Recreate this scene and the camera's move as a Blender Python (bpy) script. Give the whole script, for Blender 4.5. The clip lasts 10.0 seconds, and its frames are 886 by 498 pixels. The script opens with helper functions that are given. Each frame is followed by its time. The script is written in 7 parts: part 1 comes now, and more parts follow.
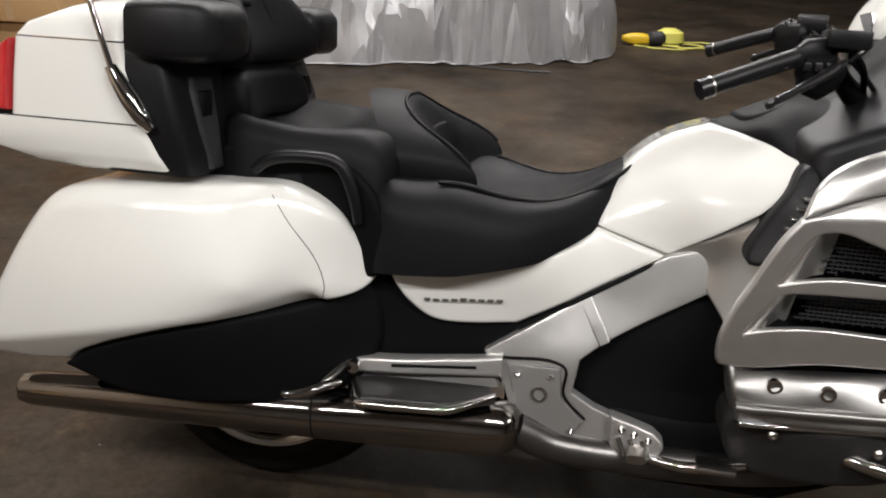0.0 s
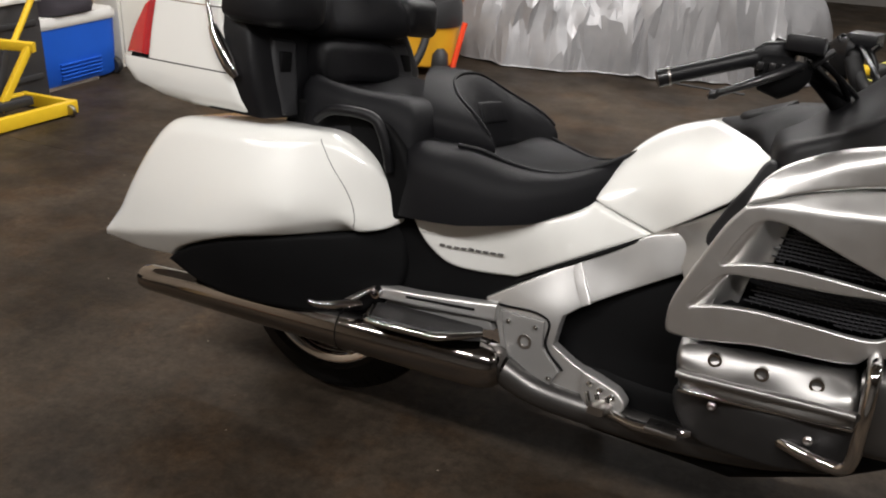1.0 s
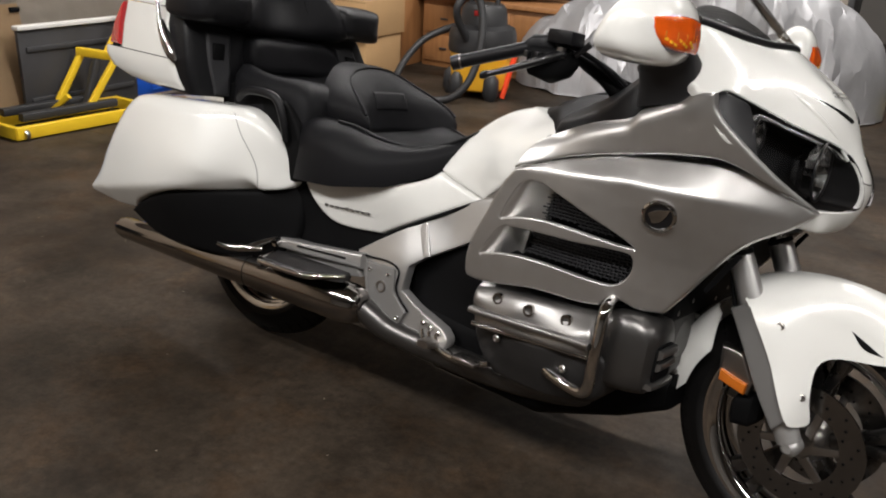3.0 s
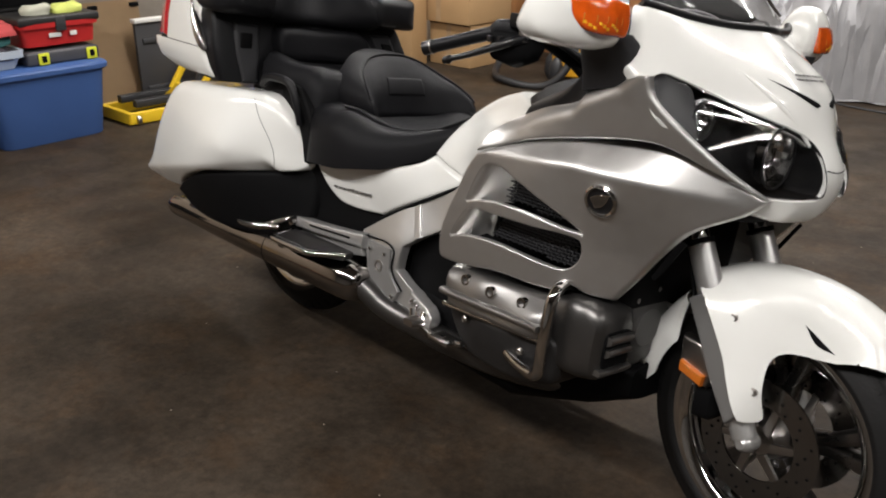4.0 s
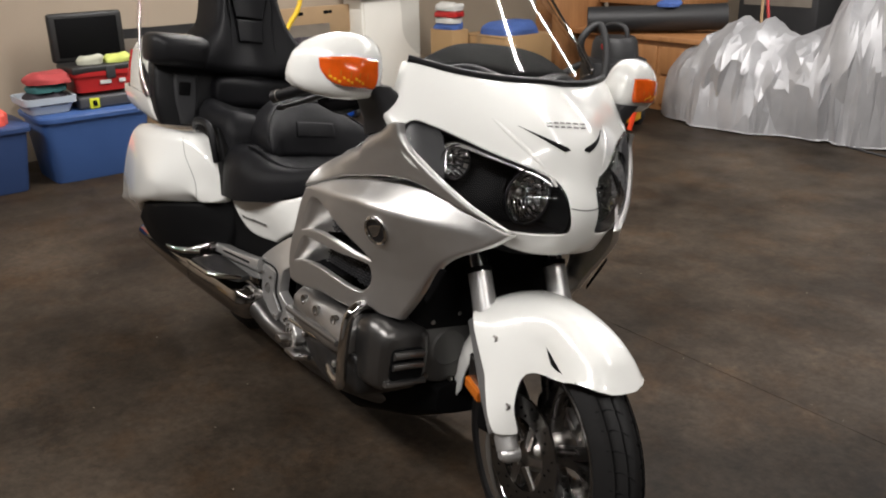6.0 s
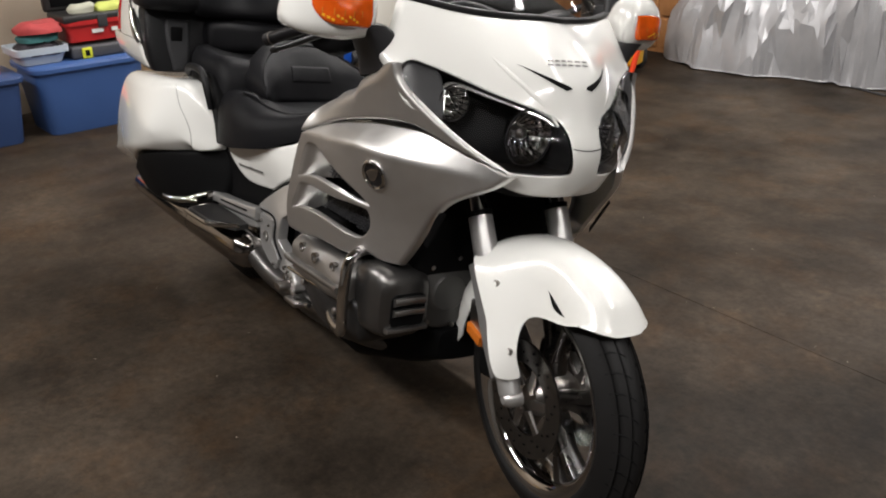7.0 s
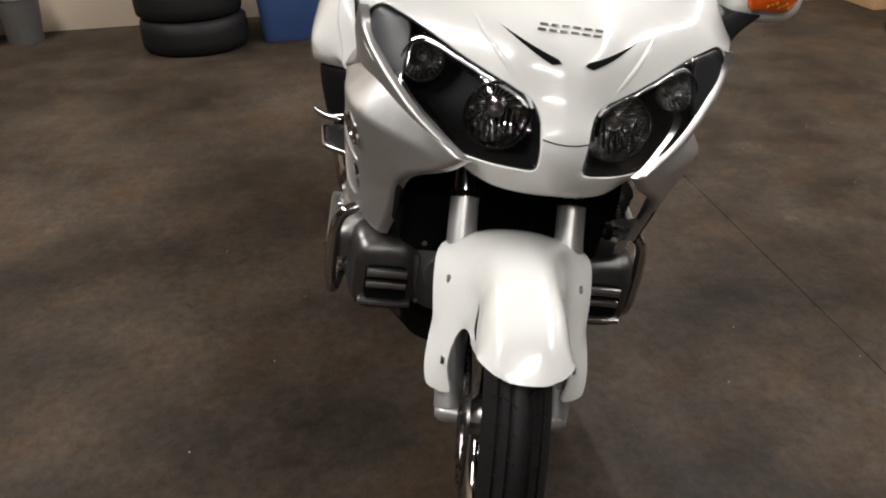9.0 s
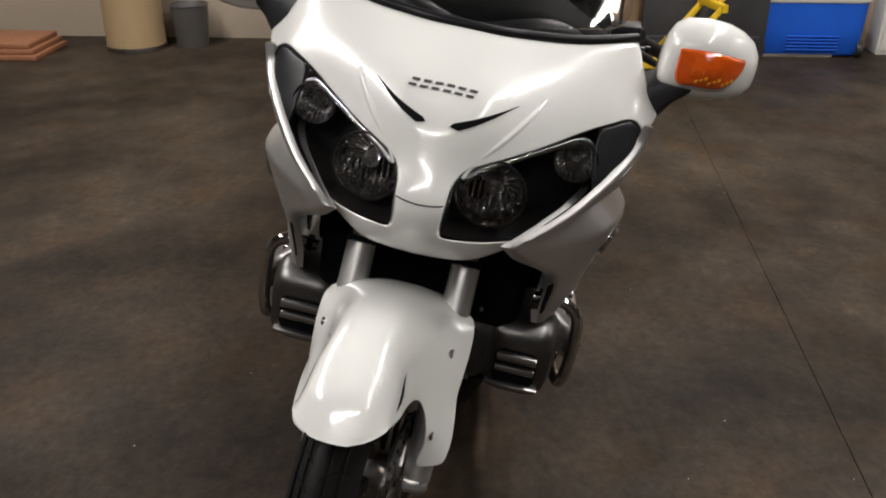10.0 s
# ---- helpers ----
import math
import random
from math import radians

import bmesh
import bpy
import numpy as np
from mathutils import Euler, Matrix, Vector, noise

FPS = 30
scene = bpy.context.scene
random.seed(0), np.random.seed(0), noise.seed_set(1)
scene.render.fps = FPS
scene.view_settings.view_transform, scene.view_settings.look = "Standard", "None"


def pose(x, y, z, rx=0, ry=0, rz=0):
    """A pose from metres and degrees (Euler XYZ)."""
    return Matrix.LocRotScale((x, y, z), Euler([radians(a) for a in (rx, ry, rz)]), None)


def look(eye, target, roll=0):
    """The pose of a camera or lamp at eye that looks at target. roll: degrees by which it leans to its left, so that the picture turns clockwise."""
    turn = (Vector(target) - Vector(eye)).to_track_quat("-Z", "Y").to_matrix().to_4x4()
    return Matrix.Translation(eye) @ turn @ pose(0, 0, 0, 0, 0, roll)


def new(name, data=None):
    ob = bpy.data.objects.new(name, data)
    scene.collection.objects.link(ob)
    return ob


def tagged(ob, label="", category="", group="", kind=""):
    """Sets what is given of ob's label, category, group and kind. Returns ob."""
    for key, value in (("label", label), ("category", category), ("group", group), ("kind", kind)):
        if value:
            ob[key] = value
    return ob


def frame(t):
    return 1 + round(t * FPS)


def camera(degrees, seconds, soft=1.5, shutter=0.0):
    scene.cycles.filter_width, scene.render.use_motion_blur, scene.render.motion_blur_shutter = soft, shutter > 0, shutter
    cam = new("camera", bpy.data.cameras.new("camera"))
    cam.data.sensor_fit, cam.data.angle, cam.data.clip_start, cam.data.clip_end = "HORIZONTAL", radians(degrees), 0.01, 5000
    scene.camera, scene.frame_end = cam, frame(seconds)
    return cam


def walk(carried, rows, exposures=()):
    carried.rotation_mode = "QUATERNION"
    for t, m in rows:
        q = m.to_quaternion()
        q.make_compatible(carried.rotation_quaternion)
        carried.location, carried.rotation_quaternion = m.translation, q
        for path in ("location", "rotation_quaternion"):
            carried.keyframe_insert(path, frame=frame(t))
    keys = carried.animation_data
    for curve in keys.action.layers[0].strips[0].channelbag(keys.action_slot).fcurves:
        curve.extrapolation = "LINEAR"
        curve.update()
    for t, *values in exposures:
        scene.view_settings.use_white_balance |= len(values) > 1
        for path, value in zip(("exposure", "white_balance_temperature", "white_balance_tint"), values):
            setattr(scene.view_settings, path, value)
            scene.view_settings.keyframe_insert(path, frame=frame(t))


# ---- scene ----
from mathutils import geometry

cam = camera(54.0, 10.0, soft=2.0)
PATH = [
    (0, (0.13, 0.021, 1.375), (0.006, 1.834, 0.54), 1.8),
    (0.5, (0.431, -0.014, 1.402), (-0.142, 1.713, 0.572), -0.0),
    (1, (0.653, -0.176, 1.386), (0.0, 1.525, 0.563), 2.8),
    (1.5, (0.867, -0.235, 1.411), (0.14, 1.488, 0.701), 1.4),
    (2, (1.097, -0.197, 1.403), (0.16, 1.398, 0.644), 0.2),
    (2.5, (1.261, -0.244, 1.392), (0.244, 1.335, 0.704), -0.0),
    (3, (1.446, -0.269, 1.382), (0.498, 1.324, 0.631), 2.9),
    (3.2, (1.515, -0.258, 1.389), (0.555, 1.336, 0.656), 2.1),
    (4.3, (1.95, 0.061, 1.399), (0.677, 1.361, 0.569), 0.5),
    (4.5, (2.046, 0.144, 1.389), (0.78, 1.434, 0.532), 1.2),
    (5, (2.302, 0.24, 1.419), (0.936, 1.456, 0.608), 0.9),
    (5.5, (2.483, 0.285, 1.449), (1.045, 1.471, 0.724), -0.8),
    (5.7, (2.506, 0.287, 1.454), (1.061, 1.486, 0.764), -1.0),
    (6.8, (2.486, 0.309, 1.43), (1.060, 1.468, 0.678), -2.0),
    (7, (2.484, 0.311, 1.426), (1.068, 1.475, 0.626), -1.9),
    (7.5, (2.484, 0.386, 1.392), (1.025, 1.443, 0.524), -2.8),
    (8, (2.462, 0.634, 1.33), (0.881, 1.538, 0.502), 0.4),
    (8.5, (2.493, 0.917, 1.374), (0.827, 1.558, 0.471), -2.0),
    (9, (2.614, 1.217, 1.401), (0.879, 1.556, 0.464), -1.6),
    (9.5, (2.608, 1.517, 1.392), (0.833, 1.615, 0.475), 0.5),
    (10, (2.615, 1.799, 1.425), (0.821, 1.7, 0.545), -0.0),
]
walk(cam, [(t, look(eye, target, roll)) for t, eye, target, roll in PATH], [(0, 0.07), (1.5, 0.04), (9.0, 0.03), (9.5, 0.0), (10, -0.24)])

# ---- light: fluorescent strip fixtures under the ceiling ----
world = bpy.data.worlds.new("dim_room")
scene.world = world
world.use_nodes = True
world.node_tree.nodes["Background"].inputs[0].default_value = (0.9, 0.92, 1.0, 1)
world.node_tree.nodes["Background"].inputs[1].default_value = 0.02
CEIL = 3.5
STRIPS = [(0.3, 3.9, 0, 1.14), (2.9, 3.6, 0, 0.22), (-1.9, 3.2, 0, 0.8), (1.9, -0.9, 0, 1.22), (-1.4, -1.1, 0, 1.05), (0.5, 7.6, 0, 0.9), (4.9, 1.0, 90, 0.5)]
POWER = 116.0

# ---- materials ----
MATS = {}


def mat(name, base, rough=0.5, metal=0.0, coat=0.0, vary=0.12, vscale=6.0, bump=0.0, bscale=120.0, spec=0.5, rvary=0.06, island=0.0):
    """A procedural surface: colour clouds at two scales, roughness clouds and fine relief, in metres."""
    if name in MATS:
        return MATS[name]
    m = bpy.data.materials.new(name)
    m.use_nodes = True
    nt = m.node_tree
    b = nt.nodes["Principled BSDF"]
    co = nt.nodes.new("ShaderNodeTexCoord")
    big = nt.nodes.new("ShaderNodeTexNoise")
    big.inputs["Scale"].default_value, big.inputs["Detail"].default_value = vscale, 6
    nt.links.new(co.outputs["Object"], big.inputs["Vector"])
    ramp = nt.nodes.new("ShaderNodeMix")
    ramp.data_type = "RGBA"
    lo = [c * (1 - vary) for c in base]
    hi = [min(1, c * (1 + vary)) for c in base]
    ramp.inputs["A"].default_value, ramp.inputs["B"].default_value = (*lo, 1), (*hi, 1)
    nt.links.new(big.outputs["Fac"], ramp.inputs["Factor"])
    nt.links.new(ramp.outputs["Result"], b.inputs["Base Color"])
    mr = nt.nodes.new("ShaderNodeMapRange")
    mr.inputs["To Min"].default_value, mr.inputs["To Max"].default_value = max(0.02, rough - rvary), min(1, rough + rvary)
    nt.links.new(big.outputs["Fac"], mr.inputs["Value"])
    nt.links.new(mr.outputs["Result"], b.inputs["Roughness"])
    b.inputs["Metallic"].default_value = metal
    b.inputs["Coat Weight"].default_value = coat
    b.inputs["Coat Roughness"].default_value = 0.05
    b.inputs["Specular IOR Level"].default_value = spec
    if bump:
        fine = nt.nodes.new("ShaderNodeTexNoise")
        fine.inputs["Scale"].default_value, fine.inputs["Detail"].default_value = bscale, 4
        nt.links.new(co.outputs["Object"], fine.inputs["Vector"])
        bp = nt.nodes.new("ShaderNodeBump")
        bp.inputs["Strength"].default_value, bp.inputs["Distance"].default_value = bump, 0.002
        nt.links.new(fine.outputs["Fac"], bp.inputs["Height"])
        nt.links.new(bp.outputs["Normal"], b.inputs["Normal"])
    MATS[name] = m
    return m


def thin_clear(name, colour, gloss=0.03):
    """A thin clear pane: light goes straight through, with a gloss that grows towards grazing."""
    m = bpy.data.materials.new(name)
    m.use_nodes = True
    nt = m.node_tree
    nt.nodes.remove(nt.nodes["Principled BSDF"])
    out = [n for n in nt.nodes if n.bl_idname == "ShaderNodeOutputMaterial"][0]
    clear, shine = nt.nodes.new("ShaderNodeBsdfTransparent"), nt.nodes.new("ShaderNodeBsdfGlossy")
    clear.inputs["Color"].default_value = (*colour, 1)
    shine.inputs["Roughness"].default_value = gloss
    fr = nt.nodes.new("ShaderNodeFresnel")
    fr.inputs["IOR"].default_value = 1.5
    mix = nt.nodes.new("ShaderNodeMixShader")
    nt.links.new(fr.outputs[0], mix.inputs[0])
    nt.links.new(clear.outputs[0], mix.inputs[1])
    nt.links.new(shine.outputs[0], mix.inputs[2])
    nt.links.new(mix.outputs[0], out.inputs["Surface"])
    MATS[name] = m
    return m


def glow(name, colour, strength):
    m = bpy.data.materials.new(name)
    m.use_nodes = True
    b = m.node_tree.nodes["Principled BSDF"]
    b.inputs["Emission Color"].default_value = (*colour, 1)
    b.inputs["Emission Strength"].default_value = strength
    MATS[name] = m
    return m


WHITE = mat("pearl_white_paint", (0.79, 0.79, 0.757), 0.22, coat=1.0, vary=0.02, vscale=3, bump=0.02, bscale=25)
SILVER = mat("silver_metallic_paint", (0.6, 0.592, 0.578), 0.39, metal=0.92, coat=0.15, vary=0.04, vscale=40, bump=0.03, bscale=900)
SILVER2 = mat("satin_aluminium", (0.54, 0.535, 0.525), 0.34, metal=0.75, vary=0.06, vscale=14, bump=0.05, bscale=300)
HEADMETAL = mat("satin_cast_metal", (0.31, 0.303, 0.296), 0.4, metal=1.0, vary=0.08, vscale=14, bump=0.06, bscale=250)
REFLEX = mat("amber_reflector", (0.5, 0.13, 0.012), 0.2, coat=0.5, vary=0.25, vscale=60)
CHROME = mat("chrome", (0.55, 0.54, 0.53), 0.06, metal=1.0, vary=0.05, vscale=9, rvary=0.04)
# exhaust chrome, its colour darkened to stand for the dark floor it mirrors
DARKCHROME = mat("dimmed_chrome", (0.3, 0.282, 0.27), 0.1, metal=1.0, vary=0.15, vscale=7, rvary=0.05)
STEEL = mat("brushed_steel", (0.38, 0.36, 0.34), 0.3, metal=1.0, vary=0.15, vscale=18, bump=0.05)
ENGINE = mat("engine_grey", (0.125, 0.121, 0.118), 0.33, metal=0.9, vary=0.15, vscale=12, bump=0.1, bscale=200)
DARKMETAL = mat("dark_cast_metal", (0.034, 0.033, 0.033), 0.42, metal=0.4, vary=0.25, vscale=16, bump=0.2, bscale=220)
CASTGREY = mat("grey_cast_cover", (0.085, 0.083, 0.08), 0.4, metal=0.4, vary=0.2, vscale=16, bump=0.2, bscale=220)
LEATHER = mat("black_vinyl", (0.006, 0.006, 0.007), 0.5, vary=0.2, vscale=5, bump=0.35, bscale=420, spec=0.12)
PLASTIC = mat("black_plastic", (0.006, 0.006, 0.007), 0.42, vary=0.2, vscale=8, bump=0.12, bscale=500, spec=0.24)
GREYPLASTIC = mat("charcoal_panel_plastic", (0.022, 0.022, 0.024), 0.48, vary=0.15, vscale=8, bump=0.1, bscale=500, spec=0.35)
MATTE = mat("matte_black", (0.0046, 0.0046, 0.0049), 0.6, vary=0.2, bump=0.1, spec=0.06)
RUBBER = mat("tyre_rubber", (0.0068, 0.0065, 0.0065), 0.6, vary=0.25, vscale=20, bump=0.25, bscale=160, spec=0.25)
GREYPANEL = mat("grey_fork_guard", (0.24, 0.236, 0.23), 0.38, metal=0.4, vary=0.06)
SPOKE = mat("dark_polished_spoke", (0.16, 0.155, 0.15), 0.28, metal=1.0, vary=0.2, vscale=18)
DISC = mat("brake_disc", (0.24, 0.232, 0.225), 0.22, metal=1.0, vary=0.15, vscale=30)
AMBER = mat("amber_lens", (0.62, 0.085, 0.006), 0.1, coat=1.0, vary=0.35, vscale=45, bump=0.25, bscale=120)
YELLOWAMBER = mat("yellow_amber", (0.85, 0.4, 0.02), 0.15, coat=1.0, vary=0.3, vscale=90)
REDLENS = mat("red_lens", (0.5, 0.015, 0.02), 0.12, coat=1.0, vary=0.2, vscale=40)
REFLECTOR = mat("lamp_reflector", (0.66, 0.66, 0.655), 0.1, metal=1.0, vary=0.2, vscale=70, bump=0.6, bscale=60)
HOUSING = mat("lamp_housing", (0.007, 0.007, 0.008), 0.3, vary=0.2, vscale=20)
LAMPBLACK = mat("lamp_black", (0.005, 0.005, 0.0055), 0.55, vary=0.2, vscale=20, spec=0.12)
SMOKE = mat("smoked_marker_lens", (0.014, 0.014, 0.0155), 0.38, vary=0.2, vscale=25)
BRIGHT = mat("satin_chrome_trim", (0.72, 0.72, 0.71), 0.22, metal=1.0, vary=0.05, vscale=30)
CLEAR = thin_clear("clear_lens", (0.93, 0.93, 0.93), 0.02)
SCREEN = thin_clear("windscreen_plastic", (0.82, 0.82, 0.81), 0.03)
MIRROR = mat("mirror_glass", (0.85, 0.86, 0.86), 0.03, metal=1.0, vary=0.02)
BADGE = mat("badge_grey", (0.16, 0.155, 0.15), 0.3, metal=0.6)


# ---- shape helpers ----
def loop2(pts, step):
    """A closed smooth curve through points of the plane; a point with a third value is a corner."""
    p = [np.array(q[:2], float) for q in pts]
    sharp = [len(q) > 2 for q in pts]
    n, out = len(p), []
    for i in range(n):
        a, b, c, d = p[i - 1], p[i], p[(i + 1) % n], p[(i + 2) % n]
        ln = np.linalg.norm(c - b) + 1e-9
        m1 = (c - b) if sharp[i] else (c - a) / (np.linalg.norm(c - a) + 1e-9) * ln
        m2 = (c - b) if sharp[(i + 1) % n] else (d - b) / (np.linalg.norm(d - b) + 1e-9) * ln
        k = max(1, math.ceil(ln / step))
        for j in range(k):
            s = j / k
            out.append((2 * s**3 - 3 * s**2 + 1) * b + (s**3 - 2 * s**2 + s) * m1 + (3 * s**2 - 2 * s**3) * c + (s**3 - s**2) * m2)
    return np.array(out)


def path3(pts, step=0.01):
    """A smooth open curve through points of space."""
    p = [np.array(q, float) for q in pts]
    p = [2 * p[0] - p[1]] + p + [2 * p[-1] - p[-2]]
    out = []
    for i in range(1, len(p) - 2):
        a, b, c, d = p[i - 1 : i + 3]
        ln = np.linalg.norm(c - b) + 1e-9
        m1, m2 = (c - a) / (np.linalg.norm(c - a) + 1e-9) * ln, (d - b) / (np.linalg.norm(d - b) + 1e-9) * ln
        k = max(1, math.ceil(ln / step))
        for j in range(k):
            s = j / k
            out.append((2 * s**3 - 3 * s**2 + 1) * b + (s**3 - 2 * s**2 + s) * m1 + (3 * s**2 - 2 * s**3) * c + (s**3 - s**2) * m2)
    out.append(p[-2])
    return np.array(out)


def plate_spline(ctrl, slack=1e-5):
    """A thin smooth surface w(u, v) through control points (u, v, w)."""
    c = np.array(ctrl, float)
    n = len(c)

    def kern(r2):
        return 0.5 * r2 * np.log(r2 + 1e-12)

    d2 = ((c[:, None, :2] - c[None, :, :2]) ** 2).sum(-1)
    k = np.zeros((n + 3, n + 3))
    k[:n, :n] = kern(d2) + slack * np.eye(n)
    k[:n, n:] = np.c_[np.ones(n), c[:, :2]]
    k[n:, :n] = k[:n, n:].T
    w = np.linalg.solve(k, np.r_[c[:, 2], 0, 0, 0])

    def f(q):
        e2 = ((q[:, None] - c[None, :, :2]) ** 2).sum(-1)
        return kern(e2) @ w[:n] + w[n] + q @ w[n + 1 :]

    return f


def inside(q, poly):
    x, y = q[:, 0], q[:, 1]
    hit = np.zeros(len(q), bool)
    j = len(poly) - 1
    for i in range(len(poly)):
        (xi, yi), (xj, yj) = poly[i], poly[j]
        if yi != yj:
            cross = ((yi > y) != (yj > y)) & (x < (xj - xi) * (y - yi) / (yj - yi) + xi)
            hit ^= cross
        j = i
    return hit


def edge_distance(q, loops):
    best = np.full(len(q), 9.0)
    for lp in loops:
        a, b = lp, np.roll(lp, -1, 0)
        ab = b - a
        l2 = (ab**2).sum(1) + 1e-12
        for s in range(0, len(q), 400):
            d = q[s : s + 400, None] - a[None]
            t = np.clip((d * ab[None]).sum(-1) / l2[None], 0, 1)
            r = np.sqrt(((d - t[..., None] * ab[None]) ** 2).sum(-1)).min(1)
            best[s : s + 400] = np.minimum(best[s : s + 400], r)
    return best


def turned(axis, u, v, w, side=1):
    if axis == "y":
        return Vector((u, side * w, v))
    if axis == "x":
        return Vector((w, u, v))
    return Vector((u, v, w))


def sheet(outline, ctrl, axis="y", side=1, step=0.014, rnd=0.008, wall=0.012, holes=(), sink=1.0, base=None, hole_rnd=None):
    """A moulded panel: an outline in the plane across `axis`, pushed out by a smooth surface, with rolled edges and a returned wall."""
    edge = loop2(outline, step * 0.8)
    cuts = [loop2(h, step * 0.8) for h in holes]
    loops = [edge] + cuts
    f = plate_spline(ctrl) if not callable(ctrl) else ctrl
    lo, hi = edge.min(0), edge.max(0)
    us, vs = np.arange(lo[0], hi[0], step), np.arange(lo[1], hi[1], step * 0.87)
    grid = np.array([(u + (0.5 * step if i % 2 else 0), v) for i, v in enumerate(vs) for u in us])
    pts = [grid]
    for lp in loops:
        for k in (0.3, 0.7, 1.1):
            t = np.roll(lp, -1, 0) - np.roll(lp, 1, 0)
            nrm = np.c_[-t[:, 1], t[:, 0]] / (np.linalg.norm(t, axis=1)[:, None] + 1e-9)
            pts += [lp + nrm * k * rnd, lp - nrm * k * rnd]
    ring = np.concatenate(pts[1:])

    def keep(q, gap):
        ok = inside(q, edge)
        for c in cuts:
            ok &= ~inside(q, c)
        q = q[ok]
        return q[edge_distance(q, loops) > gap]

    grid = keep(grid, max(1.25 * rnd, 0.5 * step))
    ring = keep(ring, 0.27 * rnd)
    allp = np.concatenate([edge] + cuts + [grid, ring])
    edges, s = [], 0
    for lp in loops:
        edges += [(s + i, s + (i + 1) % len(lp)) for i in range(len(lp))]
        s += len(lp)
    vv, _, ff, *_ = geometry.delaunay_2d_cdt([Vector(p) for p in allp], edges, [], 0, 1e-5)
    q = np.array([(p.x, p.y) for p in vv])
    cen = np.array([q[list(t)].mean(0) for t in ff])
    ok = inside(cen, edge)
    for c in cuts:
        ok &= ~inside(cen, c)
    w = f(q)
    for lps, r in ((loops, rnd),) if hole_rnd is None else (([edge], rnd), (cuts, hole_rnd)):
        d = np.clip(edge_distance(q, lps), 0, r)
        w = w - sink * (r - np.sqrt(np.maximum(0, r**2 - (r - d) ** 2)))
    bm = bmesh.new()
    vs_ = [bm.verts.new(turned(axis, *q[i], w[i], side)) for i in range(len(q))]
    back = {}
    deep = w - wall if base is None else base(q)
    for t, good in zip(ff, ok):
        if good:
            try:
                bm.faces.new([vs_[i] for i in t])
            except ValueError:
                pass
    bm.edges.ensure_lookup_table()
    index = {v: i for i, v in enumerate(vs_)}
    rims = [e for e in bm.edges if len(e.link_faces) == 1]
    for e in rims:
        for v in e.verts:
            if v not in back:
                i = index[v]
                back[v] = bm.verts.new(turned(axis, *q[i], deep[i], side))
        a, b = e.verts
        bm.faces.new((a, b, back[b], back[a]))
    for v in [v for v in bm.verts if not v.link_faces]:
        bm.verts.remove(v)
    bmesh.ops.recalc_face_normals(bm, faces=bm.faces)
    return bm


def loft(rings, caps=True, closed=True):
    bm = bmesh.new()
    vr = [[bm.verts.new(Vector(p)) for p in r] for r in rings]
    for a, b in zip(vr, vr[1:]):
        n = len(a)
        for i in range(n if closed else n - 1):
            j = (i + 1) % n
            bm.faces.new((a[i], a[j], b[j], b[i]))
    if caps and closed:
        bm.faces.new(vr[0][::-1])
        bm.faces.new(vr[-1])
    bmesh.ops.recalc_face_normals(bm, faces=bm.faces)
    return bm


def oval(centre, u, v, au, av, e=2.0, n=28):
    """A rounded-box ring round centre, in the plane of u and v."""
    c, u, v = (np.array(k, float) for k in (centre, u, v))
    out = []
    for i in range(n):
        a = 2 * math.pi * i / n
        ca, sa = math.cos(a), math.sin(a)
        out.append(c + u * au * math.copysign(abs(ca) ** (2 / e), ca) + v * av * math.copysign(abs(sa) ** (2 / e), sa))
    return out


def pod(stations, axis="x", e=3.0, n=28):
    """A body through rounded sections: rows of (place along axis, two centres, two half widths)."""
    rings = []
    for s, a, b, ha, hb in stations:
        if axis == "x":
            rings.append(oval((s, a, b), (0, 1, 0), (0, 0, 1), ha, hb, e, n))
        elif axis == "y":
            rings.append(oval((a, s, b), (1, 0, 0), (0, 0, 1), ha, hb, e, n))
        else:
            rings.append(oval((a, b, s), (1, 0, 0), (0, 1, 0), ha, hb, e, n))
    return loft(rings)


def tube(pts, r, n=12, step=0.012, caps=True):
    """A round bar along a smooth path; r: one radius, or one for each point."""
    p = path3(pts, step)
    rr = np.interp(np.linspace(0, 1, len(p)), np.linspace(0, 1, len(r)), r) if hasattr(r, "__len__") else np.full(len(p), r)
    t = np.gradient(p, axis=0)
    t /= np.linalg.norm(t, axis=1)[:, None] + 1e-9
    up = np.array((0, 0, 1.0)) if abs(t[0][2]) < 0.9 else np.array((0, 1.0, 0))
    rings = []
    for c, d, q in zip(p, t, rr):
        u = np.cross(up, d)
        u /= np.linalg.norm(u) + 1e-9
        v = np.cross(d, u)
        up = v
        rings.append([c + q * (math.cos(a) * u + math.sin(a) * v) for a in np.linspace(0, 2 * math.pi, n, endpoint=False)])
    return loft(rings, caps)


def revolve(profile, centre, n=64, axis="y"):
    """A turned body: profile rows of (radius, place along the axle), closed on itself."""
    rings = []
    for i in range(n):
        a = 2 * math.pi * i / n
        row = []
        for r, s in profile:
            if axis == "y":
                row.append((centre[0] + r * math.cos(a), centre[1] + s, centre[2] + r * math.sin(a)))
            elif axis == "x":
                row.append((centre[0] + s, centre[1] + r * math.cos(a), centre[2] + r * math.sin(a)))
            else:
                row.append((centre[0] + r * math.cos(a), centre[1] + r * math.sin(a), centre[2] + s))
        rings.append(row)
    return loft(rings + rings[:1], caps=False)


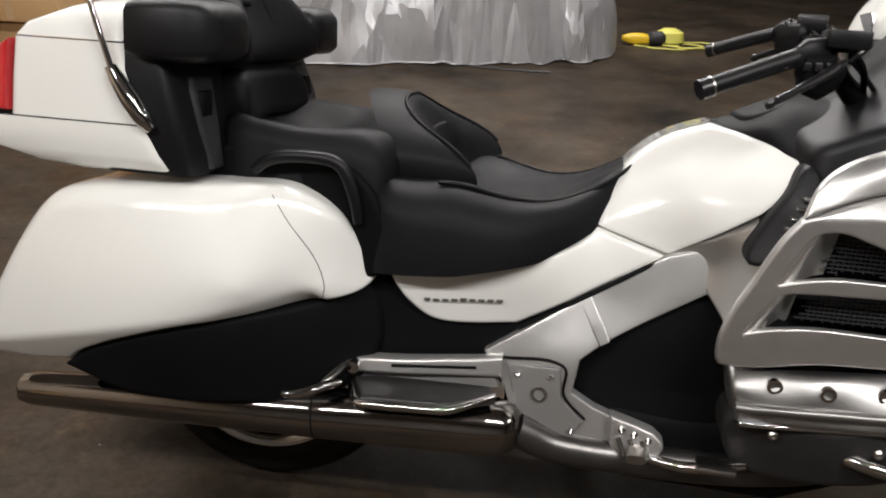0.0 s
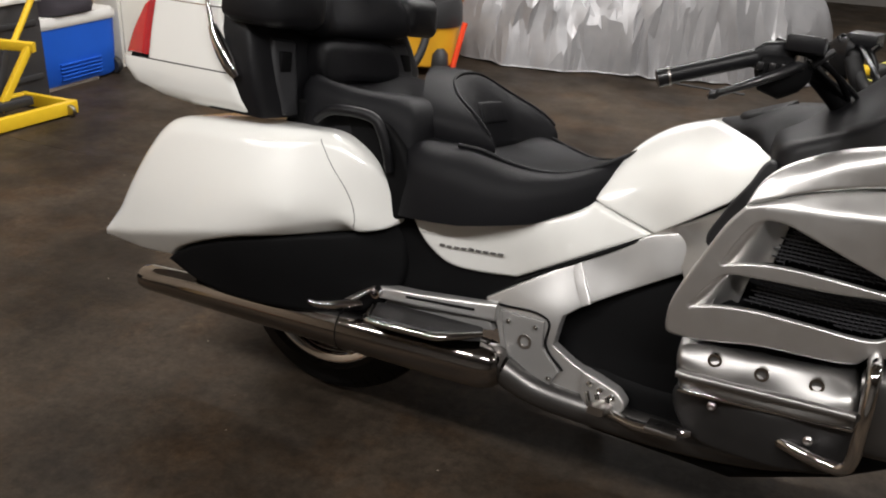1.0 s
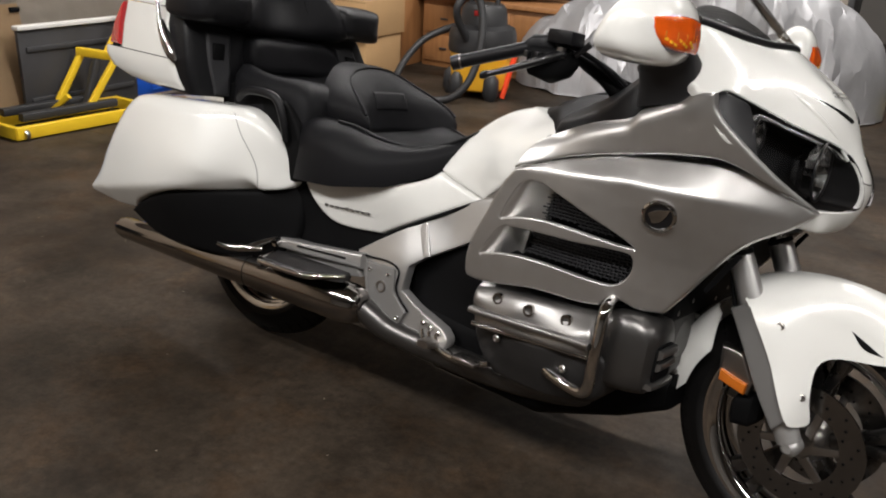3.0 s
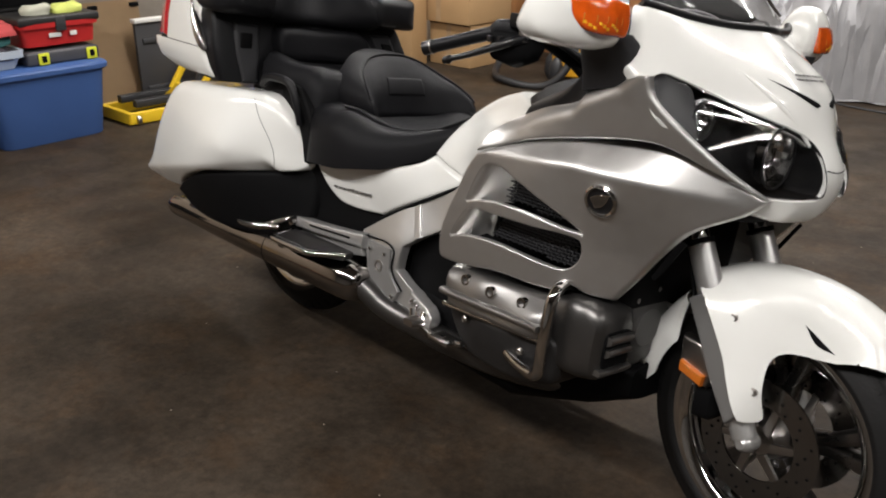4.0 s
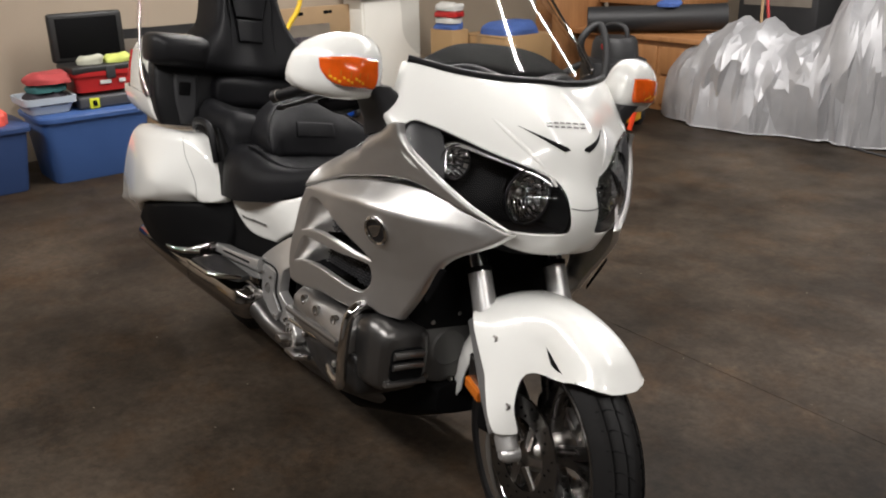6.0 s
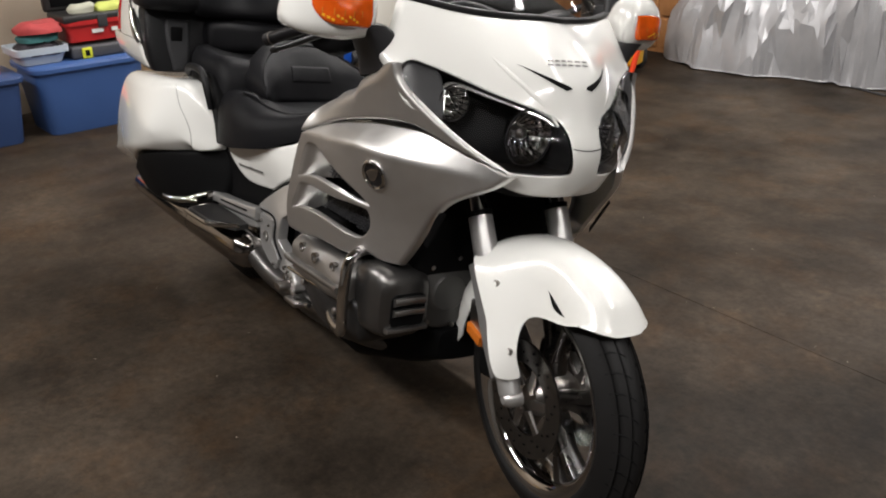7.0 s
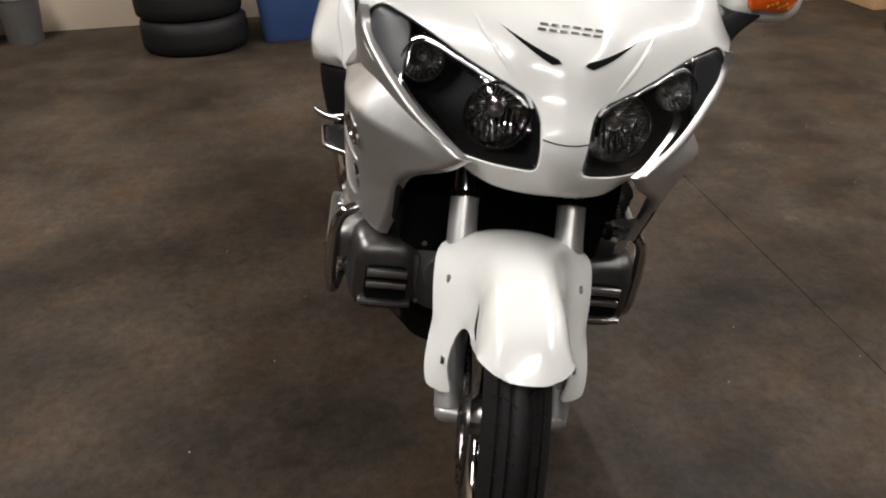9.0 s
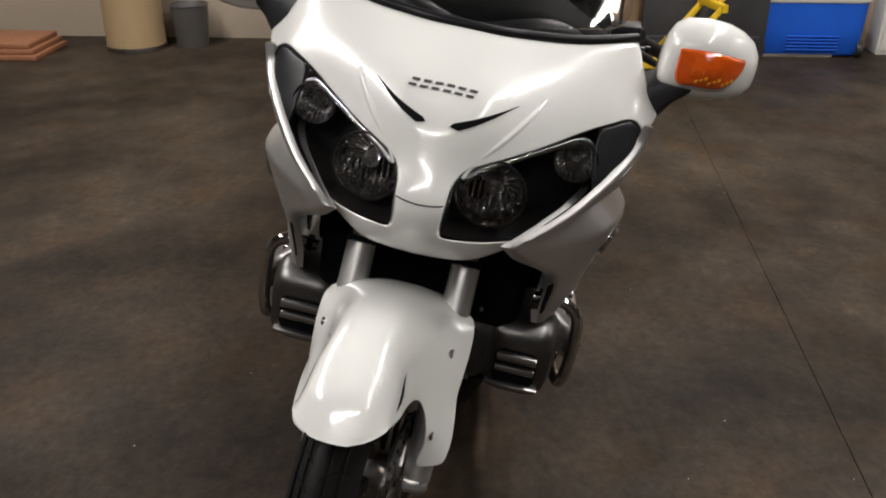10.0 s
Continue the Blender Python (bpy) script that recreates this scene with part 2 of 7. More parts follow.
def box(x0, x1, y0, y1, z0, z1, bevel=0.004, seg=2):
    bm = bmesh.new()
    bmesh.ops.create_cube(bm, size=1)
    for v in bm.verts:
        v.co = Vector((x0 + (v.co.x + 0.5) * (x1 - x0), y0 + (v.co.y + 0.5) * (y1 - y0), z0 + (v.co.z + 0.5) * (z1 - z0)))
    if bevel:
        bmesh.ops.bevel(bm, geom=bm.edges[:], offset=bevel, segments=seg, affect="EDGES", profile=0.5)
    return bm


def move(bm, m):
    bmesh.ops.transform(bm, matrix=m, verts=bm.verts)
    return bm


def joined(*bms):
    out = bmesh.new()
    for b in bms:
        me = bpy.data.meshes.new("tmp")
        b.to_mesh(me)
        b.free()
        out.from_mesh(me)
        bpy.data.meshes.remove(me)
    return out


def part(name, bm, material, parent=None, label="", angle=40):
    me = bpy.data.meshes.new(name)
    bm.to_mesh(me)
    bm.free()
    me.materials.append(material)
    me.shade_smooth()
    me.set_sharp_from_angle(angle=radians(angle))
    ob = new(name, me)
    ob.parent = parent
    if label:
        ob["label"] = label
    return ob


def thing(name, label, category, group="", m=None):
    ob = new(name)
    ob.empty_display_size = 0.1
    if m is not None:
        ob.matrix_basis = m
    return tagged(ob, label, category, group)


def mesh_thing(name, bm, material, label, category, group="", kind="", m=None, angle=40):
    ob = part(name, bm, material, None, "", angle)
    if m is not None:
        ob.matrix_basis = m
    return tagged(ob, label, category, group, kind)


# ---- structure ----
def concrete():
    m = bpy.data.materials.new("stained_concrete")
    m.use_nodes = True
    nt = m.node_tree
    b = nt.nodes["Principled BSDF"]
    co = nt.nodes.new("ShaderNodeTexCoord")

    def noise_node(scale, detail, rough=0.6):
        n = nt.nodes.new("ShaderNodeTexNoise")
        n.inputs["Scale"].default_value, n.inputs["Detail"].default_value, n.inputs["Roughness"].default_value = scale, detail, rough
        nt.links.new(co.outputs["Object"], n.inputs["Vector"])
        return n

    def ramp(src, stops):
        r = nt.nodes.new("ShaderNodeValToRGB")
        for i, (p, c) in enumerate(stops):
            e = r.color_ramp.elements[i] if i < 2 else r.color_ramp.elements.new(p)
            e.position, e.color = p, (*c, 1)
        nt.links.new(src, r.inputs["Fac"])
        return r

    def mix(kind, a, c, fac):
        x = nt.nodes.new("ShaderNodeMix")
        x.data_type, x.blend_type = "RGBA", kind
        x.inputs["Factor"].default_value = fac
        nt.links.new(a, x.inputs["A"])
        nt.links.new(c, x.inputs["B"])
        return x

    base = ramp(noise_node(1.3, 9, 0.68).outputs["Fac"], [(0.34, (0.0188, 0.0145, 0.0107)), (0.67, (0.067, 0.0515, 0.0375))])
    rust = ramp(noise_node(2.9, 9, 0.72).outputs["Fac"], [(0.48, (1, 1, 1)), (0.66, (1.16, 0.92, 0.7))])
    speck = ramp(noise_node(30, 6, 0.78).outputs["Fac"], [(0.36, (0.6, 0.6, 0.6)), (0.66, (1.25, 1.25, 1.25))])
    oil = ramp(noise_node(0.75, 6, 0.6).outputs["Fac"], [(0.38, (0.4, 0.39, 0.39)), (0.5, (1, 1, 1))])
    pale = ramp(noise_node(4.6, 8, 0.66).outputs["Fac"], [(0.59, (1, 1, 1)), (0.73, (1.7, 1.62, 1.5))])
    c = mix("MULTIPLY", base.outputs["Color"], rust.outputs["Color"], 0.8)
    c = mix("MULTIPLY", c.outputs["Result"], speck.outputs["Color"], 0.8)
    c = mix("MULTIPLY", c.outputs["Result"], oil.outputs["Color"], 0.7)
    c = mix("MULTIPLY", c.outputs["Result"], pale.outputs["Color"], 0.8)
    nt.links.new(c.outputs["Result"], b.inputs["Base Color"])
    rr = ramp(noise_node(3.2, 6).outputs["Fac"], [(0.3, (0.42, 0.42, 0.42)), (0.7, (0.68, 0.68, 0.68))])
    nt.links.new(rr.outputs["Color"], b.inputs["Roughness"])
    bp = nt.nodes.new("ShaderNodeBump")
    bp.inputs["Strength"].default_value, bp.inputs["Distance"].default_value = 0.25, 0.003
    nt.links.new(noise_node(55, 5).outputs["Fac"], bp.inputs["Height"])
    nt.links.new(bp.outputs["Normal"], b.inputs["Normal"])
    b.inputs["Specular IOR Level"].default_value = 0.09
    MATS["stained_concrete"] = m
    return m


CONCRETE = concrete()
WALLPAINT = mat("tan_wall_paint", (0.37, 0.30, 0.225), 0.6, vary=0.1, vscale=1.3, bump=0.3, bscale=60)
DARKWALL = mat("dim_grey_wall", (0.15, 0.138, 0.125), 0.7, vary=0.15, vscale=1.1, bump=0.3, bscale=60)
CEILPAINT = mat("ceiling_paint", (0.3, 0.285, 0.265), 0.7, vary=0.08, vscale=1.0, bump=0.2, bscale=40)
X0, X1, Y0, Y1 = -3.75, 8.0, -5.0, 11.5
JOINT, SKEW = 2.775, -0.055


def floor_slabs():
    """Two pours of concrete with a sawn joint between them, a little askew to the walls."""
    a = box(X0, X1, Y0, JOINT - 0.0008, -0.15, 0, 0.001, 1)
    b = box(X0, X1, JOINT + 0.0008, Y1, -0.15, 0, 0.001, 1)
    c = box(X0, X1, JOINT - 0.01, JOINT + 0.01, -0.16, -0.004, 0)
    out = joined(a, b, c)
    for v in out.verts:
        if abs(v.co.y - JOINT) < 0.02:
            v.co.y += SKEW * v.co.x
    return out


mesh_thing("floor", floor_slabs(), CONCRETE, "dark stained concrete garage floor with a sawn joint", "floor", kind="structure")


mesh_thing("wall_west", box(X0 - 0.2, X0, Y0, Y1, 0, CEIL, 0), WALLPAINT, "tan painted block garage wall", "wall", kind="structure")
mesh_thing("wall_north", box(X0, X1, Y1, Y1 + 0.2, 0, CEIL, 0), DARKWALL, "dim grey garage wall", "wall", kind="structure")
mesh_thing("wall_south", box(X0, X1, Y0 - 0.2, Y0, 0, CEIL, 0), DARKWALL, "dim grey-brown garage wall", "wall", kind="structure")
mesh_thing("wall_east", box(X1, X1 + 0.2, Y0, Y1, 0, CEIL, 0), DARKWALL, "dim grey-brown garage wall", "wall", kind="structure")
mesh_thing("ceiling", box(X0 - 0.2, X1 + 0.2, Y0 - 0.2, Y1 + 0.2, CEIL, CEIL + 0.15, 0), CEILPAINT, "dim brown painted garage ceiling", "ceiling", kind="structure")

TUBE = glow("fluorescent_tube", (1.0, 0.965, 0.9), 12.0)
LAMPBODY = mat("white_lamp_enamel", (0.75, 0.74, 0.7), 0.4)


def strip_light(x, y, turn, share):
    lamp = thing("ceiling_light", "white twin-tube fluorescent strip light under the ceiling", "ceiling light", "strip lights", pose(x, y, CEIL, 0, 0, turn))
    part("body", box(-1.24, 1.24, -0.06, 0.06, -0.07, 0, 0.006), LAMPBODY, lamp)
    for s in (-1, 1):
        part("tube", tube([(-1.2, s * 0.035, -0.09), (1.2, s * 0.035, -0.09)], 0.013, 10, 0.3), TUBE, lamp, "glowing fluorescent tube")
    data = bpy.data.lights.new("strip_glow", "AREA")
    data.shape, data.size, data.size_y, data.energy, data.color = "RECTANGLE", 2.4, 0.1, POWER * share, (1.0, 0.965, 0.945)
    ob = new("strip_glow", data)
    ob.matrix_basis = pose(x, y, CEIL - 0.115, 0, 0, turn)


for sx, sy, st, sp in STRIPS:
    strip_light(sx, sy, st, sp)

# ---- the motorcycle: x ahead, y to its left, z up from the ground under the rear axle ----
BIKE = Matrix.Translation((-0.3706, 1.725, 0)) @ pose(0, 0, 0, 0, 0, -6.5) @ pose(0, 0, 0, -10, 0, 0)
bike = thing("motorcycle", "white and silver touring motorcycle leaning on its side stand", "motorcycle", m=BIKE)
# the forks, front wheel and bars are turned a little to the right about the steering head
HEAD = Vector((1.4, 0, 0.86))
STEER = Matrix.Translation(HEAD + Vector((0, -0.015, 0))) @ Matrix.Rotation(radians(-7), 4, Vector((-0.485, 0, 0.875))) @ Matrix.Translation(-HEAD)
AXLE_F, AXLE_R = (1.70, 0, 0.318), (0, 0, 0.31)


def both(rows):
    """Control rows (u, v, w) and their mirror images across u = 0."""
    return [r for r in rows] + [(-r[0], r[1], r[2]) for r in rows if abs(r[0]) > 1e-6]


def half(pts):
    """A closed outline from its right half, top to bottom, mirrored across u = 0."""
    return [tuple(p) for p in pts] + [(-p[0], *p[1:]) for p in pts[::-1] if abs(p[0]) > 1e-6]


def ring_tyre(c, r_out, r_rim, half_w):
    prof = []
    for i in range(25):
        a = math.pi * (i / 24)
        y = -half_w * math.cos(a)
        k = abs(math.cos(a)) ** 2.4
        prof.append((r_out - (r_out - r_rim - 0.03) * k * 0.92 - 0.012 * abs(math.cos(a)), y))
    grooves = []
    for yy in (-0.62 * half_w, -0.3 * half_w, 0.3 * half_w, 0.62 * half_w):
        rr = float(np.interp(yy, [p[1] for p in prof], [p[0] for p in prof]))
        prof = [p for p in prof if abs(p[1] - yy) > 0.0028]
        grooves += [(rr, yy - 0.0026), (rr - 0.005, yy - 0.0018), (rr - 0.005, yy + 0.0018), (rr, yy + 0.0026)]
    prof = sorted(prof + grooves, key=lambda p: p[1])
    prof = [(r_rim, -half_w * 0.72), (r_rim + 0.012, -half_w * 0.92)] + prof + [(r_rim + 0.012, half_w * 0.92), (r_rim, half_w * 0.72)]
    prof += [(r_rim + 0.008, half_w * 0.5), (r_rim + 0.008, -half_w * 0.5)]
    return revolve(prof, c, 96)


def wheel(name, c, r_out, r_rim, half_w, label, spokes, m=None):
    w = part(name, ring_rim(c, r_rim, half_w * 0.8), CHROME, bike, label)
    bm = ring_tyre(c, r_out, r_rim - 0.012, half_w)
    sipes = []
    if m is not None:
        move(bm, m)
        w.data.transform(m)
    part("tyre", bm, RUBBER, w, "black road tyre", 60)
    for i in range(44):
        for k in (-1, 1):
            a = 2 * math.pi * (i + (0.5 if k > 0 else 0)) / 44
            pts = []
            for u, da in ((0.12, 0.0), (0.3, 0.035), (0.5, 0.06), (0.74, 0.07)):
                y = k * u * half_w
                rr = r_out - (r_out - (r_rim - 0.012) - 0.03) * u ** 2.4 * 0.92 - 0.012 * u - 0.0012
                pts.append((c[0] + rr * math.cos(a + da), c[1] + y, c[2] + rr * math.sin(a + da)))
            sipes.append(tube(pts, 0.0021, 4, 0.02))
    sp = joined(*sipes)
    tagged(part("tread_sipe", move(sp, m) if m is not None else sp, MATTE, w), kind="stuff")
    for i in range(spokes):
        a = 2 * math.pi * i / spokes + 0.3
        for k in (-0.16, 0.16):
            d0, d1 = np.array((math.cos(a), 0, math.sin(a))), np.array((math.cos(a + k), 0, math.sin(a + k)))
            cc = np.array(c)
            t0, t1 = np.array((-d0[2], 0, d0[0])), np.array((-d1[2], 0, d1[0]))
            b = loft([oval(cc + d0 * 0.05, t0, (0, 1, 0), 0.018, 0.03, 4, 12), oval(cc + (d0 * 0.45 + d1 * 0.55) * r_rim * 0.55, t1, (0, 1, 0), 0.013, 0.022, 4, 12), oval(cc + d1 * (r_rim - 0.018), t1, (0, 1, 0), 0.02, 0.026, 4, 12)])
            part("spoke", move(b, m) if m is not None else b, SPOKE, w)
    hub = revolve([(0.0001, -0.06), (0.03, -0.06), (0.045, -0.045), (0.055, 0), (0.045, 0.045), (0.03, 0.06), (0.0001, 0.06)], c, 32)
    part("hub", move(hub, m) if m is not None else hub, STEEL, w)
    return w


def ring_rim(c, r, hw):
    prof = [(r + 0.004, -hw), (r + 0.006, -hw - 0.004), (r - 0.008, -hw - 0.005), (r - 0.03, -hw + 0.006), (r - 0.038, -hw + 0.02), (r - 0.04, 0), (r - 0.038, hw - 0.02), (r - 0.03, hw - 0.006), (r - 0.008, hw + 0.005), (r + 0.006, hw + 0.004), (r + 0.004, hw), (r - 0.012, hw * 0.7), (r - 0.018, 0), (r - 0.012, -hw * 0.7)]
    return revolve(prof, c, 96)


rear = wheel("rear_wheel", AXLE_R, 0.312, 0.226, 0.09, "rear wheel with a bright rim", 5)
front = wheel("front_wheel", AXLE_F, 0.316, 0.236, 0.0585, "front wheel with a polished rim", 5, STEER)
for s in (-1, 1):
    d = revolve([(0.085, -0.003), (0.138, -0.003), (0.138, 0.003), (0.085, 0.003)], (AXLE_F[0], s * 0.072, AXLE_F[2]), 64)
    disc = part("brake_disc", move(d, STEER), DISC, front, "drilled steel brake disc")
    holes = []
    for i in range(36):
        a, rr = 2 * math.pi * i / 36, 0.096 + 0.014 * (i % 3)
        holes.append(revolve([(0.0001, -0.0045), (0.0032, -0.0045), (0.0032, 0.0045), (0.0001, 0.0045)], (AXLE_F[0] + rr * math.cos(a), s * 0.072, AXLE_F[2] + rr * math.sin(a)), 8))
    tagged(part("drilled_hole", move(joined(*holes), STEER), MATTE, disc), kind="stuff")
    for i in range(6):
        a = 2 * math.pi * i / 6
        b = loft([oval((AXLE_F[0] + 0.03 * math.cos(a), s * 0.07, AXLE_F[2] + 0.03 * math.sin(a)), (-math.sin(a), 0, math.cos(a)), (0, 1, 0), 0.012, 0.006, 4, 8), oval((AXLE_F[0] + 0.09 * math.cos(a + 0.2), s * 0.07, AXLE_F[2] + 0.09 * math.sin(a + 0.2)), (-math.sin(a), 0, math.cos(a)), (0, 1, 0), 0.009, 0.004, 4, 8)])
        part("disc_arm", move(b, STEER), STEEL, disc)
    cal = pod([(1.545, s * 0.085, 0.345, 0.01, 0.02), (1.555, s * 0.085, 0.348, 0.024, 0.036), (1.595, s * 0.085, 0.36, 0.026, 0.04), (1.61, s * 0.085, 0.365, 0.013, 0.03)], "x", 4, 20)
    part("brake_caliper", move(cal, STEER), MATTE, front, "black brake caliper")

# ---- front fender and forks ----
FR = np.interp


CREST_A = [44, 46, 49, 52, 55, 58, 61, 66, 75, 90, 105, 117, 124]
CREST_R = [0.324, 0.3262, 0.3295, 0.3335, 0.3385, 0.3448, 0.3485, 0.3512, 0.354, 0.3575, 0.3625, 0.370, 0.371]
FEND = plate_spline([(1.562, 0.603, 0.148), (1.63, 0.49, 0.149), (1.69, 0.383, 0.150), (1.718, 0.383, 0.108), (1.698, 0.444, 0.126), (1.705, 0.513, 0.101), (1.622, 0.576, 0.127), (1.655, 0.5, 0.138),
                     (1.737, 0.537, 0.089), (1.80, 0.547, 0.086), (1.88, 0.56, 0.081), (1.925, 0.56, 0.070), (1.747, 0.594, 0.0745), (1.812, 0.574, 0.079), (1.60, 0.65, 0.090), (1.66, 0.63, 0.084), (1.72, 0.63, 0.074), (1.80, 0.61, 0.074), (1.86, 0.59, 0.073), (1.54, 0.625, 0.13), (1.52, 0.64, 0.1), (1.59, 0.62, 0.112)], 2e-5)


def crown_depth(a):
    return FR(a, [50, 62, 95], [0.034, 0.046, 0.056])


def crown_power(a):
    return FR(a, [60, 100], [3.0, 2.5])


def fender_y(q):
    """Half width of the fender's skin at places (x, z) of its side, closing over the crown."""
    dx, dz = q[:, 0] - AXLE_F[0], q[:, 1] - AXLE_F[2]
    a = np.degrees(np.arctan2(dz, dx))
    k = 1 - np.clip((FR(a, CREST_A, CREST_R) - np.hypot(dx, dz)) / crown_depth(a), 0, 1)
    e = crown_power(a)
    return FEND(q) * np.maximum(0, 1 - k**e) ** (1 / e)


LIP_Z = 0.5585


def fender():
    """One moulding: a crown over the wheel that flares into a panel down each fork leg."""
    bm = bmesh.new()

    def skin(q, s):
        # the lip curves back at its corners, and the nose leans a little to one side
        y = fender_y(q)
        dx, dz = q[:, 0] - AXLE_F[0], q[:, 1] - AXLE_F[2]
        th, r = np.arctan2(dz, dx), np.hypot(dx, dz)
        th = th + radians(4.5) * (y / 0.075) ** 2.5 * np.clip(1 - (np.degrees(th) - 46) / 16, 0, 1)
        x, z = AXLE_F[0] + r * np.cos(th), AXLE_F[2] + r * np.sin(th)
        return np.c_[x, s * y + 0.03 * np.maximum(0, x - 1.68), z]

    # the crown: cross rows from the lip back to the forks
    full = 55.0
    angles = np.concatenate([np.linspace(47.4, full, 10)[:-1], np.arange(full, 121.1, 1.5)])
    ts = np.linspace(-1, 1, 29)
    rows, seam = [], []
    for a in angles:
        crest, deep, e = float(FR(a, CREST_A, CREST_R)), float(crown_depth(a)), float(crown_power(a))
        most = min(deep, max(0.0001, crest - (LIP_Z - AXLE_F[2]) / math.sin(radians(a)))) if a < full else float(FR(a, [116, 121], [deep, 0.012]))
        wide = (1 - (1 - most / deep) ** e) ** (1 / e)
        d = np.array([deep * (1 - (1 - (abs(t) * wide) ** e) ** (1 / e)) for t in ts])
        q = np.c_[AXLE_F[0] + (crest - d) * math.cos(radians(a)), AXLE_F[2] + (crest - d) * math.sin(radians(a))]
        left, right = skin(q, 1), skin(q, -1)
        rows.append([bm.verts.new(right[i] if t < 0 else left[i]) for i, t in enumerate(ts)])
        if full <= a <= 116:
            seam.append(tuple(q[0]))
    for r0, r1 in zip(rows, rows[1:]):
        for i in range(len(ts) - 1):
            bm.faces.new((r0[i], r0[i + 1], r1[i + 1], r1[i]))
    # the sides below it
    rest = loop2([(1.558, 0.606, 1), (1.60, 0.545), (1.645, 0.465), (1.688, 0.386), (1.695, 0.379), (1.714, 0.381), (1.7195, 0.39), (1.711, 0.44), (1.7045, 0.49), (1.706, 0.512), (1.716, 0.527), (1.74, 0.538), (1.80, 0.5485), (1.845, 0.5565), (1.868, 0.5583, 1)], 0.007)
    cut = int(np.argmin(np.hypot(rest[:, 0] - 1.868, rest[:, 1] - 0.5583)))
    edge = np.array(seam + [tuple(p) for p in rest[: cut + 1]])
    grid = np.array([(x + (0.0045 if i % 2 else 0), z) for i, z in enumerate(np.arange(0.375, 0.70, 0.008)) for x in np.arange(1.5, 1.96, 0.009)])
    grid = grid[inside(grid, edge)]
    grid = grid[edge_distance(grid, [edge]) > 0.004]
    n = len(edge)
    vv, _, ff, *_ = geometry.delaunay_2d_cdt([Vector(p) for p in np.concatenate([edge, grid])], [(i, (i + 1) % n) for i in range(n)], [], 0, 1e-6)
    q = np.array([(p.x, p.y) for p in vv])
    ok = inside(np.array([q[list(t)].mean(0) for t in ff]), edge)
    for s in (-1, 1):
        vs = [bm.verts.new(p) for p in skin(q, s)]
        for t, good in zip(ff, ok):
            if good:
                bm.faces.new([vs[i] for i in t])
    bmesh.ops.remove_doubles(bm, verts=bm.verts[:], dist=0.0006)
    free = [v for v in bm.verts if not v.is_boundary]
    for _ in range(3):
        bmesh.ops.smooth_vert(bm, verts=free, factor=0.5, use_axis_x=True, use_axis_y=True, use_axis_z=True)
    bmesh.ops.recalc_face_normals(bm, faces=bm.faces)
    bmesh.ops.solidify(bm, geom=bm.faces[:], thickness=0.004)
    return bm


def fender_tail():
    rings = []
    for i in range(24):
        th = radians(136 + 52 * i / 23)
        k = i / 23
        crest = float(FR(k, [0, 0.5, 1], [0.35, 0.352, 0.346]))
        hw = float(FR(k, [0, 0.3, 0.8, 1], [0.07, 0.09, 0.088, 0.05]))
        low = crest - float(FR(k, [0, 0.25, 0.7, 1], [0.03, 0.085, 0.075, 0.02]))
        row = []
        for j in range(21):
            a = math.pi * j / 20
            ca, sa = math.cos(a), math.sin(a)
            row.append((AXLE_F[0] + (low + (crest - low) * abs(sa) ** 0.6) * math.cos(th), hw * math.copysign(abs(ca) ** 0.6, ca), AXLE_F[2] + (low + (crest - low) * abs(sa) ** 0.6) * math.sin(th)))
        rings.append(row)
    bm = loft(rings, caps=False, closed=False)
    bmesh.ops.solidify(bm, geom=bm.faces[:], thickness=0.004)
    return bm


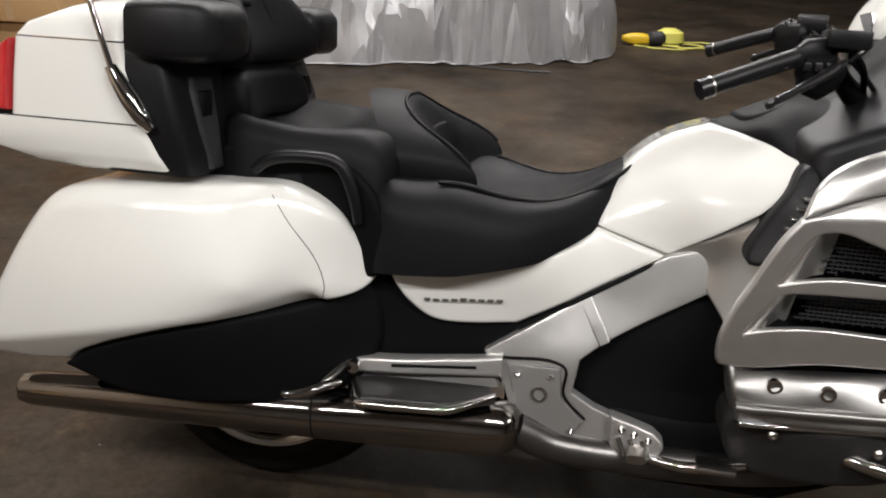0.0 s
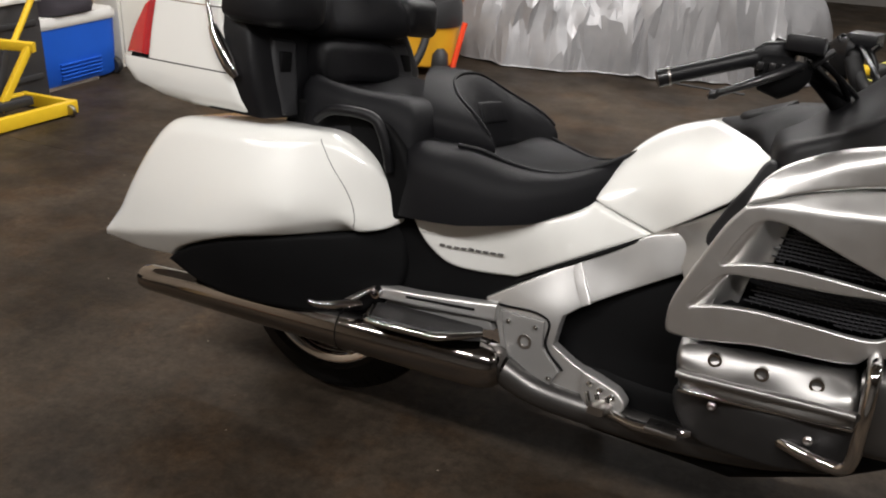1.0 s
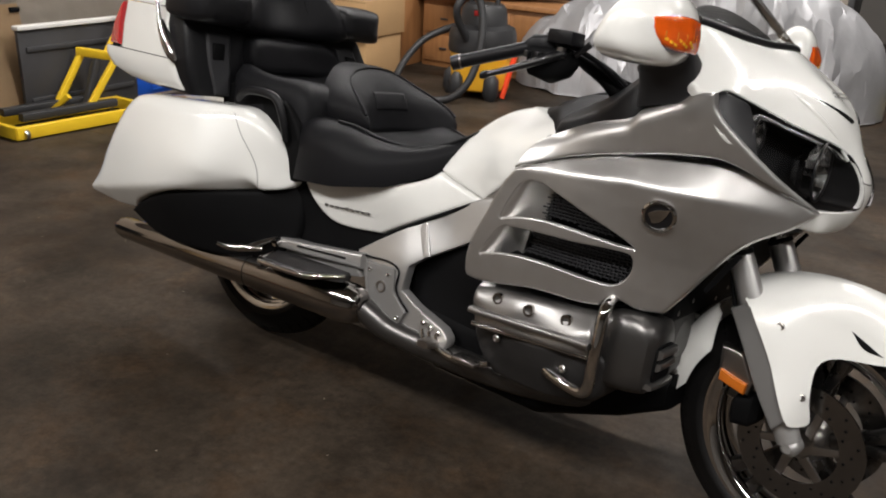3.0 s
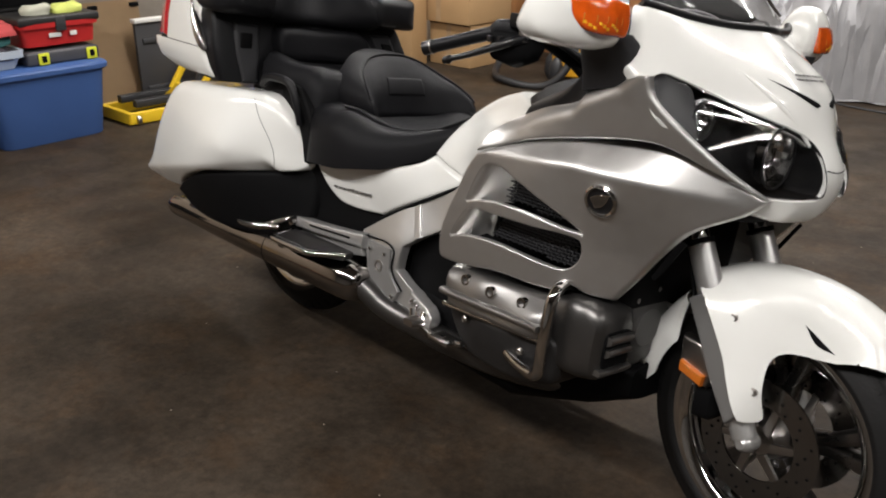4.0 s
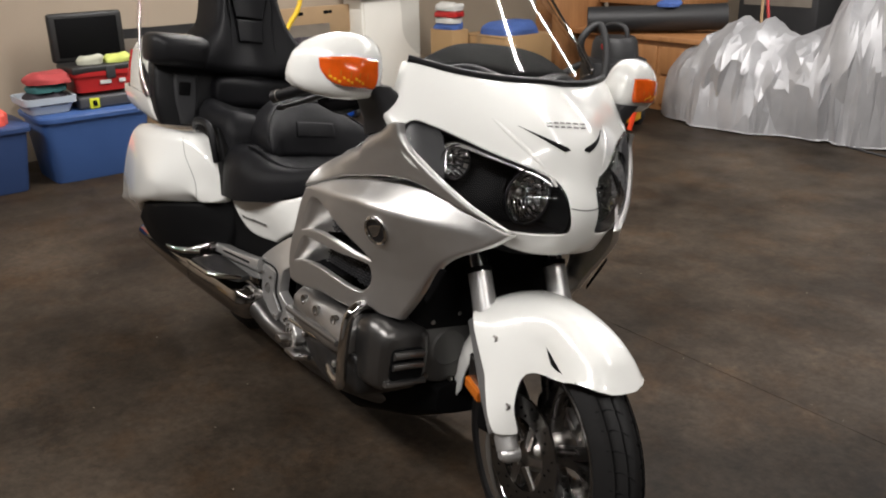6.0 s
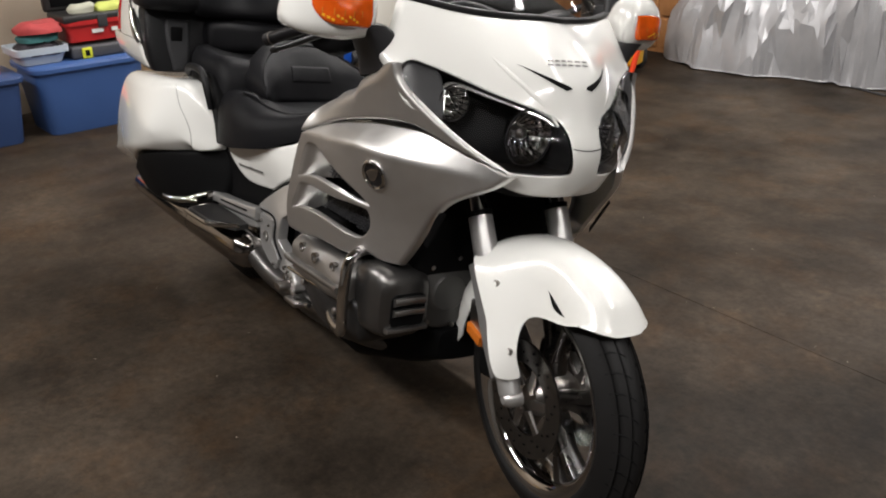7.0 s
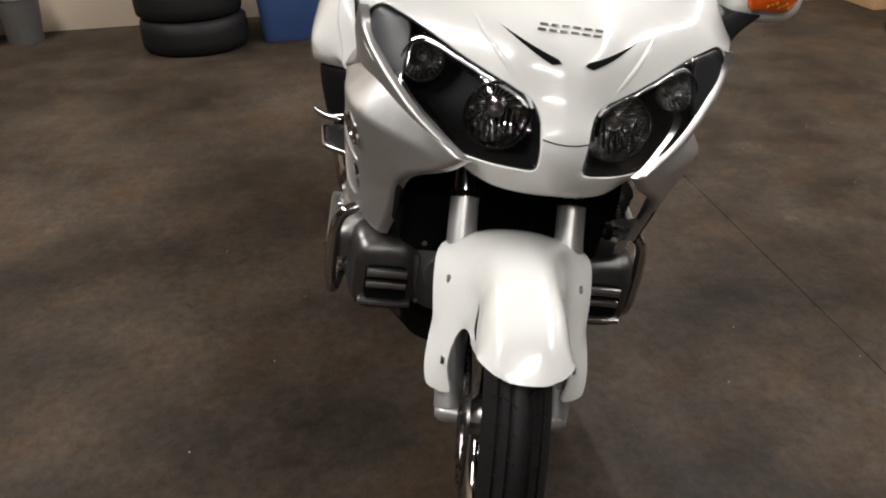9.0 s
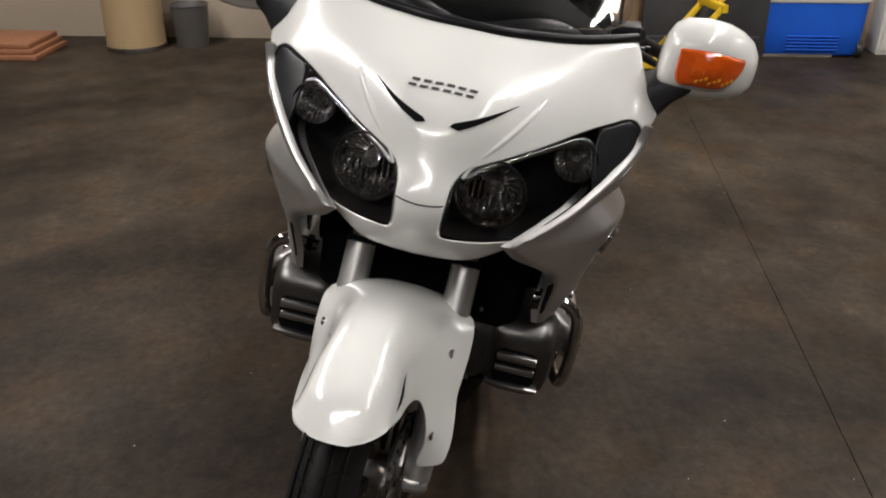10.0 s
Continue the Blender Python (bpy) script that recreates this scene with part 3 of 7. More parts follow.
fend = part("front_fender", move(fender(), STEER), WHITE, bike, "white front fender flaring into screwed fork panels", 70)
part("fender_tail", move(fender_tail(), STEER), WHITE, fend)
for s in (-1, 1):
    for x, z in ((1.622, 0.576), (1.698, 0.444)):
        w = float(fender_y(np.array([[x, z]]))[0])
        sc = revolve([(0.0001, s * (w - 0.006)), (0.007, s * (w - 0.006)), (0.0085, s * (w + 0.0005)), (0.006, s * (w + 0.002)), (0.004, s * (w - 0.0005)), (0.0001, s * (w - 0.0005))], (x, 0, z), 20)
        part("screw", move(sc, STEER), STEEL, fend)
    vent = sheet([(1.742, 0.600, 1), (1.770, 0.588), (1.817, 0.567, 1), (1.775, 0.572)], lambda q: fender_y(q) + 0.0012 + s * 0.03 * (q[:, 0] - 1.68), "y", s, 0.006, 0.001, 0.004)
    part("fender_vent", move(vent, STEER), MATTE, fend, "black vent slot")
    fork = part("fork_leg", move(tube([(1.497, s * 0.105, 0.69), (1.66, s * 0.105, 0.385), (1.69, s * 0.105, 0.33)], [0.028, 0.03, 0.026], 24), STEER), SILVER2, bike, "silver fork slider")
    part("fork_tube", move(tube([(1.395, s * 0.105, 0.875), (1.50, s * 0.105, 0.684)], 0.0225, 20), STEER), CHROME, fork, "chrome fork tube")
    part("dust_seal", move(tube([(1.496, s * 0.105, 0.692), (1.491, s * 0.105, 0.701)], 0.0295, 20), STEER), MATTE, fork)
    guard = sheet([(1.512, 0.58, 1), (1.556, 0.609, 1), (1.60, 0.55), (1.646, 0.472), (1.69, 0.392, 1), (1.658, 0.352, 1), (1.598, 0.436), (1.552, 0.516)], [(1.508, 0.578, 0.137), (1.594, 0.434, 0.139), (1.53, 0.59, 0.139), (1.56, 0.6, 0.1435), (1.688, 0.388, 0.1445), (1.65, 0.37, 0.141), (1.6, 0.49, 0.1415), (1.63, 0.49, 0.1445)], "y", s, 0.012, 0.006, 0.04)
    part("fork_guard", move(guard, STEER), GREYPANEL, fork, "grey fork guard")
    br = sheet([(1.505, 0.49, 1), (1.555, 0.487, 1), (1.592, 0.43, 1), (1.585, 0.397, 1), (1.512, 0.408, 1)], [(1.5, 0.5, 0.118), (1.56, 0.49, 0.12), (1.6, 0.43, 0.122), (1.5, 0.41, 0.12)], "y", s, 0.012, 0.006, 0.02)
    part("fork_bracket", move(br, STEER), STEEL, fork)
    re = sheet([(1.518, 0.438, 1), (1.582, 0.425, 1), (1.580, 0.401, 1), (1.518, 0.414, 1)], [(1.51, 0.44, 0.131), (1.59, 0.42, 0.133), (1.51, 0.41, 0.131), (1.58, 0.4, 0.133)], "y", s, 0.008, 0.003, 0.016)
    part("side_reflector", move(re, STEER), REFLEX, fork, "amber side reflector")
    part("brake_hose", move(tube([(1.45, s * 0.085, 0.80), (1.49, s * 0.118, 0.66), (1.52, s * 0.112, 0.56), (1.55, s * 0.1, 0.47), (1.55, s * 0.09, 0.39)], 0.005, 8), STEER), MATTE, fork, "black brake hose")
    ax = revolve([(0.0001, s * 0.128), (0.010, s * 0.128), (0.016, s * 0.122), (0.021, s * 0.112), (0.021, s * 0.085), (0.0001, s * 0.085)], (1.695, 0, 0.322), 24)
    part("axle_clamp", move(ax, STEER), SILVER2, fork)

# ---- front cowl, lamps and screen ----
COWL = both([(0, 0.88, 1.676), (0, 0.80, 1.664), (0, 0.775, 1.648), (0, 0.755, 1.615), (0, 0.96, 1.636), (0.024, 1.002, 1.6145), (0, 1.06, 1.556), (0, 1.135, 1.452),
             (0.12, 1.034, 1.556), (0.062, 1.051, 1.570), (0.06, 0.93, 1.634), (0.039, 0.824, 1.669), (0.040, 0.882, 1.670), (0.161, 0.823, 1.612), (0.10, 0.775, 1.622), (0.15, 0.785, 1.585), (0.185, 0.80, 1.575),
             (0.19, 0.92, 1.565), (0.19, 1.09, 1.455), (0.29, 1.14, 1.366), (0.267, 0.99, 1.488), (0.325, 1.018, 1.443), (0.335, 1.07, 1.39), (0.365, 1.02, 1.40), (0.28, 0.92, 1.515), (0.23, 0.85, 1.565), (0.1, 1.12, 1.446)])
LAMP = [(0.320, 1.024), (0.29, 1.018), (0.238, 1.0), (0.183, 0.978), (0.13, 0.961), (0.088, 0.947), (0.060, 0.934), (0.046, 0.912), (0.0425, 0.887), (0.0395, 0.842), (0.044, 0.826), (0.075, 0.821), (0.115, 0.818), (0.150, 0.8185), (0.169, 0.820), (0.207, 0.842), (0.259, 0.875), (0.299, 0.908), (0.332, 0.939), (0.347, 0.970), (0.341, 1.007)]
cowl_out = half([(0, 1.126), (0.10, 1.122), (0.20, 1.127), (0.285, 1.140), (0.302, 1.138), (0.322, 1.10), (0.343, 1.06), (0.366, 1.029), (0.360, 1.012), (0.353, 0.99), (0.3505, 0.967), (0.335, 0.936), (0.302, 0.905), (0.262, 0.872), (0.21, 0.839), (0.18, 0.814), (0.167, 0.793), (0.12, 0.772), (0.06, 0.764), (0, 0.762)])
cowl = part("front_cowl", sheet(cowl_out, COWL, "x", 1, 0.012, 0.007, 0.02, [LAMP, [(-a, *r) for a, *r in LAMP][::-1]], hole_rnd=0.003), WHITE, bike, "white front cowl with two headlights")
cowl_f = plate_spline(COWL)


def cubic(q):
    u, v = np.abs(q[:, 0]), q[:, 1] - 0.9
    return np.c_[np.ones(len(u)), u, v, u * u, u * v, v * v, u**3, u * u * v, u * v * v, v**3]


# the lens is one even curve laid through its rim
LENS_RIM = loop2(LAMP, 0.006)
LENS_FIT = np.linalg.lstsq(cubic(LENS_RIM), cowl_f(LENS_RIM), rcond=None)[0]


def lens_f(q):
    return cubic(q) @ LENS_FIT + 0.006


def on_cowl(pts, out=0.002, wall=0.004, step=0.006, rnd=0.0008):
    return sheet(pts, lambda q: cowl_f(q) + out, "x", 1, step, rnd, wall)


for s in (-1, 1):
    flip = [(s * a, *r) for a, *r in LAMP]
    cx = sum(p[0] for p in flip) / len(flip)
    cz = sum(p[1] for p in flip) / len(flip)
    tub = [(cx + (a - cx) * 0.985, cz + (b - cz) * 0.97, *r) for a, b, *r in flip]
    lamp = part("headlight", sheet(tub, lambda q: cowl_f(q) - 0.1, "x", 1, 0.014, 0.002, -0.096), LAMPBLACK, cowl, "dark headlight housing behind a clear lens")
    lens = [(cx + (a - cx) * 0.993, cz + (b - cz) * 0.985, *r) for a, b, *r in flip]
    glass_ob = part("lens", sheet(lens, lambda q: lens_f(q), "x", 1, 0.008, 0.006, 0.012), CLEAR, lamp, "clear headlight lens")
    glass_ob.visible_shadow = False
    for (ly, lz, rad, dep) in ((0.108, 0.893, 0.060, 0.036), (0.240, 0.946, 0.038, 0.03)):
        xx = float(cowl_f(np.array([[s * ly, lz]]))[0]) - dep
        # a scalloped bowl: flat facets round it and in rings from rim to bulb
        rows = []
        for j, (rr, dx) in enumerate(((1.02, 0.003), (1.0, 0.0), (0.93, -0.018), (0.8, -0.032), (0.62, -0.043), (0.4, -0.051), (0.14, -0.055))):
            rows.append([(xx + dx * rad / 0.058 - (0.0016 if i % 2 else 0) * (0 < j < 6), s * ly + s * rad * rr * math.cos(2 * math.pi * i / 48), lz + rad * rr * math.sin(2 * math.pi * i / 48)) for i in range(48)])
        bowl = part("reflector_bowl", loft(rows, caps=False), REFLECTOR, lamp, "bright faceted reflector bowl", 5)
        part("bowl_ring", revolve([(rad * 1.0, -0.002), (rad * 1.05, -0.002), (rad * 1.05, 0.002), (rad * 1.0, 0.002)], (xx + 0.003, s * ly, lz), 48, "x"), HOUSING, bowl)
        if rad > 0.05:
            for j in range(-4, 5):
                part("rib", tube([(xx - 0.04 + 0.0035 * abs(j), s * (ly + 0.0105 * j), lz + 0.006), (xx - 0.03, s * (ly + 0.0105 * j), lz - 0.02), (xx - 0.014, s * (ly + 0.0108 * j), lz - 0.047 + 0.0045 * abs(j))], 0.0022, 6), CHROME, bowl)
            part("bulb_shield", pod([(xx - 0.05, s * ly, lz + 0.002, 0.012, 0.012), (xx - 0.024, s * ly, lz + 0.002, 0.015, 0.014), (xx - 0.018, s * ly, lz + 0.002, 0.008, 0.008)], "x", 2, 16), STEEL, bowl)
        part("bulb", revolve([(0.0001, -0.05), (0.008, -0.05), (0.008, -0.02), (0.005, -0.014), (0.0001, -0.013)], (xx, s * ly, lz), 16, "x"), STEEL, bowl)
    # chrome brow under the lens's upper edge, from the marker's boundary inwards
    lower = [(0.268, 0.93), (0.263, 0.958), (0.257, 0.974), (0.235, 0.979), (0.185, 0.964), (0.13, 0.9475), (0.088, 0.933), (0.066, 0.92)]
    upper = [(0.2705, 0.93), (0.2675, 0.962), (0.262, 0.9815), (0.237, 0.9895), (0.185, 0.973), (0.13, 0.9555), (0.087, 0.941), (0.064, 0.926)]
    brow = [(s * y, z) for y, z in upper] + [(s * y, z) for y, z in lower[::-1]]
    part("lamp_trim", sheet(brow, lambda q: cowl_f(q) - 0.008, "x", 1, 0.006, 0.002, 0.006), BRIGHT, lamp, "chrome brow strip inside the lens")
    mk = [(s * a, b) for a, b in ((0.320, 1.020), (0.29, 1.0135), (0.270, 1.006), (0.266, 0.985), (0.270, 0.95), (0.282, 0.900), (0.300, 0.914), (0.330, 0.943), (0.344, 0.972), (0.338, 1.004))]
    part("marker_lens", sheet(mk, lambda q: cowl_f(q) - 0.003, "x", 1, 0.01, 0.004, 0.01), SMOKE, lamp, "smoked corner marker lens")
    part("cowl_vent", on_cowl([(s * 0.124, 1.039, 1), (s * 0.066, 1.0185), (s * 0.026, 1.0055, 1), (s * 0.020, 1.0, 1), (s * 0.036, 0.996, 1), (s * 0.066, 1.009)]), MATTE, cowl, "black vent slot")
    # raised ridge from the vent down to the nose
    rid = path3([(0, s * 0.176, 1.062), (0, s * 0.15, 1.027), (0, s * 0.11, 0.985), (0, s * 0.072, 0.945), (0, s * 0.055, 0.915)], 0.01)
    rid[:, 0] = cowl_f(rid[:, 1:]) - 0.006
    part("cowl_ridge", tube(rid[::2], [0.002, 0.007, 0.0075, 0.003], 12), WHITE, cowl)
seam = np.array([(0, y, 0.8785 + 0.004 * (abs(y) / 0.04) ** 2) for y in np.linspace(-0.040, 0.040, 9)])
seam[:, 0] = cowl_f(seam[:, 1:]) - 0.0002
part("nose_seam", tube(seam, 0.0013, 6), MATTE, cowl)
for i in range(12):
    y, z = 0.044 - 0.0195 * (i % 6) - (0.004 if i > 5 else 0), 1.051 - (0.0075 if i > 5 else 0)
    bar = on_cowl([(y - 0.0062, z, 1), (y + 0.0072, z, 1), (y + 0.0078, z + 0.0032, 1), (y - 0.0056, z + 0.0032, 1)], 0.0022, 0.003, 0.005, 0.0004)
    part("badge_bar", bar, BADGE, cowl)
part("lower_lip", sheet(half([(0, 0.766), (0.09, 0.77), (0.15, 0.786), (0.14, 0.765), (0.08, 0.745), (0, 0.738)]), both([(0, 0.765, 1.60), (0.1, 0.77, 1.585), (0.15, 0.785, 1.56), (0, 0.738, 1.54), (0.1, 0.745, 1.53)]), "x", 1, 0.012, 0.004, 0.03), MATTE, cowl)
garn = path3([(0, -0.298, 1.147), (0, -0.20, 1.133), (0, -0.1, 1.128), (0, 0, 1.130), (0, 0.1, 1.128), (0, 0.20, 1.133), (0, 0.298, 1.147)], 0.02)
garn[:, 0] = cowl_f(garn[:, 1:]) - 0.006
part("screen_garnish", tube(garn, 0.009, 10), PLASTIC, cowl, "black trim under the windscreen")
scr = sheet(half([(0, 1.46), (0.14, 1.45), (0.21, 1.40), (0.26, 1.25), (0.275, 1.17), (0.20, 1.15), (0.1, 1.142), (0, 1.14)]),
            both([(0, 1.14, 1.44), (0, 1.3, 1.27), (0, 1.46, 1.13), (0.2, 1.15, 1.39), (0.27, 1.17, 1.33), (0.25, 1.3, 1.19), (0.2, 1.42, 1.09)]), "x", 1, 0.02, 0.003, 0.004)
screen = part("windscreen", scr, SCREEN, bike, "clear plastic windscreen")
screen.visible_shadow = False
part("screen_bracket", tube([(1.345, 0.262, 1.165), (1.235, 0.25, 1.27), (1.15, 0.222, 1.37)], 0.0035, 8), CHROME, screen, "chrome screen bracket")
# inner cockpit behind the screen
part("cockpit", sheet([(1.05, 0.24), (1.15, 0.27), (1.26, 0.30), (1.33, 0.24), (1.40, 0.12), (1.41, 0), (1.40, -0.12), (1.33, -0.24), (1.26, -0.30), (1.15, -0.27), (1.05, -0.24), (1.02, 0)],
                      [(1.05, 0, 0.955), (1.15, 0, 0.985), (1.28, 0, 1.12), (1.42, 0, 1.115), (1.05, 0.22, 0.90), (1.05, -0.22, 0.90), (1.2, 0.24, 0.98), (1.2, -0.24, 0.98), (1.33, 0.28, 1.09), (1.33, -0.28, 1.09), (1.28, 0.15, 1.125), (1.28, -0.15, 1.125)], "z", 1, 0.02, 0.02, 0.18), PLASTIC, bike, "black cockpit shroud")

part("dash_hood", sheet([(1.262, 0), (1.268, 0.14), (1.28, 0.225), (1.305, 0.262), (1.335, 0.24), (1.37, 0.14), (1.385, 0), (1.37, -0.14), (1.335, -0.24), (1.305, -0.262), (1.28, -0.225), (1.268, -0.14)],
                        [(1.14, 0, 1.165), (1.22, 0, 1.20), (1.32, 0, 1.18), (1.38, 0, 1.14)] + [(x, k * y, z) for k in (-1, 1) for x, y, z in ((1.2, 0.14, 1.195), (1.3, 0.14, 1.178), (1.2, 0.24, 1.15), (1.26, 0.27, 1.135), (1.32, 0.23, 1.135))], "z", 1, 0.014, 0.02, 0.16), MATTE, bike, "black padded dash hood behind the screen", 60)

# ---- silver side fairings ----
UPPER = [(1.04, 0.80, 0.372), (1.16, 0.84, 0.352), (1.34, 0.885, 0.342), (1.45, 0.885, 0.325), (1.56, 0.85, 0.255), (1.625, 0.82, 0.172), (1.07, 0.86, 0.33), (1.13, 0.895, 0.34), (1.28, 0.955, 0.37), (1.36, 0.995, 0.368), (1.42, 1.01, 0.366), (1.3, 0.92, 0.354), (1.45, 0.96, 0.348), (1.53, 0.9, 0.285)]
MAIN = [(0.94, 0.51, 0.338), (0.985, 0.575, 0.345), (1.02, 0.66, 0.352), (1.04, 0.775, 0.362), (1.172, 0.817, 0.366), (1.293, 0.831, 0.371), (1.433, 0.837, 0.352), (1.2, 0.87, 0.374), (1.35, 0.89, 0.374), (1.47, 0.885, 0.346), (1.2, 0.775, 0.364), (1.3, 0.785, 0.36), (1.376, 0.762, 0.345), (1.47, 0.81, 0.325), (1.333, 0.67, 0.326), (1.29, 0.60, 0.328), (1.12, 0.55, 0.338),
        (1.26, 0.53, 0.322), (1.40, 0.55, 0.274), (1.47, 0.65, 0.262), (1.53, 0.73, 0.254), (1.56, 0.84, 0.25), (1.625, 0.81, 0.17), (1.60, 0.785, 0.195), (1.42, 0.66, 0.288)]
main_body = plate_spline(MAIN, 1.5e-4)


def main_f(q):
    """The fairing's side with a bevel above the crease that runs forward under the upper panel."""
    up_by = q[:, 1] - np.interp(q[:, 0], [1.0, 1.049, 1.13, 1.2, 1.31, 1.45, 1.565, 1.605], [0.778, 0.788, 0.798, 0.805, 0.816, 0.817, 0.808, 0.80])
    lean = np.interp(q[:, 0], [1.03, 1.16, 1.25, 1.34, 1.45, 1.56, 1.61], [0.5, 0.85, 1.0, 1.0, 0.95, 0.6, 0.2])
    return main_body(q) - lean * 0.5 * (up_by + np.sqrt(up_by**2 + 0.002**2))


HOLE_A = [(1.013, 0.667, 1), (1.035, 0.72), (1.062, 0.76), (1.10, 0.768), (1.14, 0.757), (1.22, 0.729), (1.303, 0.698), (1.334, 0.679, 1), (1.30, 0.679), (1.20, 0.687), (1.11, 0.6875), (1.05, 0.678)]
HOLE_B = [(0.970, 0.572, 1), (0.995, 0.615), (1.022, 0.648), (1.06, 0.655), (1.2, 0.661), (1.322, 0.665), (1.332, 0.645), (1.326, 0.615), (1.305, 0.593), (1.28, 0.587), (1.18, 0.592), (1.09, 0.593), (1.02, 0.585)]


upper_body = plate_spline(UPPER, 5e-3)


def upper_f(q):
    """The upper panel, whose shoulder rolls in along its top edge."""
    below = np.interp(q[:, 0], [1.034, 1.053, 1.09, 1.17, 1.274, 1.293, 1.35, 1.405, 1.442], [0.788, 0.836, 0.87, 0.909, 0.942, 0.963, 0.991, 1.012, 1.018]) - q[:, 1]
    return upper_body(q) - np.interp(q[:, 0], [1.05, 1.12, 1.36, 1.43], [0, 0.024, 0.024, 0]) * np.clip(1 - below / 0.036, 0, 1) ** 2


def scoop_f(q):
    """Silver slopes that fall from the fairing's skin into the two ducts."""
    up = q[:, 1] > 0.66
    left = np.where(up, 1.012 + (q[:, 1] - 0.667) * 0.48, 0.969 + (q[:, 1] - 0.572) * 0.66)
    right = np.where(up, 1.096 + (q[:, 1] - 0.69) * 0.2, 1.049 + (q[:, 1] - 0.6) * 0.3)
    k = np.clip((q[:, 0] - left) / (right - left), 0, 1)
    return main_f(q) - 0.0012 - 0.058 * k * k * (3 - 2 * k)


for s in (-1, 1):
    up = part("upper_fairing", sheet([(1.034, 0.788, 1), (1.053, 0.837), (1.09, 0.871), (1.17, 0.91), (1.274, 0.943), (1.293, 0.964), (1.35, 0.992), (1.405, 1.013), (1.438, 1.018, 1), (1.446, 0.985), (1.497, 0.931), (1.568, 0.867), (1.626, 0.820, 1), (1.56, 0.854), (1.47, 0.892), (1.40, 0.890), (1.30, 0.872), (1.16, 0.838)], upper_f, "y", s, 0.01, 0.006, 0.012), SILVER, bike, "silver upper side fairing")
    main = part("side_fairing", sheet([(0.943, 0.505), (0.931, 0.548), (0.944, 0.605), (0.972, 0.67), (1.006, 0.745), (1.034, 0.786, 1), (1.16, 0.835), (1.30, 0.869), (1.40, 0.887), (1.47, 0.889), (1.56, 0.851), (1.628, 0.815, 1), (1.60, 0.782), (1.53, 0.732), (1.475, 0.662), (1.43, 0.592), (1.40, 0.548, 1), (1.35, 0.546), (1.32, 0.556), (1.295, 0.556), (1.27, 0.534), (1.12, 0.526)], main_f, "y", s, 0.0085, 0.007, 0.014, [HOLE_A, HOLE_B], hole_rnd=0.0022), SILVER, bike, "silver side fairing with two grille openings", 60)
    back = sheet([(0.99, 0.575), (1.02, 0.70), (1.05, 0.785), (1.2, 0.79), (1.35, 0.70), (1.35, 0.60), (1.2, 0.58)], [(1.0, 0.6, 0.31), (1.04, 0.76, 0.315), (1.09, 0.68, 0.255), (1.2, 0.66, 0.245), (1.34, 0.65, 0.24), (1.3, 0.75, 0.242)], "y", s, 0.02, 0.002, 0.01)
    part("duct", back, MATTE, main, "black duct behind the grille")
    for pts in (((1.008, 0.660), (1.03, 0.72), (1.058, 0.765), (1.112, 0.774), (1.096, 0.68), (1.045, 0.67)), ((0.964, 0.566), (0.99, 0.618), (1.018, 0.653), (1.064, 0.659), (1.05, 0.586), (1.02, 0.578))):
        part("scoop", sheet([(*p, 1) for p in pts], scoop_f, "y", s, 0.008, 0.001, 0.01), SILVER, main)
    wires = []
    for lo, hi, x0, x1 in ((0.590, 0.668, 0.99, 1.34), (0.680, 0.785, 1.03, 1.34)):
        for j in range(int((hi - lo) / 0.0075)):
            z = lo + 0.0075 * j
            for i in range(int((x1 - x0) / 0.017)):
                x = x0 + 0.017 * i + (0.0085 if j % 2 else 0)
                q = np.array([[x, z]])
                past = 1.09 + (z - 0.687) / 3 if z > 0.675 else 1.06 + (z - 0.592) * 0.44
                if x > past and (inside(q, loop2(HOLE_A, 0.02))[0] or inside(q, loop2(HOLE_B, 0.02))[0]):
                    y = float(main_body(q)[0]) - 0.05
                    wires.append(box(x - 0.007, x + 0.007, s * y - 0.002, s * y + 0.002, z - 0.0011, z + 0.0014, 0))
                    wires.append(box(x + 0.007, x + 0.0087, s * y - 0.002, s * y + 0.002, z - 0.0045, z + 0.0035, 0))
    tagged(part("grille_mesh", joined(*wires), GREYPLASTIC, main), "black plastic grille mesh", kind="stuff")
    q0 = np.array([[1.376, 0.762], [1.386, 0.762], [1.376, 0.772]])
    e0, e1, e2 = (float(v) for v in main_f(q0))
    nrm = Vector((-(e1 - e0) / 0.01, 1, -(e2 - e0) / 0.01)).normalized()
    nrm.y *= s
    face = Matrix.Translation((1.376, s * e0, 0.762)) @ Vector((0, s, 0)).rotation_difference(nrm).to_matrix().to_4x4()
    em = part("emblem", move(revolve([(0.0001, -s * 0.002), (0.026, s * 0.001), (0.028, s * 0.006), (0.032, s * 0.008), (0.036, s * 0.004), (0.036, -s * 0.012), (0.0001, -s * 0.012)], (0, 0, 0), 40), face), CHROME, main, "round chrome-rimmed emblem")
    part("emblem_face", move(revolve([(0.0001, s * 0.003), (0.0268, s * 0.003), (0.0268, -s * 0.003), (0.0001, -s * 0.003)], (0, 0, 0), 32), face), HOUSING, em, "glossy black emblem face")
    part("emblem_wing", move(sheet([(-0.023, 0.004, 1), (-0.008, 0.013), (0.021, 0.018, 1), (0.014, 0.002), (0.003, -0.012), (-0.012, -0.017, 1)], lambda q: np.full(len(q), 0.005), "y", s, 0.006, 0.0005, 0.002), face), CHROME, em)
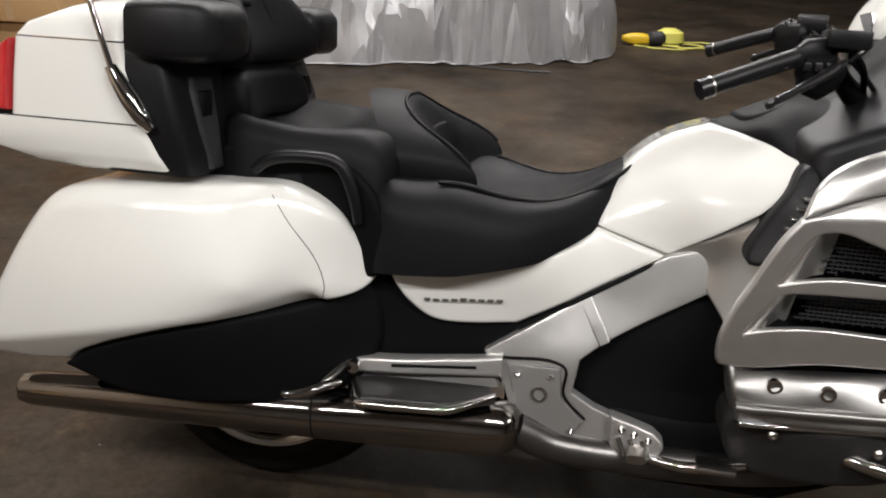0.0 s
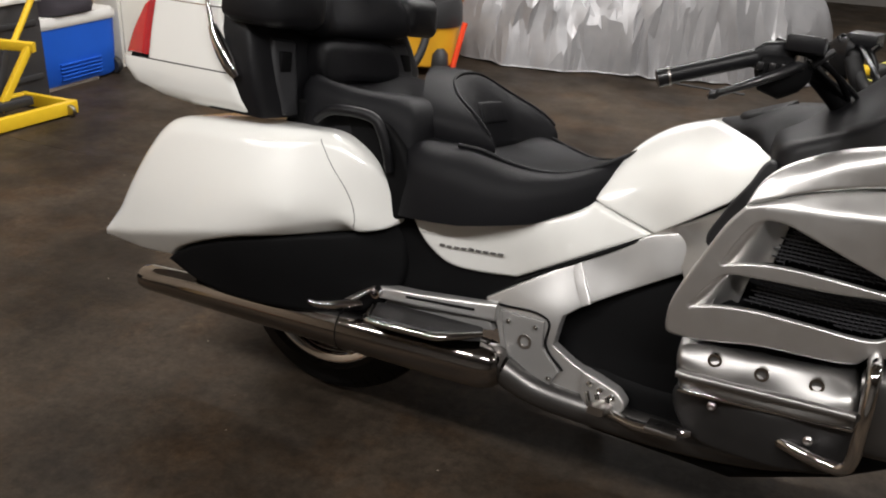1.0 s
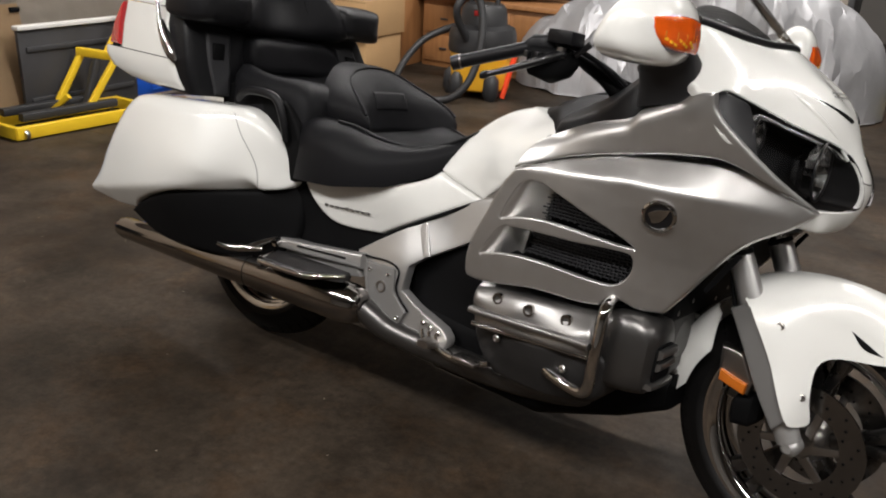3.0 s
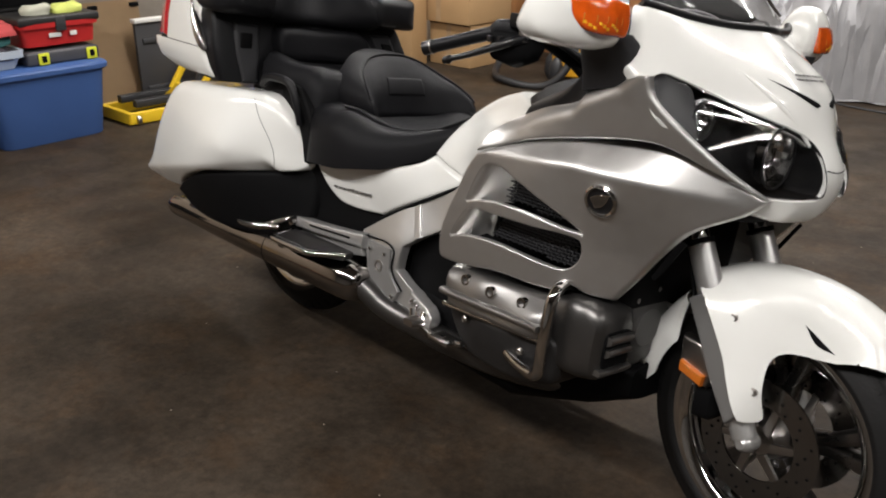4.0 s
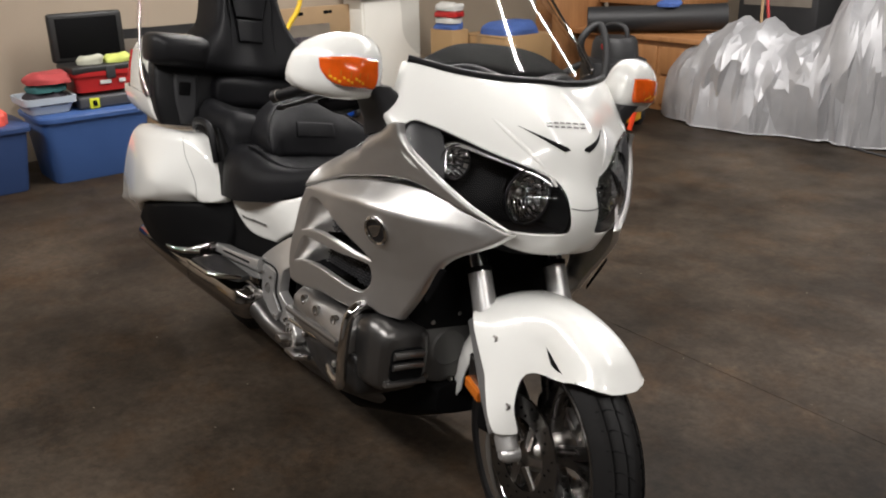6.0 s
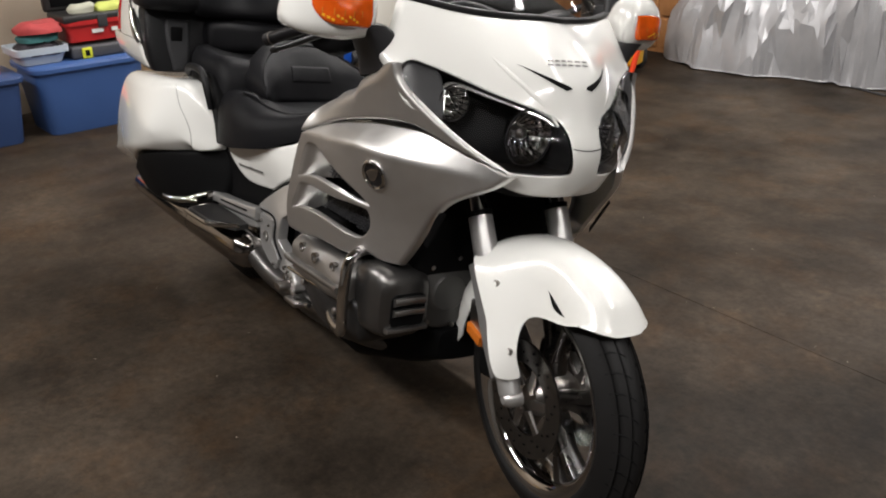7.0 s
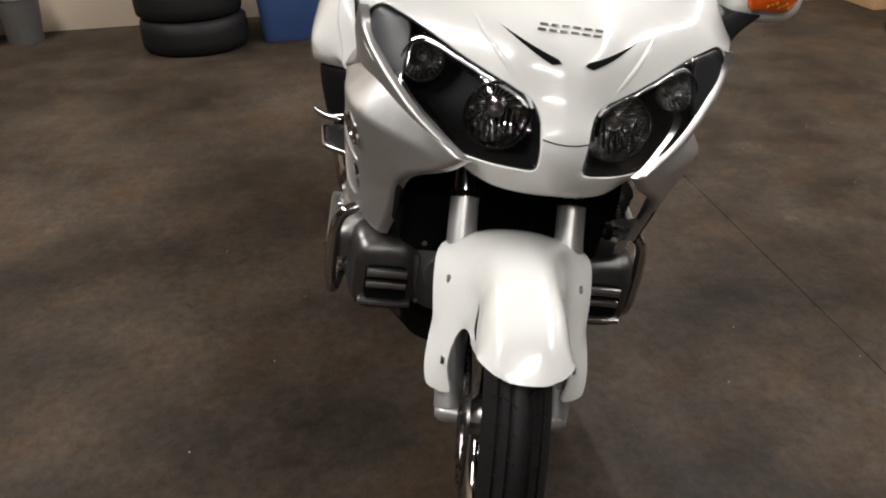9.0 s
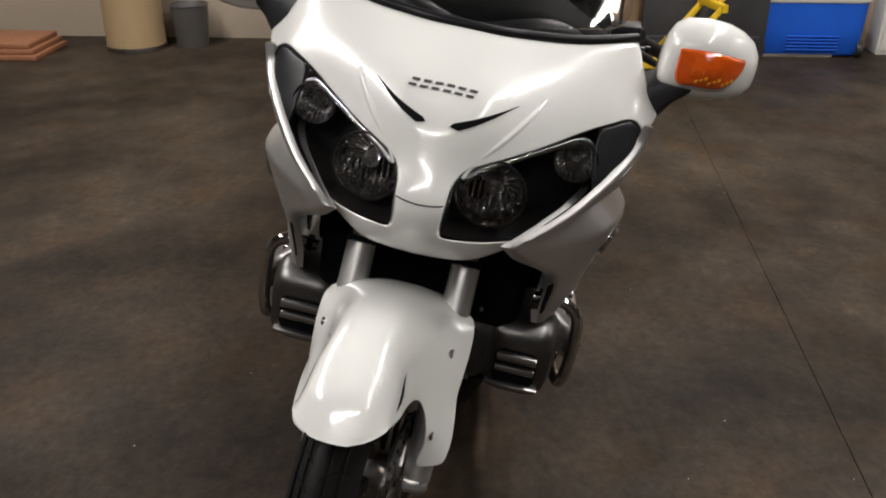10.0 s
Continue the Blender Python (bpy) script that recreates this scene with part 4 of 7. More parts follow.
    part("fairing_slot", sheet([(1.528, 0.708, 1), (1.517, 0.71), (1.468, 0.622, 1), (1.474, 0.615)], lambda q: main_f(q) + 0.001, "y", s, 0.006, 0.0005, 0.003), MATTE, main, "black slot near the leading edge")

# ---- mirrors ----
# section of a mirror: a flat foot, a rounded front and a back that slopes up and forward
EGG = loop2([(-0.8, -0.5), (-0.7, -0.05), (-0.56, 0.42), (-0.36, 0.84), (-0.06, 1.08), (0.27, 1.08), (0.62, 0.86), (0.9, 0.4), (0.97, -0.2), (0.9, -0.7), (0.62, -0.97), (-0.2, -1.02), (-0.62, -0.98), (-0.79, -0.8)], 0.12)
for s in (-1, 1):
    y_in, z_up = (0, 0) if s < 0 else (-0.024, 0.016)
    shell = []
    for y, cx, hx, cz, hz in ((0.371, 1.335, 0.02, 1.105, 0.02), (0.374, 1.335, 0.042, 1.108, 0.038), (0.383, 1.333, 0.057, 1.112, 0.053), (0.40, 1.33, 0.066, 1.115, 0.062), (0.44, 1.328, 0.0685, 1.115, 0.067), (0.475, 1.321, 0.0675, 1.114, 0.065), (0.505, 1.309, 0.063, 1.111, 0.058), (0.53, 1.299, 0.05, 1.107, 0.047), (0.546, 1.291, 0.033, 1.103, 0.031), (0.553, 1.288, 0.012, 1.10, 0.012)):
        shell.append([(cx + hx * u + 0.1 * hz * v, s * (y + y_in), cz + hz * v + z_up) for u, v in EGG])
    mir = part("mirror", loft(shell), WHITE, bike, "white mirror housing with an amber turn signal", 60)
    sig_f = plate_spline([(0.395, 1.08, 1.403), (0.398, 1.14, 1.395), (0.45, 1.11, 1.406), (0.51, 1.135, 1.366), (0.49, 1.08, 1.386), (0.45, 1.078, 1.400), (0.45, 1.142, 1.392), (0.527, 1.13, 1.343)])

    def signal(q):
        return sig_f(np.c_[np.abs(q[:, 0]) - y_in, q[:, 1] - z_up])

    def on_signal(pts):
        return [(s * (a + y_in), b + z_up, *r) for a, b, *r in pts]

    turn = part("turn_signal", sheet(on_signal([(0.396, 1.139, 1), (0.45, 1.143), (0.522, 1.133, 1), (0.517, 1.113), (0.497, 1.088), (0.475, 1.080), (0.43, 1.079), (0.402, 1.082)]), lambda q: signal(q) + 0.001, "x", 1, 0.006, 0.005, 0.045), AMBER, mir, "amber turn signal lens")
    # yellow chips proud of the lens, coloured as glints from a reflector inside
    for i in range(9):
        gy, gz = 0.432 + 0.008 * i, 1.0865 + 0.004 * ((i * 7) % 3)
        part("reflector_facet", sheet(on_signal([(gy, gz, 1), (gy + 0.0055, gz + 0.001, 1), (gy + 0.006, gz + 0.0065, 1), (gy + 0.001, gz + 0.0055, 1)]), lambda q: signal(q) + 0.0022, "x", 1, 0.005, 0.0006, 0.003), YELLOWAMBER, turn, "small yellow chip on the lens, coloured as a glint")
    for i in range(5):
        gy = 0.424 + 0.019 * i
        part("lens_rib", sheet(on_signal([(gy, 1.112, 1), (gy + 0.0022, 1.112, 1), (gy + 0.0022, 1.099, 1), (gy, 1.099, 1)]), lambda q: signal(q) + 0.002, "x", 1, 0.005, 0.0005, 0.003), REFLEX, turn)
    part("mirror_pane", pod([(1.272, s * (0.45 + y_in), 1.095 + z_up, 0.07, 0.03), (1.276, s * (0.45 + y_in), 1.097 + z_up, 0.071, 0.031)], "x", 4), MIRROR, mir, "mirror glass")
    boot = loft([oval((1.336, s * 0.312, 0.978), (1, 0, 0.25), (0, 1, 0), 0.058, 0.045, 5), oval((1.336, s * 0.32, 1.01), (1, 0, 0.12), (0, 1, 0), 0.058, 0.046, 5), oval((1.335, s * 0.338, 1.05), (1, 0, 0), (0, 1, 0), 0.06, 0.048, 5), oval((1.333, s * 0.385, 1.085), (1, 0, 0), (0, 1, 0), 0.055, 0.04, 4)])
    part("mirror_boot", boot, GREYPLASTIC, mir, "black mirror boot")

# ---- handlebars ----
bars = part("handlebar", move(tube([(1.215, 0.0, 0.98), (1.18, -0.06, 0.985), (1.12, -0.15, 1.01), (1.06, -0.25, 1.045), (1.015, -0.285, 1.045), (0.86, -0.375, 0.985)], 0.0125, 12), STEER), MATTE, bike, "black handlebar with grips and levers")
part("handlebar_side", move(tube([(1.215, 0.0, 0.98), (1.18, 0.06, 0.985), (1.12, 0.15, 1.01), (1.06, 0.25, 1.045), (1.015, 0.285, 1.045), (0.86, 0.375, 0.985)], 0.0125, 12), STEER), MATTE, bars)
for s in (-1, 1):
    part("grip", move(tube([(1.0, s * 0.295, 1.04), (0.87, s * 0.37, 0.99)], [0.0155, 0.015], 16), STEER), PLASTIC, bars, "black rubber grip")
    part("bar_end", move(tube([(0.872, s * 0.369, 0.991), (0.853, s * 0.38, 0.983)], 0.0165, 16), STEER), HOUSING, bars, "black bar end weight")
    part("switch_box", move(pod([(0.995, s * 0.298, 1.038, 0.012, 0.018), (1.01, s * 0.288, 1.043, 0.022, 0.027), (1.05, s * 0.26, 1.05, 0.024, 0.028), (1.065, s * 0.25, 1.05, 0.012, 0.016)], "x", 3.5, 16), STEER), PLASTIC, bars)
    part("lever", move(tube([(1.075, s * 0.27, 1.04), (1.05, s * 0.31, 1.020), (1.0, s * 0.356, 0.992), (0.968, s * 0.39, 0.976)], [0.0105, 0.0095, 0.0075, 0.0065], 10), STEER), HOUSING, bars, "black lever")
    part("lever_tip", move(pod([(0.954, s * 0.397, 0.971, 0.002, 0.002), (0.958, s * 0.396, 0.972, 0.0085, 0.0085), (0.968, s * 0.391, 0.975, 0.010, 0.010), (0.977, s * 0.384, 0.979, 0.002, 0.002)], "x", 2, 12), STEER), HOUSING, bars)
    part("switch_housing", move(pod([(1.0, s * 0.295, 1.02, 0.008, 0.01), (1.012, s * 0.29, 1.016, 0.026, 0.034), (1.045, s * 0.268, 1.012, 0.03, 0.04), (1.075, s * 0.25, 1.02, 0.026, 0.03), (1.09, s * 0.24, 1.025, 0.01, 0.012)], "x", 3, 20), STEER), MATTE, bars, "black switch housing")
    for j in range(3):
        part("switch_button", move(box(1.008 + 0.018 * j, 1.02 + 0.018 * j, min(s * (0.325 - 0.012 * j), s * (0.312 - 0.012 * j)), max(s * (0.325 - 0.012 * j), s * (0.312 - 0.012 * j)), 1.02, 1.034, 0.002), STEER), HOUSING, bars)
    part("lever_pivot", move(tube([(1.07, s * 0.275, 1.03), (1.07, s * 0.275, 1.052)], 0.011, 12), STEER), STEEL, bars, "steel lever pivot")
    part("end_ring", move(tube([(0.8715, s * 0.3693, 0.9905), (0.8685, s * 0.371, 0.9895)], 0.0172, 16), STEER), STEEL, bars)
    part("reservoir", move(box(1.042, 1.108, min(s * 0.245, s * 0.295), max(s * 0.245, s * 0.295), 1.058, 1.088, 0.004), STEER), PLASTIC, bars, "square fluid reservoir")
    part("control_hose", move(tube([(1.02, s * 0.28, 1.055), (1.08, s * 0.26, 1.058), (1.13, s * 0.2, 1.03), (1.16, s * 0.13, 0.98), (1.18, s * 0.1, 0.93)], 0.006, 8), STEER), MATTE, bars)
    part("brake_hose", move(tube([(1.06, s * 0.262, 1.05), (1.02, s * 0.262, 1.072), (1.05, s * 0.272, 1.068), (1.13, s * 0.18, 1.03), (1.2, s * 0.12, 0.97)], 0.005, 8), STEER), HOUSING, bars, "black brake hose")
    part("banjo_bolt", move(tube([(1.052, s * 0.275, 1.06), (1.07, s * 0.26, 1.06)], 0.008, 8), STEER), STEEL, bars)
    part("mirror_stay", move(tube([(1.09, s * 0.25, 1.04), (1.12, s * 0.24, 1.07)], 0.007, 8), STEER), HOUSING, bars)
    part("riser", move(tube([(1.08, s * 0.20, 1.035), (1.12, s * 0.15, 1.0), (1.18, s * 0.12, 0.94)], [0.017, 0.018, 0.02], 12), STEER), MATTE, bars)

# the bars reach wider and a little higher towards their ends
UNSTEER = STEER.inverted()
for ob in [bars, *bars.children]:
    for v in ob.data.vertices:
        p = UNSTEER @ v.co
        k = min(1.0, max(0.0, (abs(p.y) - 0.1) / 0.2))
        v.co = STEER @ (p + Vector((0.026, math.copysign(0.038, p.y), 0.024)) * k)

# ---- tank shelter, side covers ----
for s in (-1, 1):
    tank = part("tank_cover", sheet([(0.70, 0.70, 1), (0.722, 0.765), (0.757, 0.827), (0.82, 0.876), (0.897, 0.904, 1), (0.98, 0.888), (1.066, 0.862, 1), (1.03, 0.81), (0.988, 0.764, 1), (0.915, 0.708), (0.842, 0.655, 1)],
                                    [(0.70, 0.70, 0.17), (0.757, 0.827, 0.085), (0.82, 0.876, 0.07), (0.897, 0.904, 0.082), (0.98, 0.888, 0.145), (1.066, 0.862, 0.232), (1.03, 0.81, 0.258), (0.988, 0.764, 0.25), (0.842, 0.655, 0.172), (0.80, 0.74, 0.165), (0.88, 0.78, 0.19), (0.92, 0.85, 0.15), (0.98, 0.82, 0.22)], "y", s, 0.012, 0.009, 0.12), WHITE, bike, "white tank cover panel")
    part("inner_fairing", sheet([(0.838, 0.652), (0.915, 0.704), (0.99, 0.758), (1.03, 0.80), (1.075, 0.80), (1.06, 0.72), (1.02, 0.62), (0.995, 0.54), (0.968, 0.53), (0.945, 0.565), (0.90, 0.615)], [(0.84, 0.655, 0.168), (0.985, 0.75, 0.247), (0.915, 0.702, 0.205), (0.92, 0.66, 0.19), (1.05, 0.72, 0.31), (0.96, 0.5, 0.325), (1.0, 0.62, 0.30), (0.94, 0.58, 0.23)], "y", s, 0.014, 0.006, 0.03), SILVER, bike, "silver inner fairing panel")
    strip = part("knee_vent", sheet([(1.045, 0.862), (1.068, 0.85), (1.062, 0.80), (1.04, 0.745), (1.004, 0.69), (0.966, 0.688), (0.982, 0.745), (1.02, 0.815)], [(1.055, 0.855, 0.27), (1.06, 0.8, 0.30), (1.03, 0.74, 0.305), (0.985, 0.69, 0.30), (0.985, 0.745, 0.282), (1.02, 0.81, 0.28)], "y", s, 0.012, 0.008, 0.05), PLASTIC, bike, "black knee vent with slots")
    for k in range(4):
        part("slot", box(1.018 + 0.008 * k, 1.042 + 0.008 * k, min(s * 0.29, s * 0.3065), max(s * 0.29, s * 0.3065), 0.752 + 0.018 * k, 0.758 + 0.018 * k, 0.002), STEEL, strip)
    cov = part("side_cover", sheet([(0.316, 0.592, 1), (0.464, 0.614), (0.592, 0.642), (0.645, 0.658), (0.679, 0.676), (0.702, 0.698, 1), (0.84, 0.652, 1), (0.70, 0.573), (0.567, 0.496, 1), (0.46, 0.487), (0.40, 0.494), (0.355, 0.528), (0.328, 0.566)],
                                   [(0.3, 0.57, 0.28), (0.38, 0.54, 0.262), (0.46, 0.542, 0.25), (0.46, 0.6, 0.268), (0.62, 0.63, 0.245), (0.568, 0.5, 0.216), (0.70, 0.694, 0.176), (0.77, 0.67, 0.18), (0.84, 0.655, 0.17), (0.7, 0.58, 0.205), (0.42, 0.495, 0.24)], "y", s, 0.012, 0.01, 0.04), WHITE, bike, "white side cover with a small badge")
    for i in range(9):
        x = 0.385 + 0.0175 * i
        z = 0.538 + 0.0012 * i
        bf = 0.2565 - (x - 0.385) * 0.09
        part("badge_bar", sheet([(x, z - 0.003, 1), (x + 0.012, z - 0.003, 1), (x + 0.013, z + (0.004 if i in (0, 4) else 0.002), 1), (x + 0.001, z + (0.004 if i in (0, 4) else 0.002), 1)], [(x, z, bf + 0.006), (x + 0.02, z, bf + 0.005), (x, z + 0.02, bf + 0.006)], "y", s, 0.008, 0.0005, 0.006), BADGE, cov)
part("dash_pad", sheet([(0.895, 0), (0.93, 0.09), (0.99, 0.15), (1.06, 0.235), (1.16, 0.25), (1.24, 0.15), (1.24, -0.15), (1.16, -0.25), (1.06, -0.235), (0.99, -0.15), (0.93, -0.09)],
                       [(0.9, 0, 0.905), (0.96, 0, 0.925), (1.03, 0, 0.955), (1.03, 0.12, 0.945), (1.03, -0.12, 0.945), (1.06, 0.22, 0.875), (1.06, -0.22, 0.875), (1.15, 0, 0.965), (1.15, 0.2, 0.94), (1.15, -0.2, 0.94), (0.94, 0.09, 0.9), (0.94, -0.09, 0.9)], "z", 1, 0.016, 0.014, 0.09), LEATHER, bike, "black console pad ahead of the seat")
part("fuel_lid", sheet([(0.955, -0.07), (0.955, 0.07), (1.03, 0.085), (1.03, -0.085)], [(0.955, 0, 0.931), (1.03, 0, 0.962), (0.96, 0.07, 0.925), (0.96, -0.07, 0.925), (1.03, 0.08, 0.955), (1.03, -0.08, 0.955)], "z", 1, 0.014, 0.008, 0.01), LEATHER, bike)

# ---- seat ----
seat = part("rider_seat", sheet([(0.24, 0), (0.25, 0.22), (0.27, 0.285), (0.34, 0.315), (0.46, 0.315), (0.57, 0.285), (0.655, 0.22), (0.715, 0.15), (0.765, 0.08), (0.785, 0), (0.765, -0.08), (0.715, -0.15), (0.655, -0.22), (0.57, -0.285), (0.46, -0.315), (0.34, -0.315), (0.27, -0.285), (0.25, -0.22)],
                                 [(0.3, 0, 0.755), (0.42, 0, 0.735), (0.55, 0, 0.735), (0.66, 0, 0.76), (0.75, 0, 0.81), (0.81, 0, 0.85)] + [(x, k * y, z) for k in (-1, 1) for x, y, z in ((0.3, 0.26, 0.765), (0.42, 0.25, 0.77), (0.42, 0.15, 0.745), (0.5, 0.235, 0.754), (0.6, 0.19, 0.742), (0.6, 0.1, 0.742), (0.68, 0.15, 0.765), (0.76, 0.09, 0.82), (0.36, 0.31, 0.735), (0.5, 0.30, 0.72))], "z", 1, 0.014, 0.04, 0.16, base=lambda q: np.interp(q[:, 0], [0.24, 0.45, 0.6, 0.72, 0.82], [0.588, 0.606, 0.636, 0.70, 0.80])), LEATHER, bike, "black stitched vinyl rider seat", 60)
pad_f = plate_spline(both([(0, 0.74, 0.382), (0, 0.80, 0.368), (0, 0.86, 0.338), (0, 0.915, 0.292), (0.1, 0.76, 0.388), (0.1, 0.85, 0.352), (0.12, 0.90, 0.30), (0.17, 0.76, 0.418), (0.17, 0.82, 0.395), (0.18, 0.865, 0.348), (0.225, 0.78, 0.462), (0.23, 0.82, 0.432)]), 2e-5)
PAD_OUT = half([(0, 0.918), (0.07, 0.914), (0.135, 0.897), (0.19, 0.866), (0.228, 0.832), (0.243, 0.797), (0.228, 0.752), (0.15, 0.738), (0, 0.732)])
aside = Matrix.Translation((0, 0.028, 0))
lum = sheet(PAD_OUT, pad_f, "x", 1, 0.011, 0.022, 0.1, base=lambda q: 0.205 + 1.3 * q[:, 0] ** 2)
lumbar = part("backrest_pad", move(lum, aside), LEATHER, seat, "padded lumbar backrest", 60)
rim = np.array([(y * 0.975, 0.82 + (z - 0.82) * 0.945) for y, z in loop2(PAD_OUT, 0.02) if z > 0.79])
rim = rim[np.argsort(rim[:, 0])]
part("backrest_welt", move(tube(np.c_[pad_f(rim) - 0.0045, rim], 0.0035, 8), aside), LEATHER, lumbar)
part("stitched_panel", move(sheet([(-0.082, 0.852, 1), (0.082, 0.852, 1), (0.086, 0.802, 1), (-0.086, 0.802, 1)], lambda q: pad_f(q) + 0.004, "x", 1, 0.01, 0.006, 0.01), aside), LEATHER, lumbar)
for s in (-1, 1):
    part("seat_welt", tube([(0.40, s * 0.262, 0.772), (0.45, s * 0.246, 0.768), (0.52, s * 0.23, 0.751), (0.59, s * 0.195, 0.742), (0.66, s * 0.155, 0.755), (0.73, s * 0.115, 0.792), (0.78, s * 0.07, 0.832)], 0.0045, 8), LEATHER, seat)
part("passenger_seat", sheet([(-0.06, 0), (-0.05, 0.2), (-0.01, 0.285), (0.08, 0.305), (0.2, 0.298), (0.3, 0.27), (0.31, 0), (0.3, -0.27), (0.2, -0.298), (0.08, -0.305), (-0.01, -0.285), (-0.05, -0.2)],
                                    [(-0.03, 0, 0.84), (0.1, 0, 0.805), (0.2, 0, 0.82), (0.28, 0, 0.84)] + [(x, k * y, z) for k in (-1, 1) for x, y, z in ((-0.03, 0.2, 0.875), (0.0, 0.275, 0.873), (0.08, 0.15, 0.81), (0.08, 0.26, 0.858), (0.16, 0.15, 0.825), (0.16, 0.25, 0.852), (0.24, 0.24, 0.855), (0.28, 0.15, 0.85), (0.29, 0.26, 0.83))], "z", 1, 0.014, 0.045, 0.2), LEATHER, seat, "black vinyl passenger seat", 60)
brest = part("passenger_backrest", sheet(half([(0, 1.345), (0.12, 1.335), (0.172, 1.285), (0.192, 1.20), (0.222, 1.13), (0.272, 1.08), (0.306, 1.04), (0.312, 1.0), (0.288, 0.965), (0.2, 0.952), (0, 0.95)]),
                                         both([(0, 1.05, -0.07), (0, 1.3, -0.17), (0, 0.96, -0.02), (0.1, 1.05, -0.05), (0.13, 1.22, -0.11), (0.2, 1.04, 0.0), (0.28, 1.01, 0.03), (0.22, 0.96, 0.02), (0.1, 0.96, -0.01), (0.08, 1.2, -0.125)]), "x", 1, 0.014, 0.04, 0.19), LEATHER, seat, "black vinyl passenger backrest", 60)
for z0, z1, w0, w1 in ((1.07, 1.148, 0.07, 0.08), (1.153, 1.235, 0.081, 0.11)):
    back_x = plate_spline(both([(0, 1.05, -0.062), (0, 1.3, -0.158), (0.1, 1.05, -0.044), (0.1, 1.2, -0.105), (0.13, 1.22, -0.1)]))
    part("stitched_panel", sheet([(-w1, z1, 1), (w1, z1, 1), (w0, z0, 1), (-w0, z0, 1)], back_x, "x", 1, 0.01, 0.006, 0.012), LEATHER, brest)
for s in (-1, 1):
    part("backrest_welt", tube([(back_x(np.array([[y, z]]))[0] - 0.002, s * y, z) for y, z in ((0.122, 1.265), (0.132, 1.2), (0.125, 1.13), (0.13, 1.06), (0.14, 1.0))], 0.004, 8), LEATHER, brest)
part("lower_back_pad", sheet(half([(0, 0.945), (0.2, 0.945), (0.235, 0.925), (0.235, 0.86), (0.2, 0.84), (0, 0.84)]), both([(0, 0.9, -0.02), (0.2, 0.9, 0.005), (0, 0.85, -0.01), (0.2, 0.85, 0.01), (0, 0.94, -0.03)]), "x", 1, 0.014, 0.025, 0.06), LEATHER, seat)
for s in (-1, 1):
    arm = part("armrest_pod", pod([(-0.132, s * 0.385, 1.022, 0.05, 0.024), (-0.118, s * 0.38, 1.022, 0.086, 0.046), (-0.09, s * 0.375, 1.022, 0.098, 0.053), (-0.02, s * 0.37, 1.022, 0.10, 0.055), (0.012, s * 0.365, 1.021, 0.094, 0.052), (0.03, s * 0.36, 1.02, 0.076, 0.04), (0.038, s * 0.36, 1.02, 0.05, 0.022)], "x", 5), PLASTIC, bike, "black padded armrest pod")
    part("speaker_panel", sheet([(s * 0.288, 0.94, 1), (s * 0.378, 0.945, 1), (s * 0.372, 0.85), (s * 0.352, 0.768, 1), (s * 0.296, 0.768, 1), (s * 0.29, 0.85)], [(s * 0.29, 0.93, -0.038), (s * 0.37, 0.93, -0.04), (s * 0.3, 0.77, -0.010), (s * 0.37, 0.77, -0.011)], "x", 1, 0.012, 0.012, 0.08), GREYPLASTIC, bike, "black side panel with a latch")
    part("latch", box(-0.06, -0.026, min(s * 0.318, s * 0.358), max(s * 0.318, s * 0.358), 0.868, 0.915, 0.004), MATTE, bike)
    rail = part("grab_rail", tube([(0.06, s * 0.325, 0.775), (0.092, s * 0.335, 0.798), (0.13, s * 0.338, 0.808), (0.205, s * 0.336, 0.808), (0.232, s * 0.333, 0.794), (0.254, s * 0.325, 0.74), (0.262, s * 0.315, 0.69)], [0.010, 0.012, 0.012, 0.012, 0.012, 0.011, 0.010], 12), PLASTIC, bike, "black passenger grab rail")
    part("seat_skirt", sheet([(-0.04, 0.80), (0.1, 0.80), (0.24, 0.79), (0.31, 0.69), (0.30, 0.585), (0.1, 0.60), (-0.04, 0.70)], [(-0.04, 0.8, 0.29), (0.24, 0.78, 0.312), (0.3, 0.6, 0.30), (0.0, 0.65, 0.29)], "y", s, 0.016, 0.01, 0.08), MATTE, bike, "black moulded skirt under the seat")

# ---- trunk ----
def slab_ring(z, x0, x1, hw, e=16, n=48):
    return oval(((x0 + x1) / 2, 0, z), (1, 0, 0), (0, 1, 0), (x1 - x0) / 2, hw, e, n)


trunk = part("trunk", loft([slab_ring(0.764, -0.27, -0.045, 0.405), slab_ring(0.775, -0.34, -0.05, 0.424), slab_ring(0.797, -0.425, -0.06, 0.434), slab_ring(0.832, -0.455, -0.077, 0.441), slab_ring(0.853, -0.455, -0.086, 0.442)]), WHITE, bike, "white hard-shell trunk")
part("trunk_seal", loft([slab_ring(0.847, -0.445, -0.10, 0.43), slab_ring(0.862, -0.44, -0.10, 0.43)]), MATTE, trunk)
part("trunk_body", loft([slab_ring(0.856, -0.372, -0.087, 0.442), slab_ring(0.93, -0.362, -0.112, 0.444), slab_ring(0.994, -0.356, -0.126, 0.439)]), WHITE, trunk)
part("trunk_lid", loft([slab_ring(0.997, -0.355, -0.127, 0.438), slab_ring(1.02, -0.335, -0.128, 0.43), slab_ring(1.05, -0.28, -0.125, 0.405, 6), slab_ring(1.068, -0.23, -0.13, 0.36, 5), slab_ring(1.075, -0.2, -0.15, 0.2, 3)]), WHITE, trunk, "white trunk lid")
